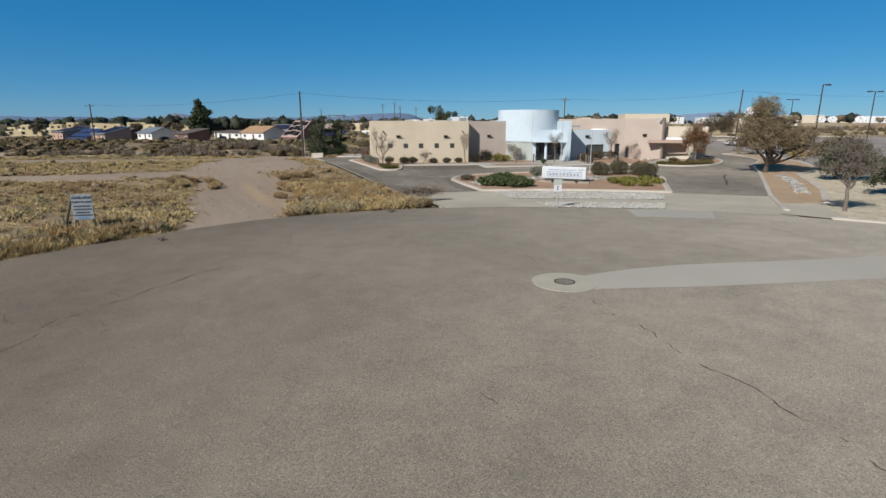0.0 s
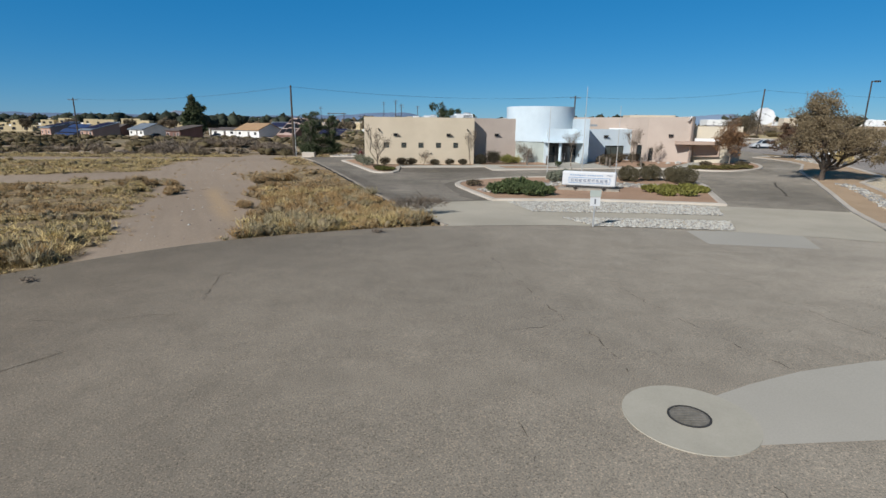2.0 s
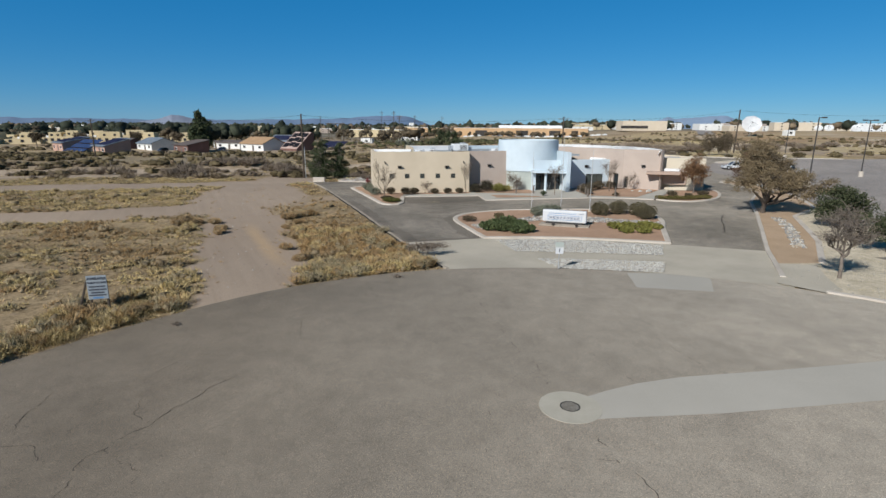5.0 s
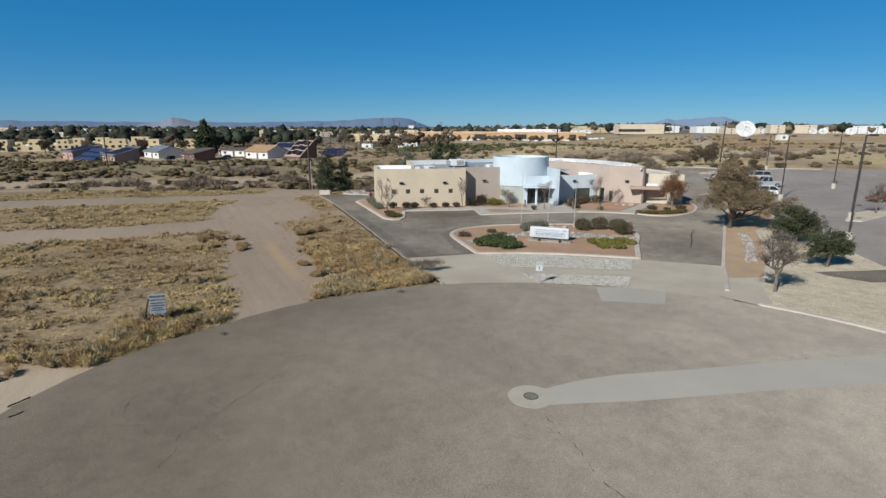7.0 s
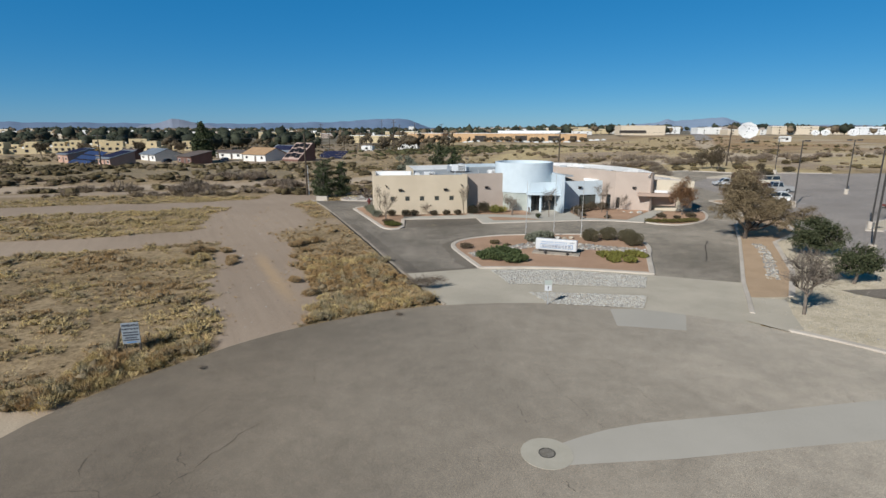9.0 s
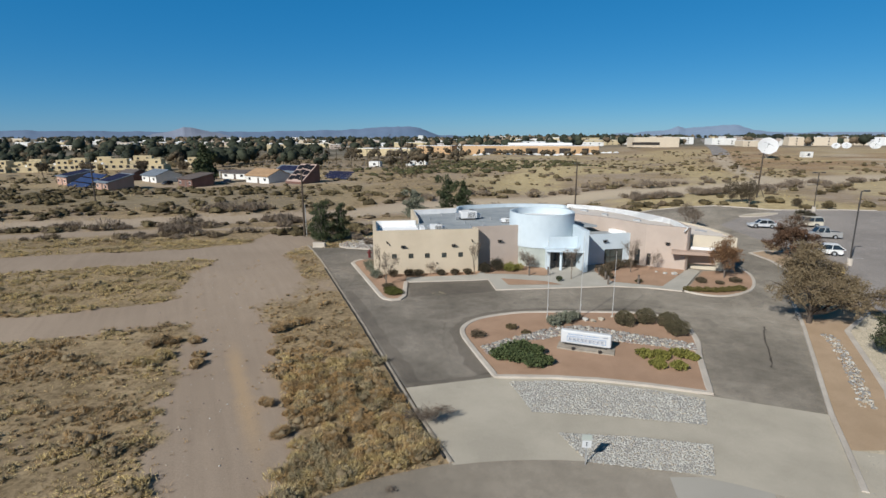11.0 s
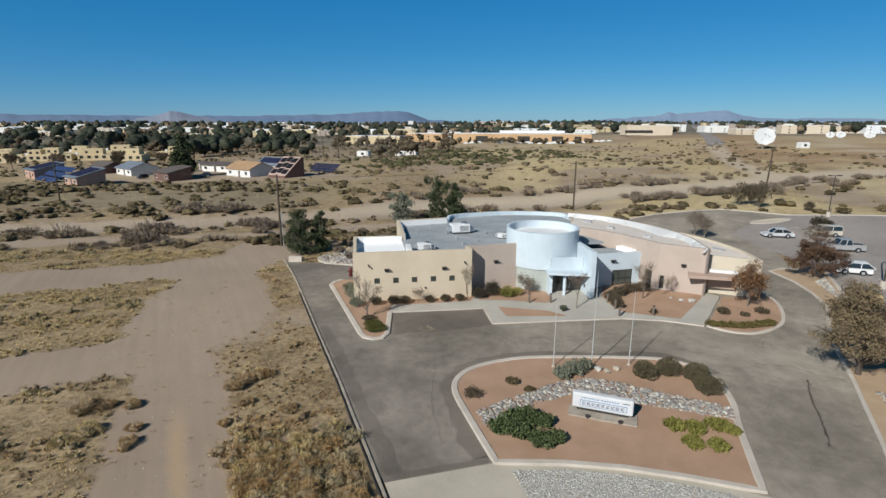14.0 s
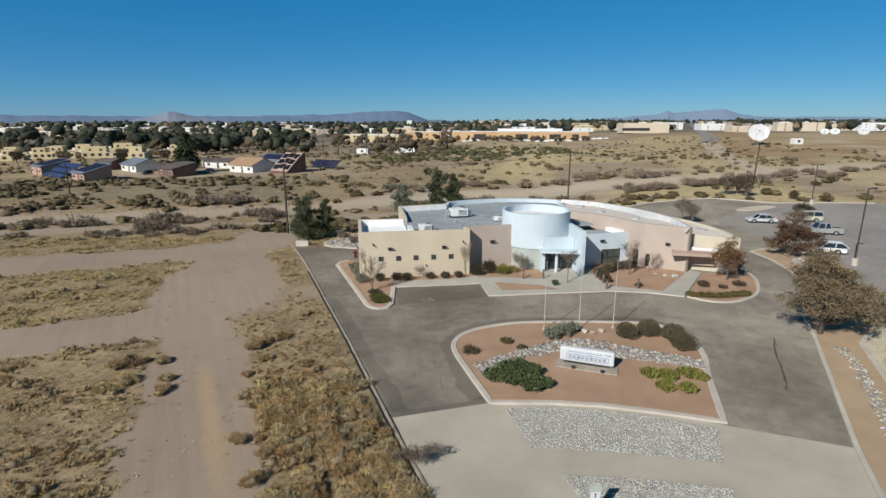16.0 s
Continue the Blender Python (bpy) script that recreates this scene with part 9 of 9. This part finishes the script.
def ridge(name, az, el, far, mat, label, seed):
    """A far mountain ridge: a sloping, folded face along a line of heights."""
    rs = np.random.RandomState(seed)
    aa = np.linspace(az[0], az[-1], 240)
    hh = np.interp(aa, az, el)
    hh = np.maximum(hh + (value_noise(aa * 10, aa * 0, 9.0, seed) - 0.5) * 0.12 + (value_noise(aa * 40, aa * 0, 11.0, seed + 4) - 0.5) * 0.07 * np.minimum(hh, 1.0), 0.02)
    top = far * np.tan(np.radians(hh)) + 12
    rows = []
    for k in range(6):
        f = k / 5
        dd = far - (1 - f) * 700
        fold = (value_noise(aa * 4, np.full_like(aa, k * 0.6), 2.0, seed + 2) - 0.5) * 60 * (1 - f) * f * 2
        rows.append(np.stack([(dd + fold) * np.sin(np.radians(aa)), (dd + fold) * np.cos(np.radians(aa)), top * f ** 1.2 - 20 * (1 - f)], 1))
    v = np.concatenate(rows)
    n = len(aa)
    i = np.arange(n - 1)
    f = np.concatenate([np.stack([k * n + i, k * n + i + 1, (k + 1) * n + i + 1, (k + 1) * n + i], 1) for k in range(5)])
    return solo(name, fast_mesh(name, v, f), mat, label, "mountains", "structure", flat=False)


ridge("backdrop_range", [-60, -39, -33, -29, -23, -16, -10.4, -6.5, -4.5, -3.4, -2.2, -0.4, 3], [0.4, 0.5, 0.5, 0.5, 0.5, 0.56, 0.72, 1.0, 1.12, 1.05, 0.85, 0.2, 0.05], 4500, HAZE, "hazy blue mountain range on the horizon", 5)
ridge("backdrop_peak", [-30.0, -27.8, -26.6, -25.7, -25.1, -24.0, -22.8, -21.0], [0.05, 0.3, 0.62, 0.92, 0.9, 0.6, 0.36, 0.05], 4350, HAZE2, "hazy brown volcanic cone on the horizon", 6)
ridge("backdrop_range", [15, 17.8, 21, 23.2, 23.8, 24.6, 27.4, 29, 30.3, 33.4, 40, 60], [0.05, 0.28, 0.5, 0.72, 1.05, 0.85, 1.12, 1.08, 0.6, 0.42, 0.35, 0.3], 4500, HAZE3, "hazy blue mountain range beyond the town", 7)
